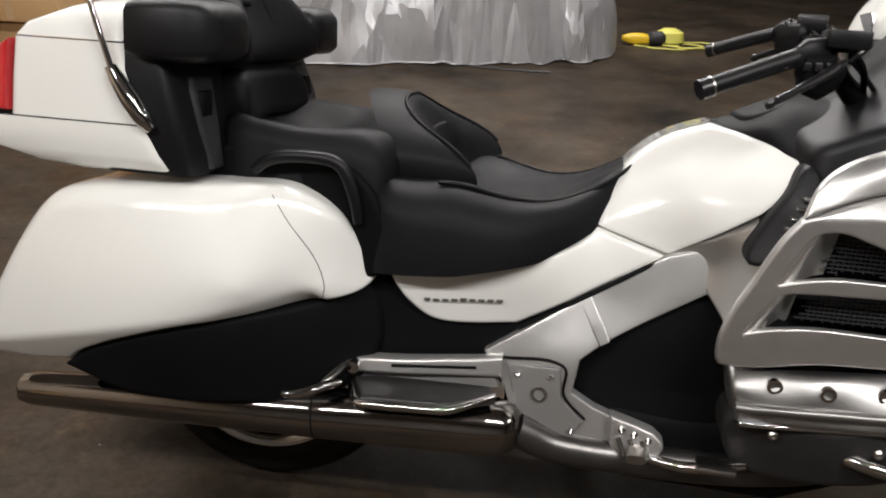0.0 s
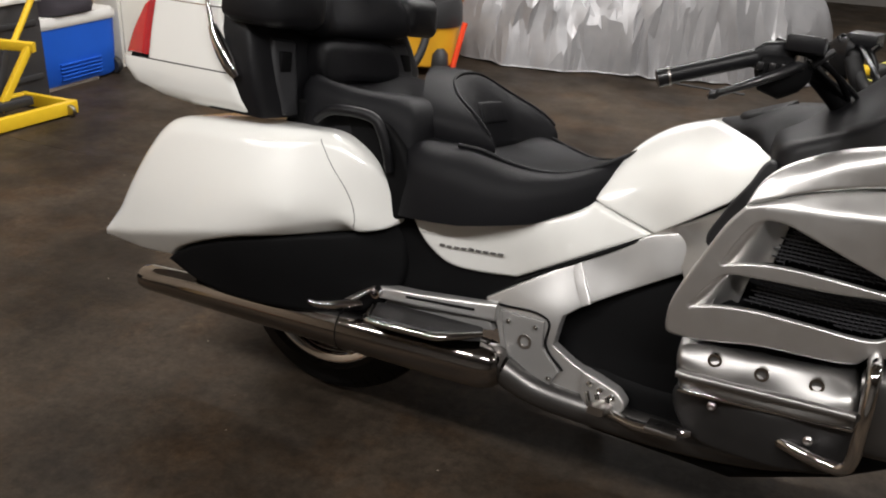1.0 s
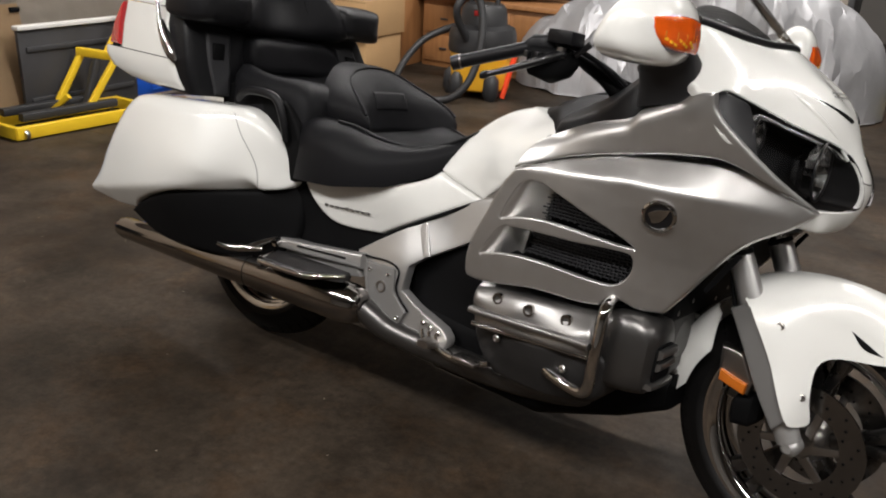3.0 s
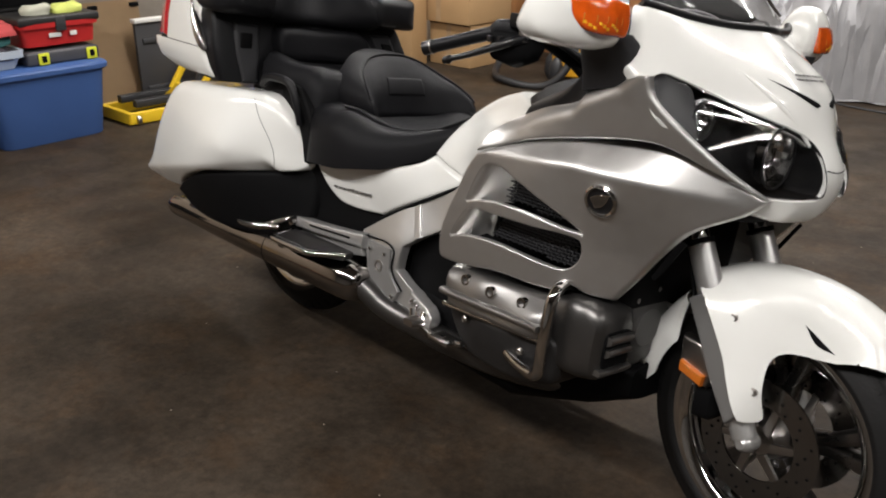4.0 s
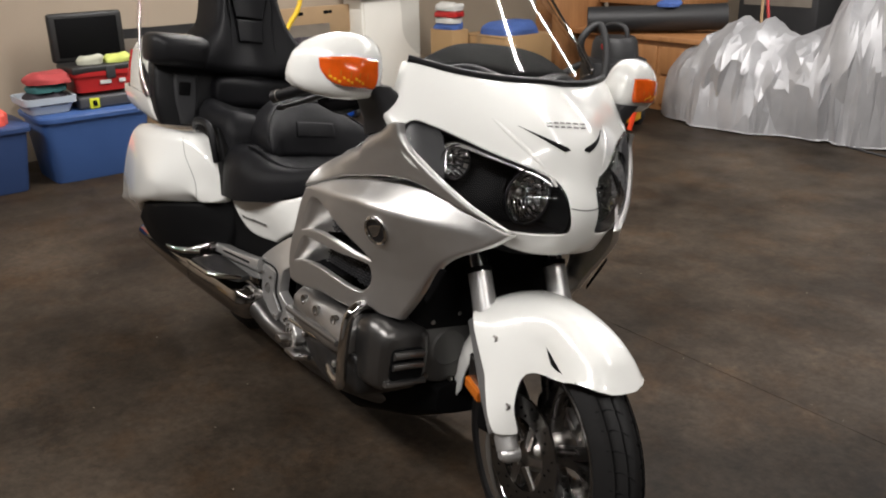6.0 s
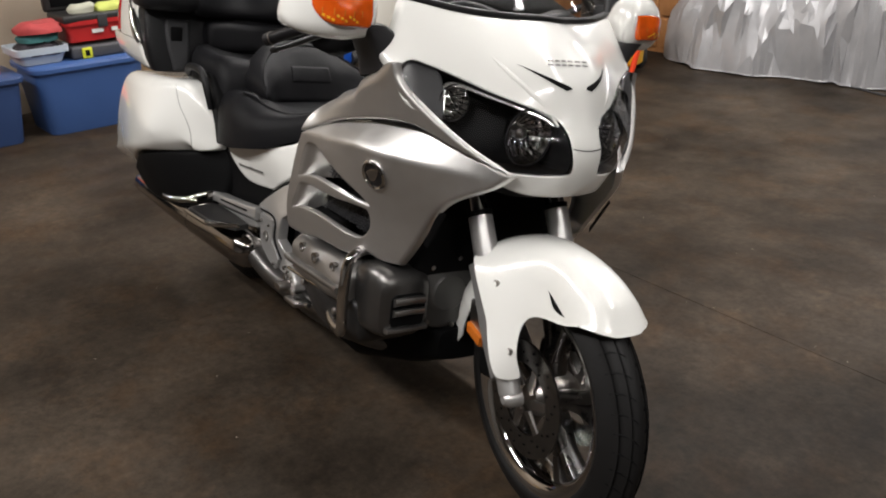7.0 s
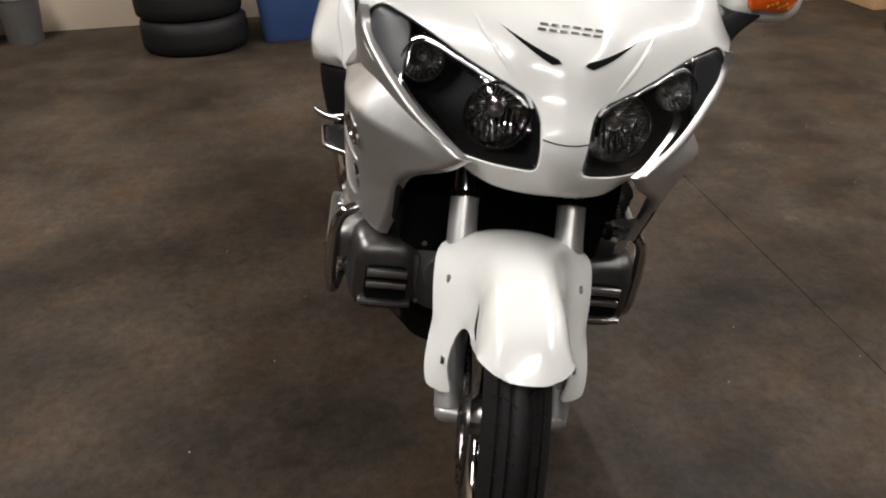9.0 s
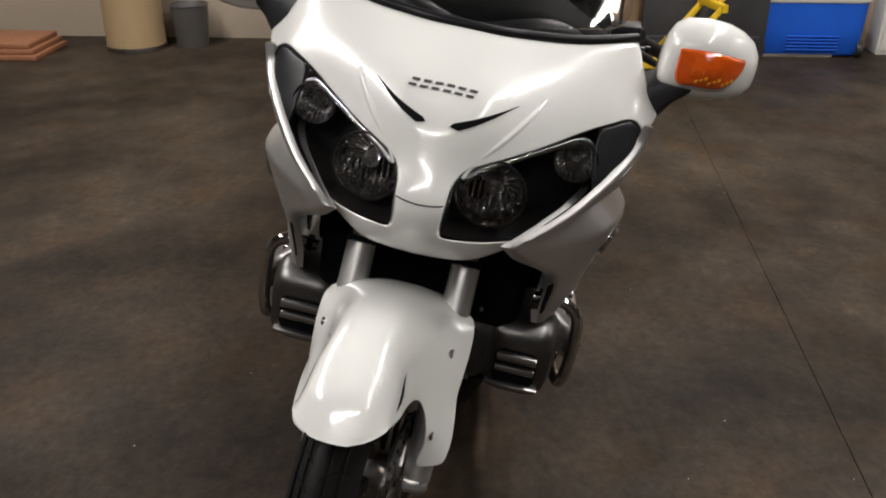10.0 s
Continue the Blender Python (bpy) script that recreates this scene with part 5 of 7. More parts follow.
part("trunk_front", loft([slab_ring(0.765, -0.2, -0.018, 0.415, 12), slab_ring(0.80, -0.2, -0.020, 0.428, 12), slab_ring(0.87, -0.2, -0.034, 0.4395, 12), slab_ring(0.95, -0.2, -0.052, 0.4395, 12), slab_ring(1.0, -0.2, -0.064, 0.432, 12)]), PLASTIC, bike, "black trunk front behind the backrest")
for s in (-1, 1):
    part("tail_light", sheet([(-0.452, 0.858, 1), (-0.369, 0.862, 1), (-0.358, 0.99, 1), (-0.376, 0.98, 1)], [(-0.45, 0.86, 0.418), (-0.37, 0.87, 0.441), (-0.36, 0.97, 0.441), (-0.41, 0.92, 0.434)], "y", s, 0.01, 0.006, 0.03), REDLENS, trunk, "red tail light lens")
    foot = part("antenna_foot", tube([(-0.152, s * 0.452, 0.955), (-0.138, s * 0.452, 0.93), (-0.115, s * 0.45, 0.895), (-0.092, s * 0.447, 0.862), (-0.082, s * 0.444, 0.85)], [0.011, 0.015, 0.018, 0.0165, 0.009], 14), CHROME, trunk, "chrome antenna foot")
    if s < 0:
        part("antenna", tube([(-0.137, s * 0.458, 0.92), (-0.19, s * 0.458, 1.09), (-0.32, s * 0.445, 1.62)], [0.006, 0.0042, 0.002], 10), CHROME, trunk, "tall whip antenna")

# ---- saddlebags ----
BAG = [(-0.503, 0.381, 0.415), (-0.277, 0.373, 0.438), (-0.282, 0.70, 0.445), (-0.40, 0.55, 0.44), (-0.1, 0.6, 0.468), (-0.1, 0.45, 0.455), (-0.01, 0.71, 0.44), (0.04, 0.64, 0.455), (0.085, 0.56, 0.445), (0.15, 0.74, 0.37), (0.15, 0.64, 0.40), (0.212, 0.545, 0.362), (0.215, 0.70, 0.345), (0.266, 0.60, 0.305), (0.30, 0.60, 0.275), (0.26, 0.66, 0.31), (0.085, 0.575, 0.452), (0.2, 0.58, 0.368), (0.2, 0.53, 0.34)]
bag_f = plate_spline(BAG)
BAG_OUT = [(-0.523, 0.374, 1), (-0.485, 0.436), (-0.425, 0.54), (-0.34, 0.67), (-0.292, 0.718), (-0.24, 0.735), (-0.10, 0.746), (0.03, 0.754), (0.118, 0.757), (0.172, 0.741), (0.228, 0.703), (0.265, 0.648), (0.291, 0.595), (0.286, 0.571), (0.258, 0.552), (0.14, 0.526), (0.02, 0.501), (-0.06, 0.482), (-0.165, 0.445), (-0.225, 0.418), (-0.268, 0.395), (-0.303, 0.366, 1), (-0.40, 0.360)]
BAG_EDGE = loop2(BAG_OUT, 0.008)


def bag_shell(q):
    """The bag's bulge, rolled over at the top and tucked in below its crease."""
    above = q[:, 1] - np.interp(q[:, 0], [-0.52, -0.415, 0.008, 0.297], [0.392, 0.41, 0.516, 0.604])
    r = np.interp(q[:, 0], [0.0, 0.18], [0.042, 0.018])
    d = np.clip(edge_distance(q, [BAG_EDGE]), 0, r)
    roll = (r - np.sqrt(np.maximum(0, r**2 - (r - d) ** 2))) * np.clip(above / 0.07, 0, 1)
    fade = np.clip((0.26 - q[:, 0]) / 0.1, 0, 1)
    return bag_f(q) - roll - 0.75 * 0.5 * (np.sqrt(above**2 + 0.004**2) - above) * fade
for s in (-1, 1):
    bag = part("saddlebag", sheet(BAG_OUT, bag_shell, "y", s, 0.011, 0.006, 0.21), WHITE, bike, "white hard-shell saddlebag with a crease above its lower edge", 60)
    sm = np.array([(x, z) for x, z in ((0.118, 0.742), (0.147, 0.699), (0.19, 0.637), (0.213, 0.576), (0.209, 0.55))])
    sp = path3([(x, 0, z) for x, z in sm], 0.012)
    sp[:, 1] = s * (bag_shell(sp[:, [0, 2]]) - 0.0004)
    part("bag_seam", tube(sp, 0.0009, 6), MATTE, bag)
    low = part("bag_lower_panel", sheet([(-0.312, 0.358, 1), (-0.268, 0.392), (-0.20, 0.428), (-0.10, 0.468), (0.06, 0.508), (0.21, 0.541), (0.275, 0.575), (0.30, 0.52), (0.30, 0.42), (0.24, 0.345), (0.0, 0.315), (-0.18, 0.318)], [(-0.3, 0.37, 0.40), (-0.1, 0.42, 0.425), (0.06, 0.48, 0.41), (0.2, 0.5, 0.34), (0.28, 0.56, 0.262), (0.3, 0.45, 0.27), (0.2, 0.36, 0.33), (-0.1, 0.33, 0.40)], "y", s, 0.014, 0.012, 0.15), MATTE, bike, "matte black lower panel under the saddlebag")
    part("inner_panel", sheet([(0.22, 0.60), (0.31, 0.575), (0.40, 0.505), (0.57, 0.505), (0.66, 0.545), (0.60, 0.46), (0.55, 0.40), (0.30, 0.34), (0.2, 0.38)], [(0.2, 0.4, 0.27), (0.3, 0.57, 0.262), (0.4, 0.48, 0.225), (0.6, 0.5, 0.195), (0.5, 0.4, 0.21), (0.25, 0.36, 0.26)], "y", s, 0.016, 0.01, 0.12), MATTE, bike, "matte black inner panel")

# ---- exhausts, footboards, frame covers ----
for s in (-1, 1):
    muff = []
    for x, z, y, a, b in ((-0.45, 0.262, 0.328, 0.022, 0.022), (-0.448, 0.262, 0.328, 0.032, 0.030), (-0.42, 0.264, 0.328, 0.038, 0.036), (-0.1, 0.280, 0.324, 0.046, 0.044), (0.2, 0.294, 0.315, 0.053, 0.05), (0.42, 0.300, 0.297, 0.057, 0.056), (0.525, 0.301, 0.288, 0.058, 0.057), (0.56, 0.301, 0.285, 0.055, 0.054), (0.58, 0.301, 0.283, 0.047, 0.046), (0.592, 0.301, 0.282, 0.034, 0.033), (0.596, 0.301, 0.282, 0.014, 0.014)):
        muff.append(oval((x, s * y, z), (0, 1, 0), (0, 0, 1), a, b, 2.2, 28))
    ex = part("exhaust", loft(muff), DARKCHROME, bike, "long chrome exhaust silencer")
    part("exhaust_seam", tube([(0.19, s * 0.3155, 0.2935), (0.193, s * 0.3153, 0.2937)], 0.0535, 28), MATTE, ex)
    part("exhaust_outlet", pod([(-0.454, s * 0.328, 0.262, 0.02, 0.02), (-0.449, s * 0.328, 0.262, 0.02, 0.02)], "x", 2), MATTE, ex)
    part("downpipe", tube([(0.585, s * 0.27, 0.296), (0.66, s * 0.25, 0.262), (0.80, s * 0.232, 0.248), (1.0, s * 0.215, 0.245), (1.15, s * 0.185, 0.25), (1.3, s * 0.13, 0.27)], [0.034, 0.034, 0.034, 0.032, 0.028, 0.024], 20), ENGINE, ex, "dull exhaust header")
    # passenger footboard with its chrome trim
    fb = part("passenger_footboard", loft([oval((0.548, s * 0.25, 0.418), (0, 1, 0), (0, 0, 1), 0.018, 0.022, 5), oval((0.5, s * 0.257, 0.414), (0, 1, 0), (0, 0, 1), 0.018, 0.019, 5), oval((0.36, s * 0.274, 0.404), (0, 1, 0), (0, 0, 1), 0.02, 0.016, 5), oval((0.235, s * 0.284, 0.398), (0, 1, 0), (0, 0, 1), 0.02, 0.015, 5), oval((0.22, s * 0.284, 0.398), (0, 1, 0), (0, 0, 1), 0.012, 0.01, 5)]), SILVER2, bike, "silver passenger footboard bracket with chrome trim")
    part("arm_panel", sheet([(0.25, 0.392, 1), (0.53, 0.404, 1), (0.545, 0.372, 1), (0.46, 0.356, 1), (0.27, 0.362, 1)], lambda q: 0.279 - 0.09 * (q[:, 0] - 0.3), "y", s, 0.014, 0.003, 0.03), GREYPANEL, fb, "grey panel under the arm")
    part("arm_slot", sheet([(0.335, 0.409, 1), (0.50, 0.418, 1), (0.50, 0.413, 1), (0.335, 0.404, 1)], lambda q: 0.297 - 0.13 * (q[:, 0] - 0.36), "y", s, 0.014, 0.0006, 0.006), MATTE, fb)
    part("board", sheet([(0.262, s * 0.30, 1), (0.30, s * 0.392, 1), (0.455, s * 0.385, 1), (0.545, s * 0.325, 1), (0.53, s * 0.28, 1), (0.3, s * 0.28, 1)], [(0.25, s * 0.3, 0.374), (0.5, s * 0.3, 0.382), (0.4, s * 0.38, 0.379)], "z", 1, 0.014, 0.004, 0.014), DARKMETAL, fb, "dark rubber board")
    part("board_trim", tube([(0.25, s * 0.29, 0.370), (0.283, s * 0.38, 0.366), (0.295, s * 0.397, 0.366), (0.31, s * 0.401, 0.366), (0.44, s * 0.394, 0.370), (0.465, s * 0.39, 0.371), (0.485, s * 0.377, 0.373), (0.545, s * 0.318, 0.38)], [0.006, 0.0075, 0.0085, 0.0085, 0.0085, 0.0085, 0.008, 0.006], 10), CHROME, fb, "chrome trim round the board")
    part("hinge_pin", tube([(0.262, s * 0.292, 0.402), (0.262, s * 0.318, 0.399)], 0.0125, 16), CHROME, fb)
    part("hinge_arm", tube([(0.252, s * 0.298, 0.408), (0.238, s * 0.32, 0.398), (0.222, s * 0.352, 0.384), (0.212, s * 0.376, 0.377)], [0.007, 0.0095, 0.0115, 0.009], 12), CHROME, fb)
    part("kick_guard", tube([(0.245, s * 0.345, 0.378), (0.215, s * 0.375, 0.376), (0.196, s * 0.40, 0.374), (0.172, s * 0.424, 0.376), (0.158, s * 0.434, 0.382)], [0.007, 0.0105, 0.0115, 0.009, 0.005], 14), CHROME, fb, "chrome kick guard")
    part("bar_cap", pod([(0.212, s * 0.284, 0.397, 0.014, 0.012), (0.222, s * 0.286, 0.397, 0.022, 0.019), (0.242, s * 0.286, 0.399, 0.023, 0.02), (0.25, s * 0.286, 0.399, 0.018, 0.015)], "x", 4), CHROME, fb)
    frame_cov = part("frame_cover", sheet([(0.508, 0.438, 1), (0.60, 0.502), (0.72, 0.582), (0.84, 0.657, 1), (0.98, 0.70, 1), (0.985, 0.63, 1), (0.922, 0.594), (0.80, 0.518), (0.739, 0.480, 1), (0.697, 0.446, 1), (0.688, 0.377, 1), (0.735, 0.348, 1), (0.80, 0.322, 1), (0.835, 0.305, 1), (0.80, 0.272, 1), (0.70, 0.262), (0.658, 0.270, 1), (0.573, 0.316, 1), (0.55, 0.38)],
                                           [(0.508, 0.438, 0.236), (0.6, 0.4, 0.252), (0.62, 0.49, 0.232), (0.72, 0.575, 0.198), (0.9, 0.66, 0.185), (0.98, 0.69, 0.175), (0.98, 0.64, 0.185), (0.88, 0.59, 0.2), (0.75, 0.51, 0.216), (0.68, 0.44, 0.25), (0.66, 0.36, 0.25), (0.7, 0.3, 0.245), (0.82, 0.3, 0.235), (0.6, 0.33, 0.252), (0.78, 0.57, 0.195)], "y", s, 0.012, 0.0035, 0.03), SILVER2, bike, "silver frame cover plate")
    gap = path3([(0.57, s * 0.2185, 0.489), (0.63, s * 0.214, 0.525), (0.70, s * 0.205, 0.568), (0.77, s * 0.19, 0.61), (0.838, s * 0.176, 0.6505)], 0.02)
    part("cover_gap", tube(gap, 0.0048, 8), MATTE, frame_cov)
    plate = part("heel_plate", sheet([(0.556, 0.424, 1), (0.662, 0.428, 1), (0.668, 0.368, 1), (0.713, 0.322, 1), (0.693, 0.279, 1), (0.587, 0.322, 1)], [(0.55, 0.444, 0.252), (0.65, 0.44, 0.258), (0.62, 0.37, 0.261), (0.70, 0.3, 0.257), (0.6, 0.33, 0.26)], "y", s, 0.012, 0.0025, 0.012), GREYPANEL, frame_cov, "grey heel plate")
    part("plate_gap", tube([(0.548, s * 0.2485, 0.4345), (0.666, s * 0.2535, 0.4325), (0.673, s * 0.254, 0.372), (0.718, s * 0.249, 0.325)], 0.0028, 6), MATTE, frame_cov)
    for x, z in ((0.580, 0.408), (0.645, 0.410), (0.693, 0.304), (0.522, 0.412), (0.548, 0.346)):
        part("screw", revolve([(0.0001, s * 0.255), (0.005, s * 0.255), (0.005, s * 0.2655), (0.003, s * 0.267), (0.0001, s * 0.265)], (x, 0, z), 14), CHROME, frame_cov)
    part("plate_emblem", revolve([(0.011, s * 0.258), (0.016, s * 0.258), (0.016, s * 0.264), (0.011, s * 0.264)], (0.625, 0, 0.371), 24), STEEL, frame_cov)
    part("cover_strap", sheet([(0.684, 0.556, 1), (0.705, 0.570, 1), (0.75, 0.486, 1), (0.732, 0.476, 1)], [(0.69, 0.56, 0.205), (0.71, 0.57, 0.205), (0.74, 0.51, 0.226), (0.72, 0.51, 0.226)], "y", s, 0.01, 0.002, 0.01), SILVER2, frame_cov)
    part("engine_side", sheet([(0.68, 0.46), (0.78, 0.515), (0.95, 0.61), (1.02, 0.60), (1.0, 0.35), (0.84, 0.30), (0.70, 0.32)], [(0.7, 0.45, 0.18), (0.95, 0.6, 0.17), (0.9, 0.45, 0.2), (0.75, 0.35, 0.2), (0.98, 0.35, 0.2)], "y", s, 0.02, 0.02, 0.15), MATTE, bike, "black engine side cover")
    pegm = part("peg_mount", sheet([(0.765, 0.345, 1), (0.80, 0.338), (0.85, 0.325, 1), (0.872, 0.30), (0.855, 0.27), (0.80, 0.262, 1), (0.77, 0.285)], [(0.78, 0.33, 0.262), (0.86, 0.3, 0.272), (0.79, 0.27, 0.262)], "y", s, 0.01, 0.006, 0.03), SILVER2, bike, "bright foot peg mount with three screws")
    for x, z in ((0.79, 0.325), (0.815, 0.318), (0.842, 0.31)):
        part("screw", revolve([(0.0001, s * 0.262), (0.007, s * 0.262), (0.007, s * 0.275), (0.004, s * 0.277), (0.0001, s * 0.274)], (x, 0, z), 14), CHROME, pegm)
    for k in range(3):
        part("rib", tube([(0.785 + 0.022 * k, s * 0.266, 0.305), (0.80 + 0.024 * k, s * 0.272, 0.272)], 0.005, 8), CHROME, pegm)
    part("foot_peg", loft([oval((0.83, s * 0.21, 0.286), (1, 0, 0), (0, 0, 1), 0.016, 0.012, 4, 16), oval((0.825, s * 0.285, 0.284), (1, 0, 0), (0, 0, 1), 0.022, 0.011, 4, 16), oval((0.82, s * 0.305, 0.282), (1, 0, 0), (0, 0, 1), 0.018, 0.009, 4, 16)]), STEEL, bike, "rider foot peg")
    part("pedal_arm", tube([(0.82, s * 0.262, 0.275), (0.90, s * 0.285, 0.272), (0.96, s * 0.295, 0.283), (1.02, s * 0.30, 0.30)], [0.008, 0.011, 0.012, 0.007], 10), CHROME, bike, "chrome foot pedal")
    part("pedal_pad", box(0.93, 1.0, min(s * 0.28, s * 0.335), max(s * 0.28, s * 0.335), 0.288, 0.30, 0.004), STEEL, bike)

# ---- engine ----
for s in (-1, 1):
    head_f = plate_spline([(0.97, 0.5, 0.30), (0.97, 0.48, 0.33), (1.28, 0.51, 0.31), (1.28, 0.49, 0.345), (1.1, 0.475, 0.35), (0.975, 0.42, 0.335), (1.3, 0.43, 0.35), (1.13, 0.44, 0.352)])
    hd = part("cylinder_head_cover", sheet([(0.962, 0.497, 1), (1.10, 0.505), (1.275, 0.520, 1), (1.29, 0.49), (1.30, 0.425, 1), (1.14, 0.412), (0.98, 0.40, 1), (0.966, 0.45)], head_f, "y", s, 0.012, 0.012, 0.08), HEADMETAL, bike, "bright cylinder head cover")
    for x, z in ((1.038, 0.479), (1.126, 0.480), (1.221, 0.487)):
        y = float(head_f(np.array([[x, z]]))[0])
        part("bolt_ring", revolve([(0.0085, s * (y - 0.01)), (0.0135, s * (y - 0.006)), (0.0135, s * (y + 0.006)), (0.0085, s * (y + 0.006))], (x, 0, z), 24), CHROME, hd)
        part("bolt_well", revolve([(0.0001, s * (y - 0.006)), (0.0088, s * (y - 0.006)), (0.0088, s * (y + 0.002)), (0.0001, s * (y + 0.001))], (x, 0, z), 20), CASTGREY, hd)
    part("head_band", loft([oval((x, s * (0.350 + 0.004 * k), z), (0, 1, 0), (0, 0, 1), 0.012, 0.0075, 3.5, 16) for k, (x, z) in enumerate(((0.975, 0.437), (1.0, 0.438), (1.13, 0.447), (1.28, 0.456), (1.295, 0.457)))]), HEADMETAL, hd, "ribbed metal band")
    part("lower_band", loft([oval((x, s * 0.345, z), (0, 1, 0), (0, 0, 1), 0.01, 0.0055, 3, 16) for x, z in ((0.985, 0.405), (1.0, 0.405), (1.13, 0.414), (1.28, 0.425), (1.3, 0.426))]), CHROME, hd)
    blk = part("engine_block", sheet([(0.98, 0.405), (1.15, 0.415), (1.31, 0.43), (1.32, 0.35), (1.28, 0.30), (1.1, 0.27), (1.0, 0.29)], [(0.98, 0.4, 0.32), (1.3, 0.42, 0.335), (1.15, 0.36, 0.335), (1.1, 0.28, 0.29), (1.3, 0.32, 0.3)], "y", s, 0.014, 0.015, 0.2), DARKMETAL, bike, "dark grey engine block")
    for x, z in ((1.05, 0.385), (1.15, 0.385), (1.23, 0.375)):
        part("block_bolt", revolve([(0.0001, s * 0.32), (0.009, s * 0.32), (0.009, s * 0.339), (0.005, s * 0.342), (0.0001, s * 0.340)], (x, 0, z), 16), STEEL, blk)
    fc = part("front_engine_cover", loft([oval((1.29, s * 0.248, 0.445), (0, 1, 0), (0, 0, 1), 0.072, 0.085, 4), oval((1.33, s * 0.248, 0.45), (0, 1, 0), (0, 0, 1), 0.078, 0.092, 4), oval((1.37, s * 0.246, 0.45), (0, 1, 0), (0, 0, 1), 0.076, 0.09, 4), oval((1.40, s * 0.245, 0.446), (0, 1, 0), (0, 0, 1), 0.068, 0.08, 4), oval((1.412, s * 0.244, 0.443), (0, 1, 0), (0, 0, 1), 0.05, 0.062, 4)]), ENGINE, bike, "dark silver front engine cover with louvres")
    tc = part("timing_cover", revolve([(0.0001, 1.402), (0.045, 1.402), (0.052, 1.396), (0.084, 1.394), (0.098, 1.386), (0.101, 1.36), (0.0001, 1.36)][::-1], (0, s * 0.115, 0.462), 40, "x"), CASTGREY, bike, "dark grey round timing cover")
    for k in range(7):
        a = 2 * math.pi * (k + 0.5) / 7
        part("cover_bolt", revolve([(0.0001, 1.385), (0.006, 1.385), (0.006, 1.400), (0.0001, 1.402)], (0, s * 0.115 + 0.09 * math.cos(a), 0.462 + 0.09 * math.sin(a)), 10, "x"), STEEL, tc)
    lv = part("louvre", pod([(1.395, s * 0.243, 0.438, 0.047, 0.042), (1.4165, s * 0.243, 0.438, 0.046, 0.041)], "x", 6, 24), MATTE, fc, "black louvre with silver fins")
    for z, h in ((0.462, 0.010), (0.434, 0.0085)):
        part("fin", loft([oval((1.416 + 0.004 * math.sin(math.pi * j / 6), s * (0.201 + 0.014 * j), z + 0.003 * math.sin(math.pi * j / 6)), (1, 0, 0.35), (-0.2, 0, 1), 0.012, h, 3, 12) for j in range(7)]), HEADMETAL, lv, "bright louvre fin")
    part("window_lip", loft([oval((1.412 + 0.008 * math.sin(math.pi * j / 8), s * (0.187 + 0.014 * j), 0.391 + 0.003 * math.sin(math.pi * j / 8)), (1, 0, 0), (0, 0, 1), 0.012, 0.0065, 3, 12) for j in range(9)]), HEADMETAL, fc)
    bar = part("engine_guard", tube([(1.30, s * 0.25, 0.552), (1.302, s * 0.315, 0.556), (1.306, s * 0.348, 0.535), (1.308, s * 0.358, 0.49), (1.308, s * 0.36, 0.42), (1.305, s * 0.355, 0.362), (1.285, s * 0.348, 0.345), (1.19, s * 0.325, 0.352), (1.16, s * 0.28, 0.355)], 0.0135, 14), CHROME, bike, "chrome engine guard bar")
    part("guard_collar", tube([(1.299, s * 0.262, 0.554), (1.3, s * 0.275, 0.555)], 0.019, 16), MATTE, bar)
    part("inner_cover", loft([oval((1.28, s * 0.11, 0.46), (0, 1, 0), (0, 0, 1), 0.12, 0.13, 4), oval((1.365, s * 0.11, 0.47), (0, 1, 0), (0, 0, 1), 0.11, 0.12, 4), oval((1.385, s * 0.11, 0.48), (0, 1, 0), (0, 0, 1), 0.085, 0.10, 3)]), MATTE, bike, "dark front engine cover")
part("radiator_shroud", box(1.28, 1.40, -0.225, 0.225, 0.50, 0.80, 0.03, 3), MATTE, bike, "black radiator shroud")
part("belly_pan", loft([oval((0.55, 0, 0.30), (0, 1, 0), (0, 0, 1), 0.16, 0.10, 4), oval((0.8, 0, 0.27), (0, 1, 0), (0, 0, 1), 0.22, 0.10, 4), oval((1.1, 0, 0.26), (0, 1, 0), (0, 0, 1), 0.21, 0.10, 4), oval((1.30, 0, 0.30), (0, 1, 0), (0, 0, 1), 0.17, 0.075, 4), oval((1.40, 0, 0.32), (0, 1, 0), (0, 0, 1), 0.13, 0.045, 4)]), MATTE, bike, "black belly pan")
part("frame_core", loft([oval((-0.1, 0, 0.50), (0, 1, 0), (0, 0, 1), 0.14, 0.16, 4), oval((0.3, 0, 0.50), (0, 1, 0), (0, 0, 1), 0.16, 0.17, 4), oval((0.8, 0, 0.50), (0, 1, 0), (0, 0, 1), 0.14, 0.2, 4), oval((1.3, 0, 0.60), (0, 1, 0), (0, 0, 1), 0.2, 0.25, 4)]), MATTE, bike, "black frame and tank core")
part("inner_fender", loft([[(r * math.cos(a), y, 0.31 + r * math.sin(a)) for r, y in ((0.33, -0.12), (0.342, -0.12), (0.342, 0.12), (0.33, 0.12))] for a in np.linspace(radians(15), radians(165), 30)]), MATTE, bike)
stand = part("side_stand", tube([(0.75, 0.20, 0.25), (0.70, 0.30, 0.12), (0.68, 0.345, -0.045)], [0.014, 0.013, 0.011], 10), STEEL, bike, "steel side stand")

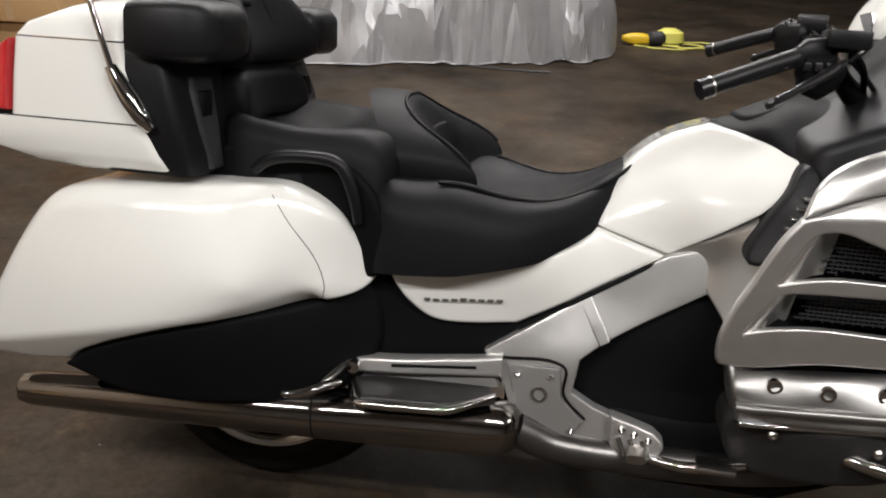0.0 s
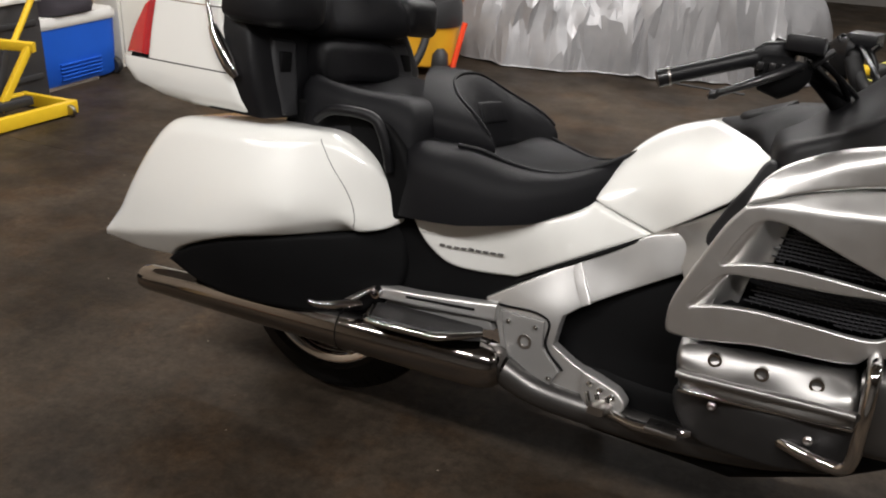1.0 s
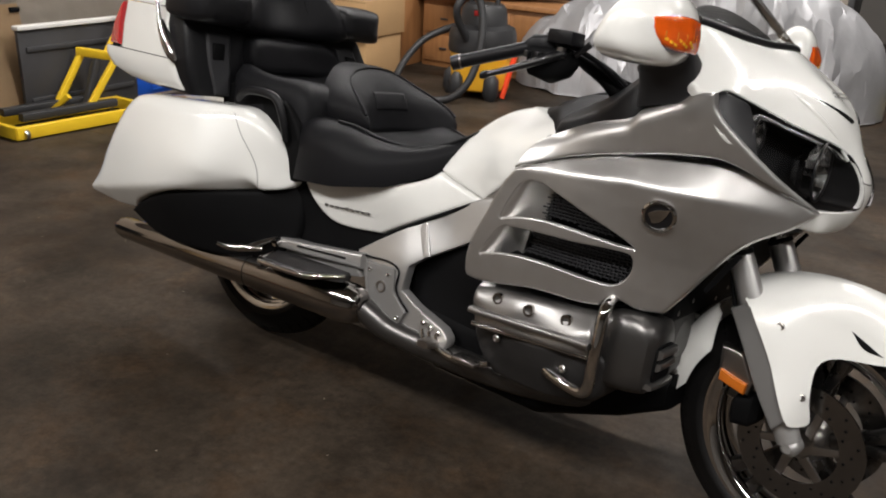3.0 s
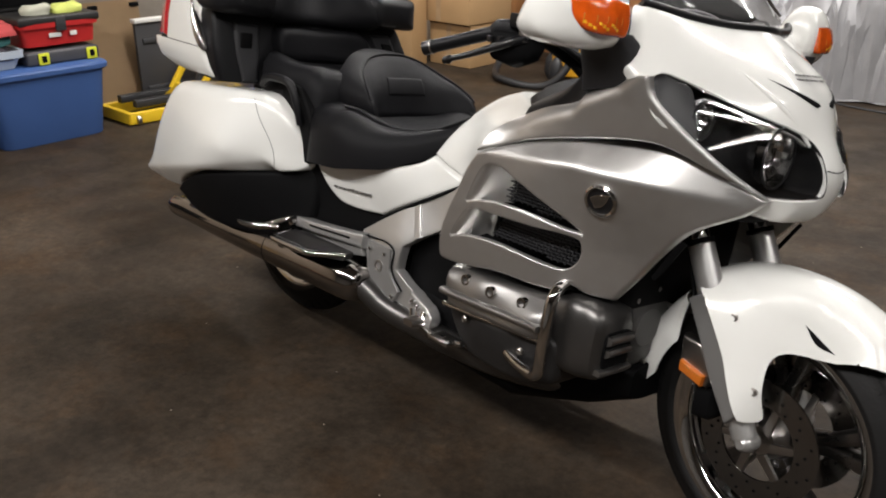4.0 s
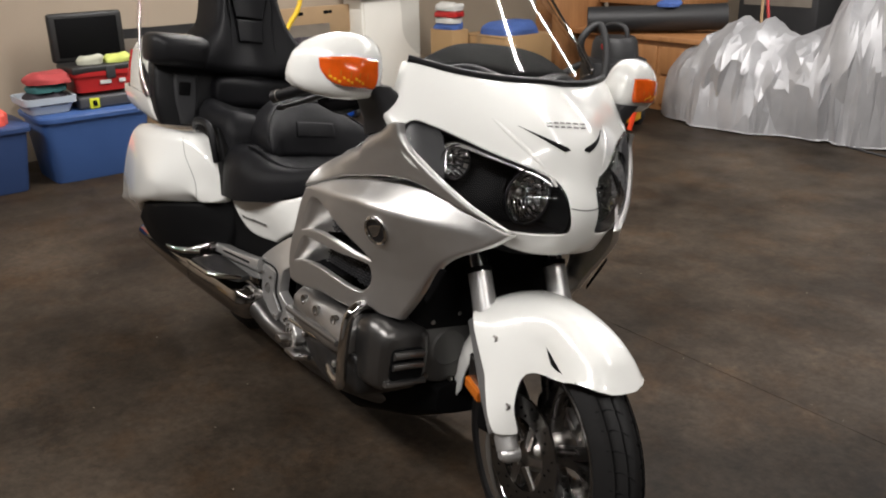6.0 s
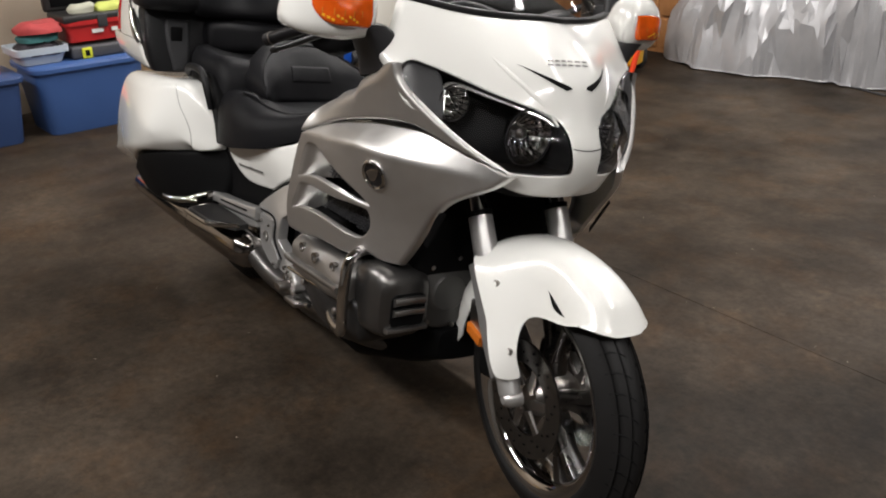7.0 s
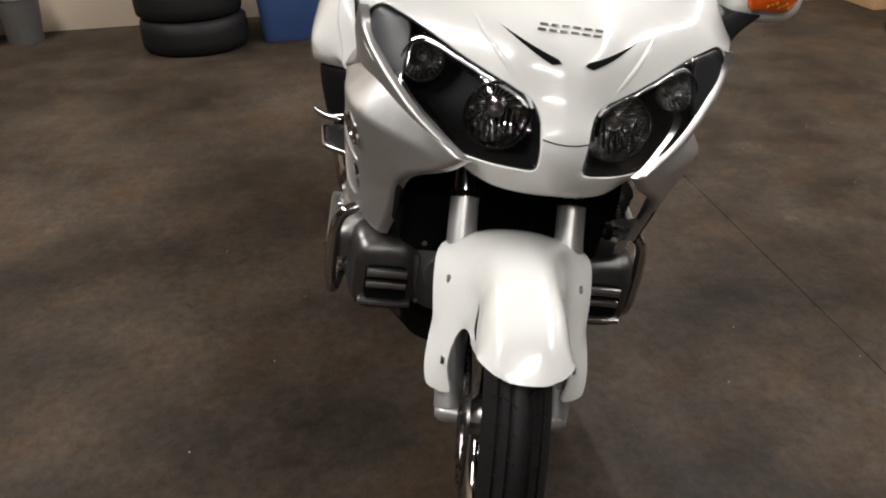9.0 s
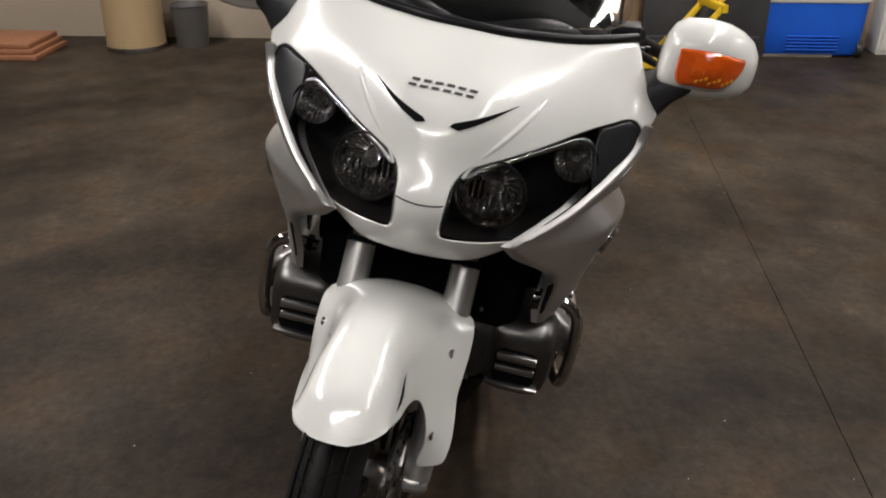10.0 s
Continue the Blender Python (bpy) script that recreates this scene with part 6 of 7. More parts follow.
# the rear half sits a touch to the right of the line through the steering head
for ob in bike.children_recursive:
    n = len(ob.data.vertices)
    co = np.empty(n * 3)
    ob.data.vertices.foreach_get("co", co)
    co = co.reshape(n, 3)
    co[:, 1] -= 0.042 * np.maximum(0, 1.3 - co[:, 0]) * (1 + np.clip(co[:, 1] / 0.25, -1, 1)) + 0.035 * np.clip((co[:, 2] - 0.88) / 0.12, 0, 1) * np.clip((0.3 - co[:, 0]) / 0.2, 0, 1) * (1 + np.clip(co[:, 1] / 0.25, -1, 1))
    co[:, 1] -= 0.014 * np.clip((co[:, 1] - 0.13) / 0.05, 0, 1) * np.clip((co[:, 0] - 1.1) / 0.1, 0, 1) * (co[:, 0] < 1.45) * (co[:, 2] < 0.6)
    ob.data.vertices.foreach_set("co", co.ravel())
    ob.data.update()

# ---- things round the motorcycle ----
BLUE = mat("blue_tub_plastic", (0.045, 0.10, 0.27), 0.45, vary=0.12, vscale=5, bump=0.1, bscale=80)
DKBLUE = mat("dark_blue_tub_plastic", (0.03, 0.06, 0.16), 0.45, vary=0.12, vscale=5, bump=0.1, bscale=80)
COOLBLUE = mat("bright_blue_plastic", (0.012, 0.10, 0.55), 0.4, vary=0.1, bump=0.08)
OFFWHITE = mat("offwhite_plastic", (0.62, 0.61, 0.58), 0.45, vary=0.06, bump=0.05)
YELLOW = mat("yellow_enamel", (0.72, 0.47, 0.02), 0.38, vary=0.12, vscale=14, bump=0.06)
VACYELLOW = mat("yellow_vacuum_plastic", (0.7, 0.36, 0.02), 0.4, vary=0.08, bump=0.05)
RED = mat("red_plastic", (0.45, 0.02, 0.02), 0.4, vary=0.1, bump=0.08)
ORANGE = mat("orange_red_plastic", (0.85, 0.07, 0.02), 0.45, vary=0.08)
LIME = mat("lime_cloth", (0.6, 0.66, 0.16), 0.8, vary=0.2, vscale=18, bump=0.4)
CLOTHRED = mat("red_cloth", (0.38, 0.05, 0.05), 0.85, vary=0.2, vscale=16, bump=0.5)
CLOTHTEAL = mat("teal_cloth", (0.03, 0.12, 0.12), 0.85, vary=0.2, vscale=16, bump=0.5)
CLOTHDARK = mat("dark_cloth", (0.03, 0.025, 0.032), 0.85, vary=0.3, vscale=16, bump=0.5)
CLOTHBLUE = mat("blue_cloth", (0.06, 0.12, 0.36), 0.85, vary=0.25, vscale=16, bump=0.5)
CARD = mat("cardboard", (0.42, 0.26, 0.12), 0.8, vary=0.12, vscale=5, bump=0.15, bscale=90)
FIBRE = mat("fibre_drum", (0.36, 0.25, 0.13), 0.75, vary=0.15, vscale=6, bump=0.15)
PLY = mat("tan_board", (0.36, 0.24, 0.13), 0.7, vary=0.15, vscale=7, bump=0.15)
GREYBOARD = mat("weathered_grey_board", (0.30, 0.26, 0.215), 0.75, vary=0.25, vscale=8, bump=0.35, bscale=40)
PANEL = mat("dark_cabinet_panel", (0.035, 0.034, 0.035), 0.5, vary=0.3, vscale=5, bump=0.15)
METALDARK = mat("dark_machine_metal", (0.05, 0.05, 0.052), 0.5, metal=0.4, vary=0.3, vscale=4)
PIPE = mat("black_drain_pipe", (0.02, 0.02, 0.021), 0.5, vary=0.2)
PALEYELLOW = mat("pale_yellow_plastic", (0.62, 0.58, 0.12), 0.5, vary=0.1)


def wood(name, base, dark):
    m = mat(name, base, 0.5, vary=0.1, vscale=6, bump=0.12, bscale=90)
    nt = m.node_tree
    co = [n for n in nt.nodes if n.bl_idname == "ShaderNodeTexCoord"][0]
    mp = nt.nodes.new("ShaderNodeMapping")
    mp.inputs["Scale"].default_value = (9, 9, 0.8)
    ns = nt.nodes.new("ShaderNodeTexNoise")
    ns.inputs["Scale"].default_value, ns.inputs["Detail"].default_value = 3, 8
    rp = nt.nodes.new("ShaderNodeMix")
    rp.data_type = "RGBA"
    rp.inputs["A"].default_value, rp.inputs["B"].default_value = (*dark, 1), (*base, 1)
    nt.links.new(co.outputs["Object"], mp.inputs["Vector"])
    nt.links.new(mp.outputs["Vector"], ns.inputs["Vector"])
    nt.links.new(ns.outputs["Fac"], rp.inputs["Factor"])
    nt.links.new(rp.outputs["Result"], nt.nodes["Principled BSDF"].inputs["Base Color"])
    return m


WOOD = wood("stained_pine", (0.42, 0.2, 0.075), (0.2, 0.085, 0.03))
REDWOOD = wood("reddish_plank", (0.34, 0.15, 0.07), (0.18, 0.07, 0.035))


def cloth_tarp():
    m = bpy.data.materials.new("silver_cover_fabric")
    m.use_nodes = True
    nt = m.node_tree
    b = nt.nodes["Principled BSDF"]
    co = nt.nodes.new("ShaderNodeTexCoord")
    n1 = nt.nodes.new("ShaderNodeTexNoise")
    n1.inputs["Scale"].default_value, n1.inputs["Detail"].default_value = 9, 8
    nt.links.new(co.outputs["Object"], n1.inputs["Vector"])
    cr = nt.nodes.new("ShaderNodeMix")
    cr.data_type = "RGBA"
    cr.inputs["A"].default_value, cr.inputs["B"].default_value = (0.33, 0.33, 0.34, 1), (0.46, 0.455, 0.463, 1)
    nt.links.new(n1.outputs["Fac"], cr.inputs["Factor"])
    nt.links.new(cr.outputs["Result"], b.inputs["Base Color"])
    b.inputs["Metallic"].default_value, b.inputs["Roughness"].default_value = 0.35, 0.45
    wob = nt.nodes.new("ShaderNodeTexNoise")
    wob.inputs["Scale"].default_value, wob.inputs["Detail"].default_value = 3, 2
    nt.links.new(co.outputs["Object"], wob.inputs["Vector"])
    add = nt.nodes.new("ShaderNodeVectorMath")
    add.operation = "MULTIPLY_ADD"
    add.inputs[1].default_value = (0.4, 0.4, 0.4)
    nt.links.new(wob.outputs["Color"], add.inputs[0])
    nt.links.new(co.outputs["Object"], add.inputs[2])
    drop = nt.nodes.new("ShaderNodeMapping")
    drop.inputs["Scale"].default_value, drop.inputs["Rotation"].default_value = (1.0, 1.0, 0.24), (0.22, 0.12, 0.0)
    nt.links.new(add.outputs[0], drop.inputs["Vector"])
    last = None
    for sc, dist in ((9.0, 0.004), (22.0, 0.002)):
        vo = nt.nodes.new("ShaderNodeTexVoronoi")
        vo.feature = "DISTANCE_TO_EDGE"
        vo.inputs["Scale"].default_value = sc
        nt.links.new(drop.outputs[0], vo.inputs["Vector"])
        bp = nt.nodes.new("ShaderNodeBump")
        bp.inputs["Strength"].default_value, bp.inputs["Distance"].default_value = 0.55, dist
        nt.links.new(vo.outputs["Distance"], bp.inputs["Height"])
        if last:
            nt.links.new(last.outputs["Normal"], bp.inputs["Normal"])
        last = bp
    nt.links.new(last.outputs["Normal"], b.inputs["Normal"])
    return m


TARP = cloth_tarp()


def creases(seed, count, long, wide):
    """Height of cloth stretched in flat facets between scattered points of a plane 3 by 2."""
    rng = random.Random(seed)
    pts = [(rng.uniform(-0.2, 3.2), rng.uniform(-1.2, 1.2)) for _ in range(count)] + [(-1, -2), (4, -2), (4, 2), (-1, 2)]
    hts = np.array([rng.uniform(-1, 1) for _ in range(count)] + [0] * 4)
    warped = [Vector((u / wide, v / long)) for u, v in pts]
    vv, _, ff, orig, *_ = geometry.delaunay_2d_cdt(warped, [], [], 0, 1e-6)
    p = np.array([(w.x, w.y) for w in vv])
    h = np.array([hts[o[0]] for o in orig])
    tri = np.array([list(t) for t in ff])
    a, b, c = p[tri[:, 0]], p[tri[:, 1]], p[tri[:, 2]]
    det = (b[:, 1] - c[:, 1]) * (a[:, 0] - c[:, 0]) + (c[:, 0] - b[:, 0]) * (a[:, 1] - c[:, 1])

    def f(u, v):
        x, y = u / wide, v / long
        l1 = ((b[:, 1] - c[:, 1]) * (x - c[:, 0]) + (c[:, 0] - b[:, 0]) * (y - c[:, 1])) / det
        l2 = ((c[:, 1] - a[:, 1]) * (x - c[:, 0]) + (a[:, 0] - c[:, 0]) * (y - c[:, 1])) / det
        i = int(np.argmax(np.minimum(np.minimum(l1, l2), 1 - l1 - l2)))
        return l1[i] * h[tri[i, 0]] + l2[i] * h[tri[i, 1]] + (1 - l1[i] - l2[i]) * h[tri[i, 2]]

    return f


def covered_vehicle():
    """A stiff fabric cover over a long low vehicle, creased in flat facets and falling to a loose hem."""
    A, B = np.array((-1.82, 6.30)), np.array((0.92, 6.95))
    axis = (B - A) / np.linalg.norm(B - A)
    nrm = np.array((axis[1], -axis[0]))
    big, mid = creases(5, 85, 3.2, 1.0), creases(9, 380, 2.4, 1.0)
    rng = random.Random(21)
    pts = [(0.004 + 0.992 * (i + 0.5 + 0.45 * rng.uniform(-1, 1)) / 74, (j + 0.5 + 0.45 * rng.uniform(-1, 1)) / 30) for i in range(74) for j in range(30)]
    pts += [(i / 90, e) for i in range(91) for e in (0.0, 1.0)] + [(e, j / 30) for j in range(1, 30) for e in (0.0, 1.0)]
    vv, _, ff, *_ = geometry.delaunay_2d_cdt([Vector((4.2 * u, 1.0 * v)) for u, v in pts], [], [], 0, 1e-6)
    bm = bmesh.new()
    vs, hem_a, hem_b = [], [], []
    for w in vv:
        s, t = min(1.0, max(0.0, w.x / 4.2)), min(1.0, max(0.0, w.y))
        end = max(0.0, 1 - abs(2 * s - 1) ** 4) ** 0.5
        h = float(np.interp(s, [0, 0.015, 0.06, 0.12, 0.2, 0.28, 0.36, 0.44, 0.5, 0.58, 0.68, 0.755, 0.8, 0.87, 0.957, 0.985, 1], [0.02, 0.38, 0.54, 0.65, 0.73, 0.73, 0.68, 0.74, 1.12, 1.18, 1.05, 0.93, 0.88, 0.8, 0.54, 0.38, 0.05]))
        wdt = 0.04 + (0.46 + 0.1 * min(1.0, s / 0.5)) * end
        a = math.pi * t
        ca, sa = math.cos(a), max(0.0, math.sin(a))
        out, up = math.copysign(abs(ca) ** 0.75, ca), sa ** 0.7
        u, v = 3 * s + 0.3 * (1 - up) * (0.4 - s), 1 - 2 * t
        k1, k2, k3 = big(u, v), mid(u, v), rng.uniform(-1, 1)
        fold = (0.09 * k1 * (0.6 + 0.4 * (1 - up)) + 0.052 * k2 + 0.005 * k3) * min(1.0, 12 * min(s, 1 - s))
        side = wdt * out + fold * ca
        z = h * up + 0.8 * fold * sa
        p = A + (B - A) * s + nrm * side + axis * 0.5 * fold * (0.5 - s)
        low = 0.012 + max(0.0, 0.02 * noise.noise(Vector((s * 13, 4.0, 1.0))))
        vs.append(bm.verts.new((p[0], p[1], max(low if sa < 0.2 else 0.0, z))))
        if t in (0.0, 1.0):
            (hem_a if t == 0 else hem_b).append((s, vs[-1].co.copy()))
    for t in ff:
        bm.faces.new([vs[i] for i in t])
    bmesh.ops.recalc_face_normals(bm, faces=bm.faces)
    return bm, [[c for _, c in sorted(h, key=lambda e: e[0])] for h in (hem_a, hem_b)]


drape, hems = covered_vehicle()
cover = thing("covered_vehicle", "parked vehicle under a wrinkled silver fabric cover", "vehicle cover")
part("cover", drape, TARP, cover, "wrinkled silver fabric cover", 18)
for row in hems:
    part("hem", tube([(p.x, p.y, max(0.006, p.z)) for p in row[3:-3:2]], 0.006, 6), TARP, cover)


def taper_box(x0, x1, y0, y1, z0, z1, inset, bev=0.015, wall=0.008):
    """An open tub: sloping sides, a rolled rim and a real inside."""
    rings = []
    for z, d in ((z0, inset), (z0 + 0.01, inset * 0.9), (z1 - 0.04, 0.004), (z1 - 0.038, -0.012), (z1, -0.014), (z1, 0.004), (z1 - 0.03, 0.012), (z0 + 0.02, inset + 0.01)):
        rings.append(oval(((x0 + x1) / 2, (y0 + y1) / 2, z), (1, 0, 0), (0, 1, 0), (x1 - x0) / 2 - d, (y1 - y0) / 2 - d, 9, 48))
    return loft(rings)


def storage_tub(x0, x1, y0, y1, h, material, label):
    t = thing("storage_tub", label, "storage tub", "blue storage tubs")
    part("bin", taper_box(x0, x1, y0, y1, 0, h, 0.045), material, t)
    part("rim", loft([oval(((x0 + x1) / 2, (y0 + y1) / 2, z), (1, 0, 0), (0, 1, 0), (x1 - x0) / 2 + d, (y1 - y0) / 2 + d, 9, 48) for z, d in ((h - 0.035, 0.002), (h - 0.033, 0.018), (h - 0.008, 0.02), (h, 0.012), (h + 0.002, 0.002))]), material, t)
    return t


storage_tub(-3.42, -2.96, 1.16, 1.66, 0.40, DKBLUE, "dark blue plastic storage tub standing on the floor")
storage_tub(-3.46, -2.97, 1.74, 2.41, 0.42, BLUE, "blue plastic storage tub heaped with bags and boxes")
mesh_thing("tub_lid", box(-3.45, -2.985, 1.755, 2.395, 0.40, 0.424, 0.006), BLUE, "blue plastic lid lying on the storage tub", "lid")
mesh_thing("tub_lid", box(-3.41, -2.975, 1.175, 1.645, 0.38, 0.404, 0.006), DKBLUE, "dark blue plastic lid lying on the storage tub", "lid")


def rumpled(cx, cy, z, hx, hy, h, seed, e=3.0):
    rings = []
    for k in range(9):
        t = k / 8
        g = 1 - 0.75 * max(0, t - 0.45) ** 1.4
        row = []
        for p in oval((cx, cy, z + h * t), (1, 0, 0), (0, 1, 0), hx * g, hy * g, e, 28):
            d = noise.noise(Vector((p[0] * 14 + seed, p[1] * 14, p[2] * 16)))
            row.append((p[0] + 0.02 * d, p[1] + 0.02 * d, p[2] + (0.02 * d if 0 < k else 0)))
        rings.append(row)
    return loft(rings)


# on the near tub: a basket of folded clothes
PALEBLUE = mat("pale_blue_plastic", (0.42, 0.47, 0.52), 0.45, vary=0.08, bump=0.05)
basket = thing("laundry_basket", "pale blue plastic basket full of folded clothes on a tub", "basket")
part("tray", taper_box(-3.36, -3.06, 1.69, 1.98, 0.426, 0.525, 0.03), PALEBLUE, basket)
for k, (mt, hh) in enumerate(((CLOTHDARK, 0.075), (CLOTHTEAL, 0.05), (CLOTHRED, 0.06))):
    z = 0.478 + sum((0.075, 0.05, 0.06)[:k])
    mesh_thing("folded_clothes", rumpled(-3.19 + 0.005 * k, 1.84 + 0.012 * k, z, (0.128, 0.105, 0.115)[k], (0.132, 0.115, 0.13)[k], hh, 3.0 * k), mt, ("dark folded clothes in the basket", "teal folded cloth on the pile", "red folded cloth on top of the pile")[k], "clothes", "folded clothes")
mesh_thing("plastic_bag", rumpled(-3.15, 1.42, 0.405, 0.15, 0.16, 0.10, 11.0), mat("coral_plastic", (0.75, 0.10, 0.07), 0.45, vary=0.35, vscale=30), "red plastic bag of small things on a tub", "bag")
mesh_thing("paper_sack", rumpled(-3.3, 1.30, 0.405, 0.10, 0.12, 0.30, 15.0), FIBRE, "tan paper sack leaning against the wall", "sack")
mesh_thing("lime_cloth", rumpled(-3.02, 1.26, 0.405, 0.05, 0.06, 0.04, 17.0), LIME, "crumpled lime cloth on the tub", "cloth")
# a grey case with a red toolbox on it, lid up
case = thing("tool_case", "dark grey plastic tool case with yellow latches", "tool case")
part("shell", box(-3.38, -3.06, 2.0, 2.42, 0.426, 0.50, 0.014, 3), mat("dark_grey_plastic", (0.05, 0.05, 0.055), 0.5), case)
for y in (2.09, 2.37):
    lt = part("latch", box(-3.062, -3.05, y - 0.03, y + 0.03, 0.428, 0.492, 0.004), mat("yellow_latch", (0.6, 0.62, 0.03), 0.45), case, "yellow latch")
    part("latch_window", box(-3.051, -3.047, y - 0.014, y + 0.014, 0.442, 0.478, 0.002), MATTE, lt)
tbx = thing("toolbox", "red toolbox with its black lid open, on a grey case", "toolbox")
part("body", taper_box(-3.36, -3.08, 2.0, 2.44, 0.522, 0.66, 0.015), RED, tbx)
part("rim", box(-3.372, -3.066, 1.985, 2.455, 0.64, 0.685, 0.012, 3), mat("charcoal_plastic", (0.014, 0.0135, 0.013), 0.5), tbx)
lid = part("lid", box(-3.43, -3.37, 1.98, 2.45, 0.68, 0.985, 0.02, 3), MATS["charcoal_plastic"], tbx, "open black lid")
part("lid_hollow", box(-3.374, -3.364, 2.02, 2.41, 0.71, 0.955, 0.004), MATTE, lid)
part("clasp", box(-3.078, -3.06, 2.19, 2.25, 0.6, 0.68, 0.006), METALDARK, tbx)
for y0, y1 in ((2.15, 2.22), (2.27, 2.31)):
    part("label_bar", box(-3.081, -3.0755, y0, y1, 0.568, 0.592, 0.001), OFFWHITE, tbx, "pale label")
mesh_thing("work_glove", rumpled(-3.2, 2.14, 0.685, 0.06, 0.07, 0.05, 21.0), mat("pale_cloth", (0.5, 0.5, 0.4), 0.85), "pale crumpled work glove in the toolbox", "glove")
mesh_thing("work_glove", rumpled(-3.18, 2.31, 0.685, 0.06, 0.08, 0.05, 25.0), LIME, "lime crumpled work glove in the toolbox", "glove")

# ---- leaning boards along the wall ----
def leaning(name, y0, y1, h, foot, top, thick, material, label, lean_y=0.0, z0=0.0):
    bm = bmesh.new()
    n, m = 8, 6
    front = [[bm.verts.new((foot + (top - foot) * i / n, y0 + (y1 - y0) * j / m + lean_y * i / n, z0 + h * i / n)) for j in range(m + 1)] for i in range(n + 1)]
    for i in range(n):
        for j in range(m):
            bm.faces.new((front[i][j], front[i][j + 1], front[i + 1][j + 1], front[i + 1][j]))
    bmesh.ops.solidify(bm, geom=bm.faces[:], thickness=thick)
    bmesh.ops.recalc_face_normals(bm, faces=bm.faces)
    return mesh_thing(name, bm, material, label, "board")


leaning("dark_board", 2.2, 3.38, 0.83, -3.58, -3.66, 0.02, PANEL, "long dark board leaning on the wall", 0.02)
leaning("grey_board", 2.2, 3.34, 0.77, -3.5, -3.60, 0.03, GREYBOARD, "long weathered grey board leaning on a dark board", 0.04)
leaning("grey_board", 2.9, 4.1, 0.76, -3.38, -3.52, 0.03, GREYBOARD, "weathered grey board leaning on the wall", 0.05)
leaning("tan_board", 2.45, 2.92, 0.68, -3.34, -3.46, 0.025, PLY, "tan chipboard panel leaning on other boards")
for y in (2.58, 2.86):
    mesh_thing("board_clip", box(-3.463, -3.438, y, y + 0.06, 0.635, 0.66, 0.003), MATTE, "small black clip on the chipboard edge", "clip")
dark = thing("cabinet_door", "dark cabinet door panel with a white edge, leaning", "door panel")
part("panel", box(-3.34, -3.31, 2.80, 3.62, 0.0, 0.55, 0.006), PANEL, dark)
part("edge_strip", box(-3.345, -3.285, 2.79, 3.63, 0.55, 0.575, 0.005), OFFWHITE, dark, "white edge strip")
part("rib", box(-3.312, -3.295, 2.84, 3.58, 0.42, 0.45, 0.004), METALDARK, dark)
part("rib", box(-3.312, -3.295, 2.84, 3.58, 0.12, 0.15, 0.004), METALDARK, dark)
pallet = thing("wooden_crate", "pale wooden crate board with dark slots against the wall", "crate board")
part("board", box(-3.66, -3.63, 3.44, 4.5, 0.66, 0.88, 0.005), PLY, pallet)
part("upright", box(-3.69, -3.66, 3.48, 3.58, 0, 0.86, 0.005), PLY, pallet)
part("upright", box(-3.69, -3.66, 4.36, 4.46, 0, 0.86, 0.005), PLY, pallet)
for y in (3.62, 3.9, 4.17):
    part("slot", box(-3.632, -3.626, y, y + 0.08, 0.82, 0.845, 0.002), MATTE, pallet, "dark slot")
# a dark bundle behind the jack
mesh_thing("black_bag", rumpled(-3.46, 3.92, 0.435, 0.13, 0.2, 0.24, 31.0), CLOTHDARK, "black bag slumped on the cooler", "bag")

# ---- yellow lift jack ----
def beam(a, b, w, h, material, parent, name="beam", label=""):
    a, b = np.array(a, float), np.array(b, float)
    d = (b - a) / np.linalg.norm(b - a)
    u = np.cross((0, 0, 1), d)
    u /= np.linalg.norm(u) + 1e-9
    v = np.cross(d, u)
    bm = loft([oval(a, u, v, w / 2, h / 2, 12, 16), oval(b, u, v, w / 2, h / 2, 12, 16)])
    return part(name, bm, material, parent, label)


jack = thing("lift_jack", "yellow motorcycle lift jack with a raised handle", "jack")
for dx in (-0.17, 0.17):
    a, b = (-3.18 + dx, 2.52, 0.045), (-3.10 + dx, 3.42, 0.045)
    beam(a, b, 0.035, 0.07, YELLOW, jack, "rail", "yellow side rail")
beam((-3.36, 2.53, 0.045), (-3.0, 2.53, 0.045), 0.035, 0.07, YELLOW, jack, "cross_rail")
beam((-3.27, 3.40, 0.045), (-2.92, 3.40, 0.045), 0.035, 0.07, YELLOW, jack, "cross_rail")
for dx in (-0.09, 0.09):
    beam((-3.16 + dx, 2.6, 0.115), (-3.11 + dx, 3.2, 0.115), 0.055, 0.045, PIPE, jack, "lift_pad", "black padded lift arm")
    beam((-3.14 + dx, 2.98 + 0.5 * dx, 0.09), (-3.13 + dx * 1.3, 3.2 + 0.4 * dx, 0.385), 0.035, 0.035, YELLOW, jack, "mast", "yellow mast")
beam((-3.26, 3.15, 0.4), (-2.99, 3.25, 0.385), 0.04, 0.05, YELLOW, jack, "mast_top")
beam((-3.12, 3.08, 0.11), (-3.115, 3.17, 0.36), 0.045, 0.045, METALDARK, jack, "cylinder", "dark hydraulic cylinder")
beam((-3.2, 2.9, 0.09), (-3.1, 2.94, 0.18), 0.03, 0.03, YELLOW, jack, "link")
part("handle", tube([(-3.12, 3.23, 0.38), (-3.12, 3.40, 0.60), (-3.12, 3.568, 0.837), (-3.12, 3.62, 0.9), (-3.12, 3.66, 0.99), (-3.12, 3.67, 1.15)], 0.017, 10), YELLOW, jack, "yellow tubular handle")
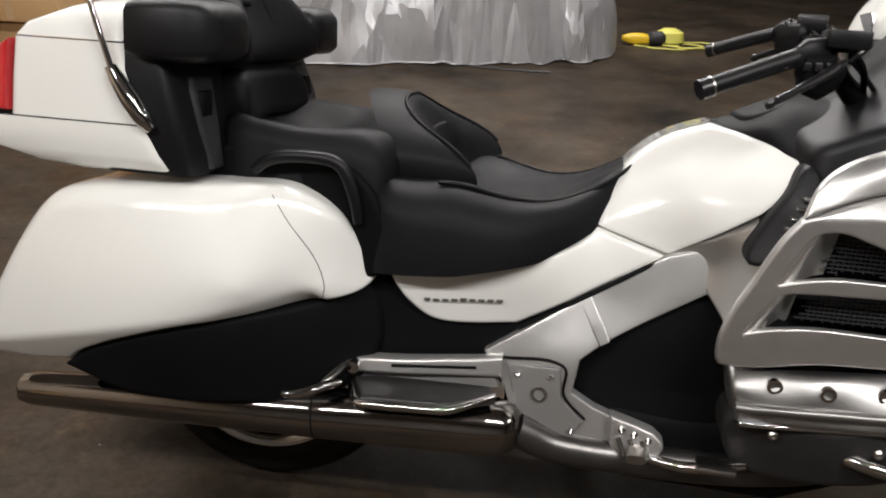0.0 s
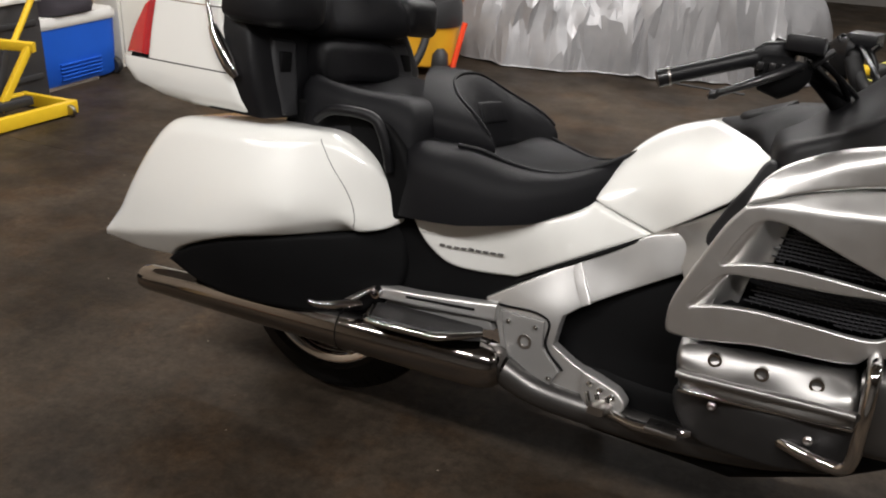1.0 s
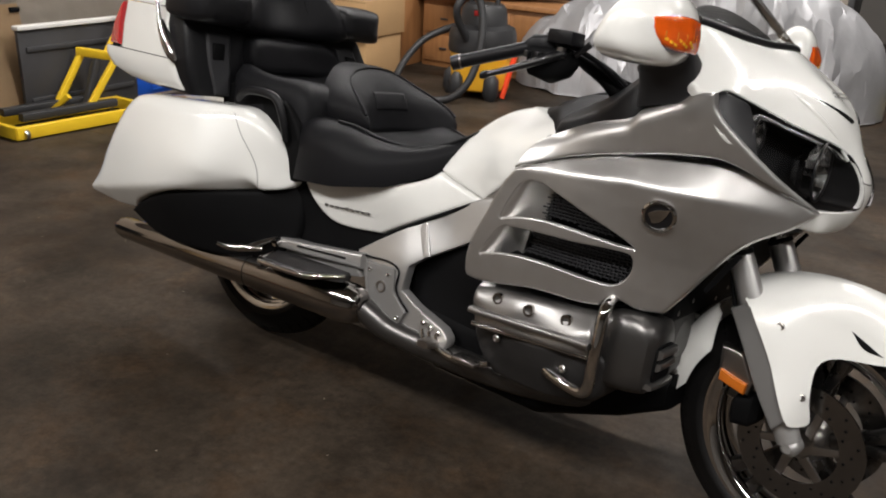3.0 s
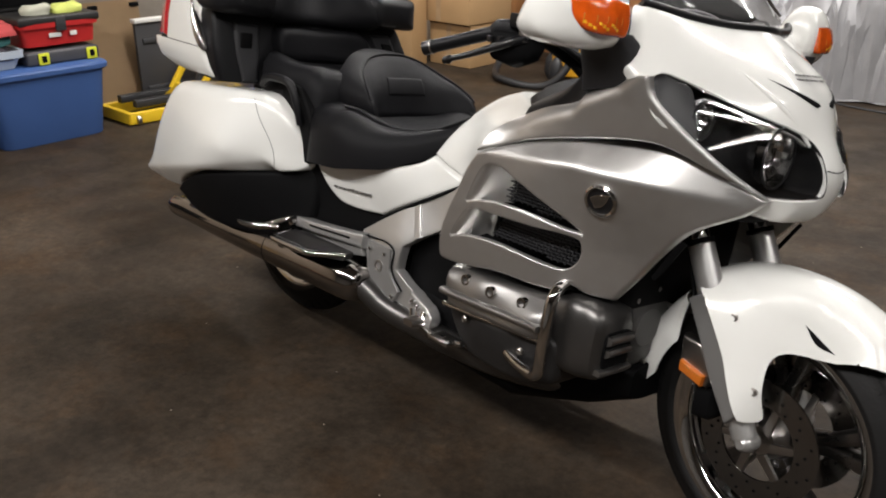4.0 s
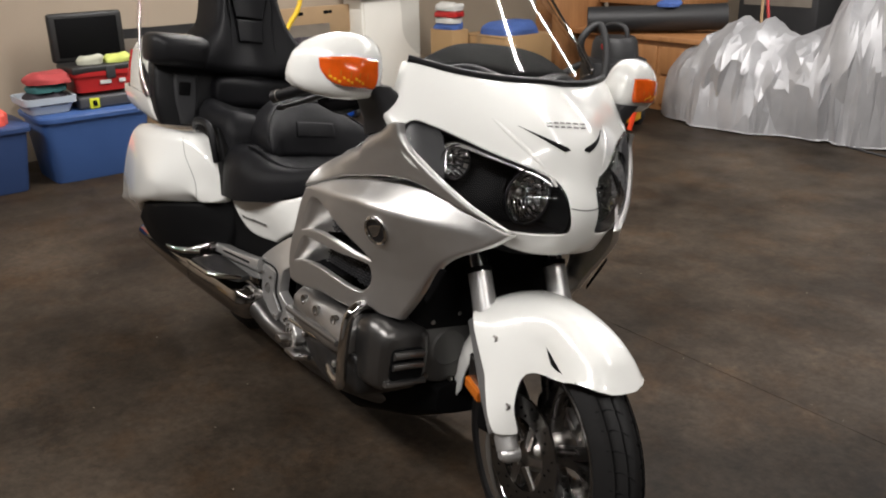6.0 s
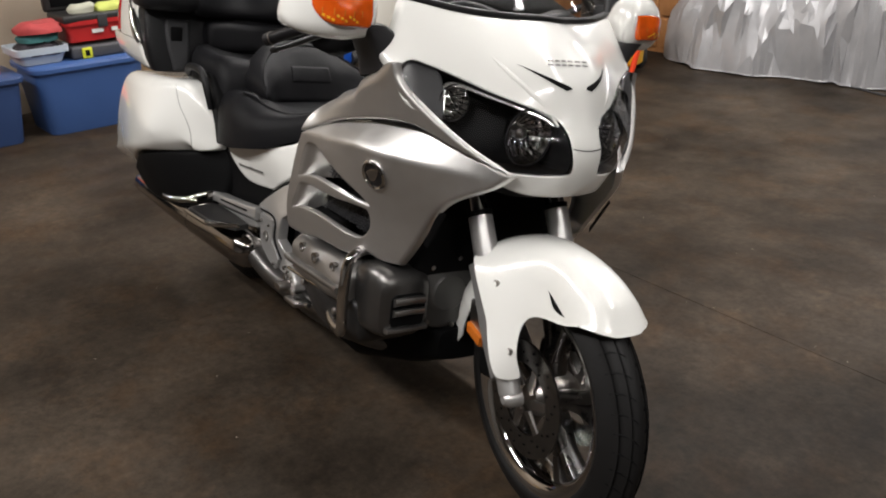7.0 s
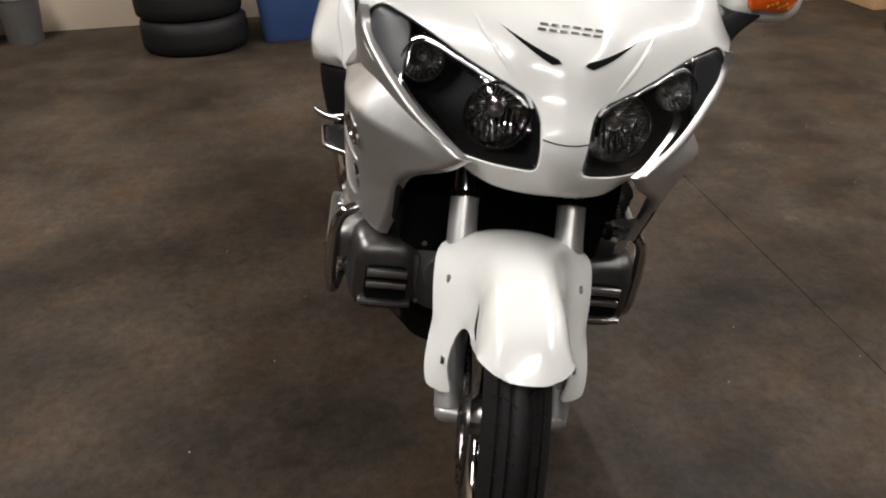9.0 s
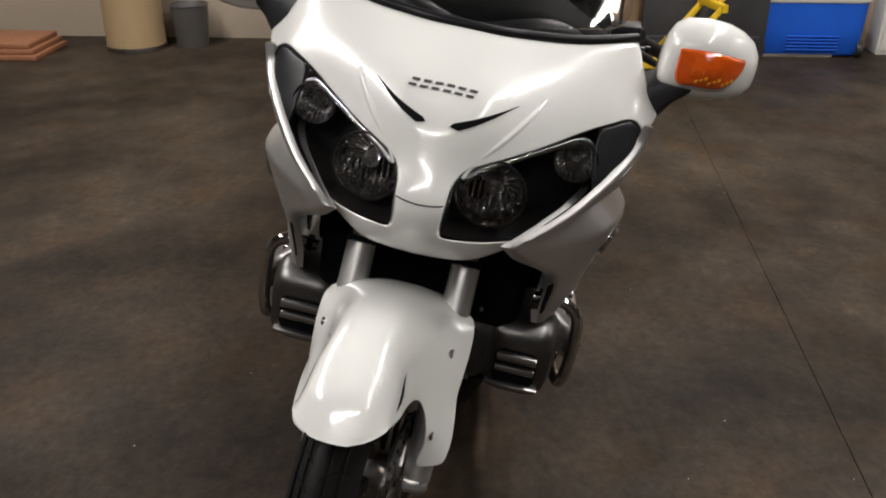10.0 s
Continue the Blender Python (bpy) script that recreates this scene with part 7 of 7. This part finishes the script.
for x, y in ((-3.36, 2.57), (-3.0, 2.57), (-3.28, 3.36), (-2.91, 3.36)):
    part("caster", revolve([(0.001, -0.012), (0.03, -0.012), (0.034, 0), (0.03, 0.012), (0.001, 0.012)], (x, y, 0.034), 20), STEEL, jack, "steel caster")

# ---- cooler and white cabinet ----
cool = thing("cooler", "bright blue wheeled cooler with a white lid", "cooler")
part("chest", loft([oval((-3.55, 3.93, z), (1, 0, 0), (0, 1, 0), 0.19 - d, 0.37 - d, 8, 44) for z, d in ((0.012, 0.03), (0.03, 0.015), (0.2, 0.006), (0.36, 0.0), (0.365, 0.01))]), COOLBLUE, cool)
part("lid", loft([oval((-3.55, 3.93, z), (1, 0, 0), (0, 1, 0), 0.20 - d, 0.38 - d, 8, 44) for z, d in ((0.362, 0.006), (0.37, 0), (0.40, 0.0), (0.425, 0.012), (0.432, 0.05))]), OFFWHITE, cool, "white lid")
for k in range(5):
    part("rib", box(-3.368, -3.355, 3.78, 4.12, 0.05 + 0.022 * k, 0.06 + 0.022 * k, 0.003), COOLBLUE, cool)
for y in (3.62, 4.27):
    part("wheel", revolve([(0.001, -0.02), (0.05, -0.02), (0.055, 0), (0.05, 0.02), (0.001, 0.02)], (-3.40, y, 0.055), 24), PIPE, cool, "black plastic wheel")
cab = thing("white_cabinet", "plain white metal cabinet against the wall", "cabinet")
part("body", box(-3.72, -3.46, 4.42, 5.02, 0, 0.92, 0.012), mat("white_enamel", (0.68, 0.66, 0.6), 0.45, vary=0.06, vscale=4), cab)
part("door", box(-3.462, -3.447, 4.44, 5.0, 0.03, 0.90, 0.006), MATS["white_enamel"], cab)
mesh_thing("white_carton", box(-3.70, -3.42, 4.38, 4.86, 0.922, 1.25, 0.006), OFFWHITE, "white carton standing on the cabinet", "carton")

# ---- tyres, drum, planks ----
for k, (x, y) in enumerate(((-3.08, 0.78), (-3.11, 0.76), (-3.09, 0.77))):
    ty = revolve([(0.20, -0.085), (0.24, -0.10), (0.30, -0.098), (0.322, -0.08), (0.328, -0.03), (0.328, 0.03), (0.322, 0.08), (0.30, 0.098), (0.24, 0.10), (0.20, 0.085), (0.205, 0.0)], (x, y, 0.10 + 0.2 * k), 64, "z")
    mesh_thing("tyre", ty, RUBBER, "worn black car tyre lying in a stack", "tyre", "tyre stack", angle=50)
drum = thing("fibre_drum", "tan fibre drum with a metal chime on the floor", "drum")
part("side", revolve([(0.001, 0.0), (0.19, 0.0), (0.2, 0.01), (0.2, 0.75), (0.19, 0.76), (0.001, 0.76)], (-3.42, -0.70, 0), 48, "z"), FIBRE, drum)
for z in (0.0, 0.735):
    part("chime", revolve([(0.195, 0), (0.206, 0.003), (0.206, 0.03), (0.195, 0.033)], (-3.42, -0.70, z), 48, "z"), STEEL, drum)
BUCKET = mat("dark_grey_bucket", (0.07, 0.065, 0.06), 0.5, vary=0.2)
mesh_thing("grey_bucket", revolve([(0.001, 0.0), (0.11, 0.0), (0.13, 0.28), (0.137, 0.285), (0.13, 0.29), (0.12, 0.275), (0.1, 0.02), (0.001, 0.02)], (-3.52, -0.33, 0), 36, "z"), BUCKET, "dull grey bucket beside the drum", "bucket")
for k in range(3):
    mesh_thing("plank", box(-3.45 + 0.0, -2.98 - 0.02 * k, -2.3, -1.22 - 0.03 * k, 0.035 * k + 0.001, 0.035 * k + 0.034, 0.005), REDWOOD, "reddish plank in a low stack on the floor", "plank", "plank stack")

# ---- far corner: bench, boxes, pipe, vacuum ----
bench = thing("wooden_bench", "stained pine bench with drawers and a slatted side", "workbench")
part("carcass", box(-2.75, -1.45, 6.25, 6.85, 0, 0.56, 0.006), WOOD, bench)
part("top", box(-2.8, -1.4, 6.2, 6.9, 0.56, 0.60, 0.006), WOOD, bench)
for i in range(3):
    for j in range(2):
        dr = part("drawer", box(-2.72 + 0.43 * i, -2.33 + 0.43 * i, 6.232, 6.252, 0.05 + 0.25 * j, 0.27 + 0.25 * j, 0.005), WOOD, bench)
        part("drawer_pull", box(-2.56 + 0.43 * i, -2.49 + 0.43 * i, 6.218, 6.234, 0.155 + 0.25 * j, 0.17 + 0.25 * j, 0.004), METALDARK, dr)
for i in range(14):
    part("slat", box(-1.449, -1.437, 6.27 + 0.04 * i, 6.305 + 0.04 * i, 0.02, 0.555, 0.003), WOOD, bench)
tall = thing("wooden_shelf", "tall stained pine shelf unit with clutter", "shelf unit")
part("side", box(-3.05, -3.0, 6.0, 6.6, 0, 0.86, 0.004), WOOD, tall)
part("side", box(-2.85, -2.8, 6.0, 6.6, 0, 0.86, 0.004), WOOD, tall)
part("top", box(-3.2, -1.9, 6.55, 7.2, 0.80, 0.86, 0.005), WOOD, tall)
part("back", box(-3.0, -2.0, 6.92, 6.96, 0, 0.8, 0.004), WOOD, tall)
part("leg", box(-2.0, -1.94, 6.92, 6.98, 0, 0.80, 0.004), WOOD, tall)
part("leg", box(-3.15, -3.09, 6.92, 6.98, 0, 0.80, 0.004), WOOD, tall)
pipe = part("drain_pipe", tube([(-2.43, 5.98, 0.71), (-1.62, 6.75, 0.73)], 0.105, 28, 0.2, caps=False), PIPE)
tagged(pipe, "short length of black drain pipe lying on the bench", "pipe")
part("pipe_bore", tube([(-2.425, 5.985, 0.71), (-1.625, 6.745, 0.73)], 0.09, 24, 0.2), MATTE, pipe)
mesh_thing("blue_rag", rumpled(-1.95, 6.43, 0.815, 0.08, 0.1, 0.05, 41.0), CLOTHBLUE, "crumpled blue rag on the drain pipe", "rag")
for k, (x0, x1, y0, y1, z0, z1) in enumerate(((-3.05, -2.62, 5.25, 5.72, 0, 0.34), (-3.12, -2.6, 5.2, 5.74, 0.342, 0.62))):
    bx = thing("cardboard_box", ("closed brown cardboard box on the floor", "wide brown cardboard box stacked on another")[k], "cardboard box", "cardboard boxes")
    part("carton", box(x0, x1, y0, y1, z0, z1, 0.006), CARD, bx)
    part("tape", box(x0 + 0.18, x0 + 0.23, y0 - 0.0015, y1 + 0.0015, z0 + 0.01, z1 + 0.0015, 0), PLY, bx, "brown tape")
    part("flap_gap", box(x0 + 0.004, x1 + 0.001, y0 - 0.001, y0 + 0.002, z1 - 0.014, z1 - 0.011, 0), MATTE, bx)
mesh_thing("blue_jacket", rumpled(-2.82, 5.45, 0.622, 0.2, 0.22, 0.09, 51.0), CLOTHBLUE, "blue jacket thrown on the cardboard box", "jacket")
mesh_thing("upright_carton", box(-3.3, -3.02, 5.0, 5.18, 0.0, 0.66, 0.006), CARD, "brown carton standing by the boxes", "carton")
for k, mt in enumerate((CLOTHBLUE, OFFWHITE, RED, OFFWHITE)):
    mesh_thing("folded_blanket", rumpled(-3.16, 5.09, 0.662 + 0.05 * k, 0.13, 0.085, 0.06, 61.0 + k), mt, ("folded blue blanket on the carton", "folded white blanket on the pile", "folded red blanket on the pile", "folded pale blanket on top")[k], "blanket", "folded blankets")
for k, (x, mt, h) in enumerate(((-2.75, METALDARK, 0.22), (-2.45, CARD, 0.14), (-2.2, OFFWHITE, 0.08), (-2.62, RED, 0.1))):
    mesh_thing("bench_carton", box(x - 0.1, x + 0.1, 6.62, 6.85, 0.862, 0.862 + h, 0.006), mt, ("dark metal tool case on the shelf", "small brown carton on the shelf", "flat white carton on the shelf", "small red carton on the shelf")[k], "carton")

vac = thing("shop_vacuum", "yellow and black shop vacuum with a coiled hose", "vacuum cleaner")
VX, VY = -1.72, 5.52
part("drum", revolve([(0.001, 0.05), (0.175, 0.05), (0.185, 0.06), (0.2, 0.27), (0.2, 0.28), (0.001, 0.28)], (VX, VY, 0), 44, "z"), VACYELLOW, vac, "yellow drum")
part("motor_head", revolve([(0.001, 0.27), (0.21, 0.275), (0.215, 0.30), (0.212, 0.38), (0.2, 0.42), (0.15, 0.44), (0.14, 0.53), (0.12, 0.56), (0.001, 0.57)], (VX, VY, 0), 44, "z"), PIPE, vac, "black motor head")
part("carry_handle", tube([(VX - 0.1, VY, 0.52), (VX - 0.07, VY, 0.62), (VX + 0.07, VY, 0.62), (VX + 0.1, VY, 0.52)], 0.015, 10), PIPE, vac)
part("switch", box(VX + 0.01, VX + 0.04, VY - 0.15, VY - 0.12, 0.5, 0.53, 0.004), RED, vac)
for a in (200, 250, 320, 70, 130):
    x, y = VX + 0.19 * math.cos(radians(a)), VY + 0.19 * math.sin(radians(a))
    part("caster_foot", pod([(0.0, x, y, 0.03, 0.03), (0.04, x, y, 0.05, 0.05), (0.13, x, y, 0.045, 0.045), (0.16, x, y, 0.02, 0.02)], "z", 2.5, 20), PIPE, vac, "black caster foot")
part("hose", tube([(VX + 0.0, VY - 0.2, 0.36), (VX - 0.02, VY - 0.3, 0.55), (VX + 0.05, VY - 0.2, 0.64), (VX + 0.12, VY - 0.25, 0.3), (VX + 0.02, VY - 0.36, 0.045), (VX - 0.3, VY - 0.42, 0.03), (VX - 0.52, VY - 0.2, 0.06), (VX - 0.5, VY + 0.05, 0.26), (VX - 0.35, VY + 0.18, 0.36), (VX - 0.2, VY + 0.15, 0.38)], 0.023, 12), PIPE, vac, "black ribbed hose")
for ob in vac.children:
    ob.data.transform(Matrix.Translation((VX - 0.01, VY - 0.03, 0)) @ Matrix.Diagonal((1.18, 1.18, 1.2, 1)) @ Matrix.Translation((-VX, -VY, 0)))
mesh_thing("red_wand", tube([(-1.50, 5.42, 0.02), (-1.43, 5.46, 0.36)], 0.02, 10), ORANGE, "orange-red plastic wand leaning on the vacuum", "wand")

# ---- machines behind the cover ----
for k, (x0, x1, y0, y1, z1) in enumerate(((-1.25, -0.45, 8.5, 9.1, 1.15), (-0.3, 0.35, 8.7, 9.2, 0.95), (-2.3, -1.5, 8.0, 8.6, 1.3))):
    mc = thing("machine_cabinet", "dark metal machine cabinet standing in the shade", "machine", "dark machines")
    part("body", box(x0, x1, y0, y1, 0.06, z1, 0.02), METALDARK, mc)
    part("plinth", box(x0 + 0.04, x1 - 0.04, y0 + 0.04, y1 - 0.04, 0, 0.06, 0), MATTE, mc)
    part("panel", box(x0 + 0.06, x1 - 0.06, y0 - 0.008, y0 + 0.002, z1 * 0.55, z1 - 0.08, 0.004), GREYBOARD, mc)
mesh_thing("broom_pole", tube([(-1.28, 6.75, 0.02), (-1.5, 7.05, 1.25)], 0.012, 8), PLY, "wooden pole leaning by the bench", "pole")
mesh_thing("broom_pole", tube([(-1.2, 6.9, 0.02), (-1.55, 7.15, 1.1)], 0.012, 8), RED, "red pole leaning by the bench", "pole")

# ---- yellow trimmer with its cable ----
trim = thing("corded_tool", "yellow corded tool with a pale guard and coiled cable", "power tool")
part("body", loft([oval((1.02 + 0.06 * k, 7.12, 0.05), (0, 1, 0), (0, 0, 1), r, r * 0.9, 3, 18) for k, r in enumerate((0.02, 0.045, 0.05, 0.045, 0.03))]), YELLOW, trim)
part("guard", pod([(0.0, 1.40, 7.18, 0.09, 0.06), (0.03, 1.40, 7.18, 0.12, 0.08), (0.1, 1.40, 7.18, 0.11, 0.07), (0.13, 1.40, 7.18, 0.05, 0.03)], "z", 2.2, 26), PALEYELLOW, trim, "pale yellow guard")
part("motor", pod([(1.22, 7.12, 0.06, 0.03, 0.03), (1.25, 7.12, 0.06, 0.055, 0.055), (1.33, 7.12, 0.06, 0.055, 0.055), (1.36, 7.12, 0.06, 0.03, 0.03)], "x", 2.5, 20), PIPE, trim)
coil = [(1.25 + 0.2 * math.cos(a) * (1 + 0.2 * math.sin(3 * a)) + 0.03 * a, 7.0 + 0.1 * math.sin(a) + 0.012 * a, 0.008 + 0.002 * (i % 3)) for i, a in enumerate(np.linspace(0, 5 * math.pi, 50))]
part("cable", tube(coil, 0.006, 6, 0.05), PALEYELLOW, trim, "yellow cable")
mesh_thing("thin_rod", tube([(-0.25, 6.12, 0.008), (0.05, 6.02, 0.008), (0.42, 5.98, 0.008)], 0.007, 8), METALDARK, "thin dark rod lying on the floor", "rod")

# ---- small litter and paint specks on the floor ----
random.seed(4)
specks = []
for _ in range(140):
    x, y = random.uniform(-2.6, 2.6), random.uniform(-1.2, 5.2)
    r = random.uniform(0.001, 0.003)
    specks.append(pod([(0.0002, x, y, r, r * random.uniform(0.5, 1)), (0.0012, x, y, r * 0.6, r * 0.4)], "z", 2, 7))
mesh_thing("floor_litter", joined(*specks), GREYBOARD, "scattered pale grit and paint specks on concrete", "litter", kind="stuff")
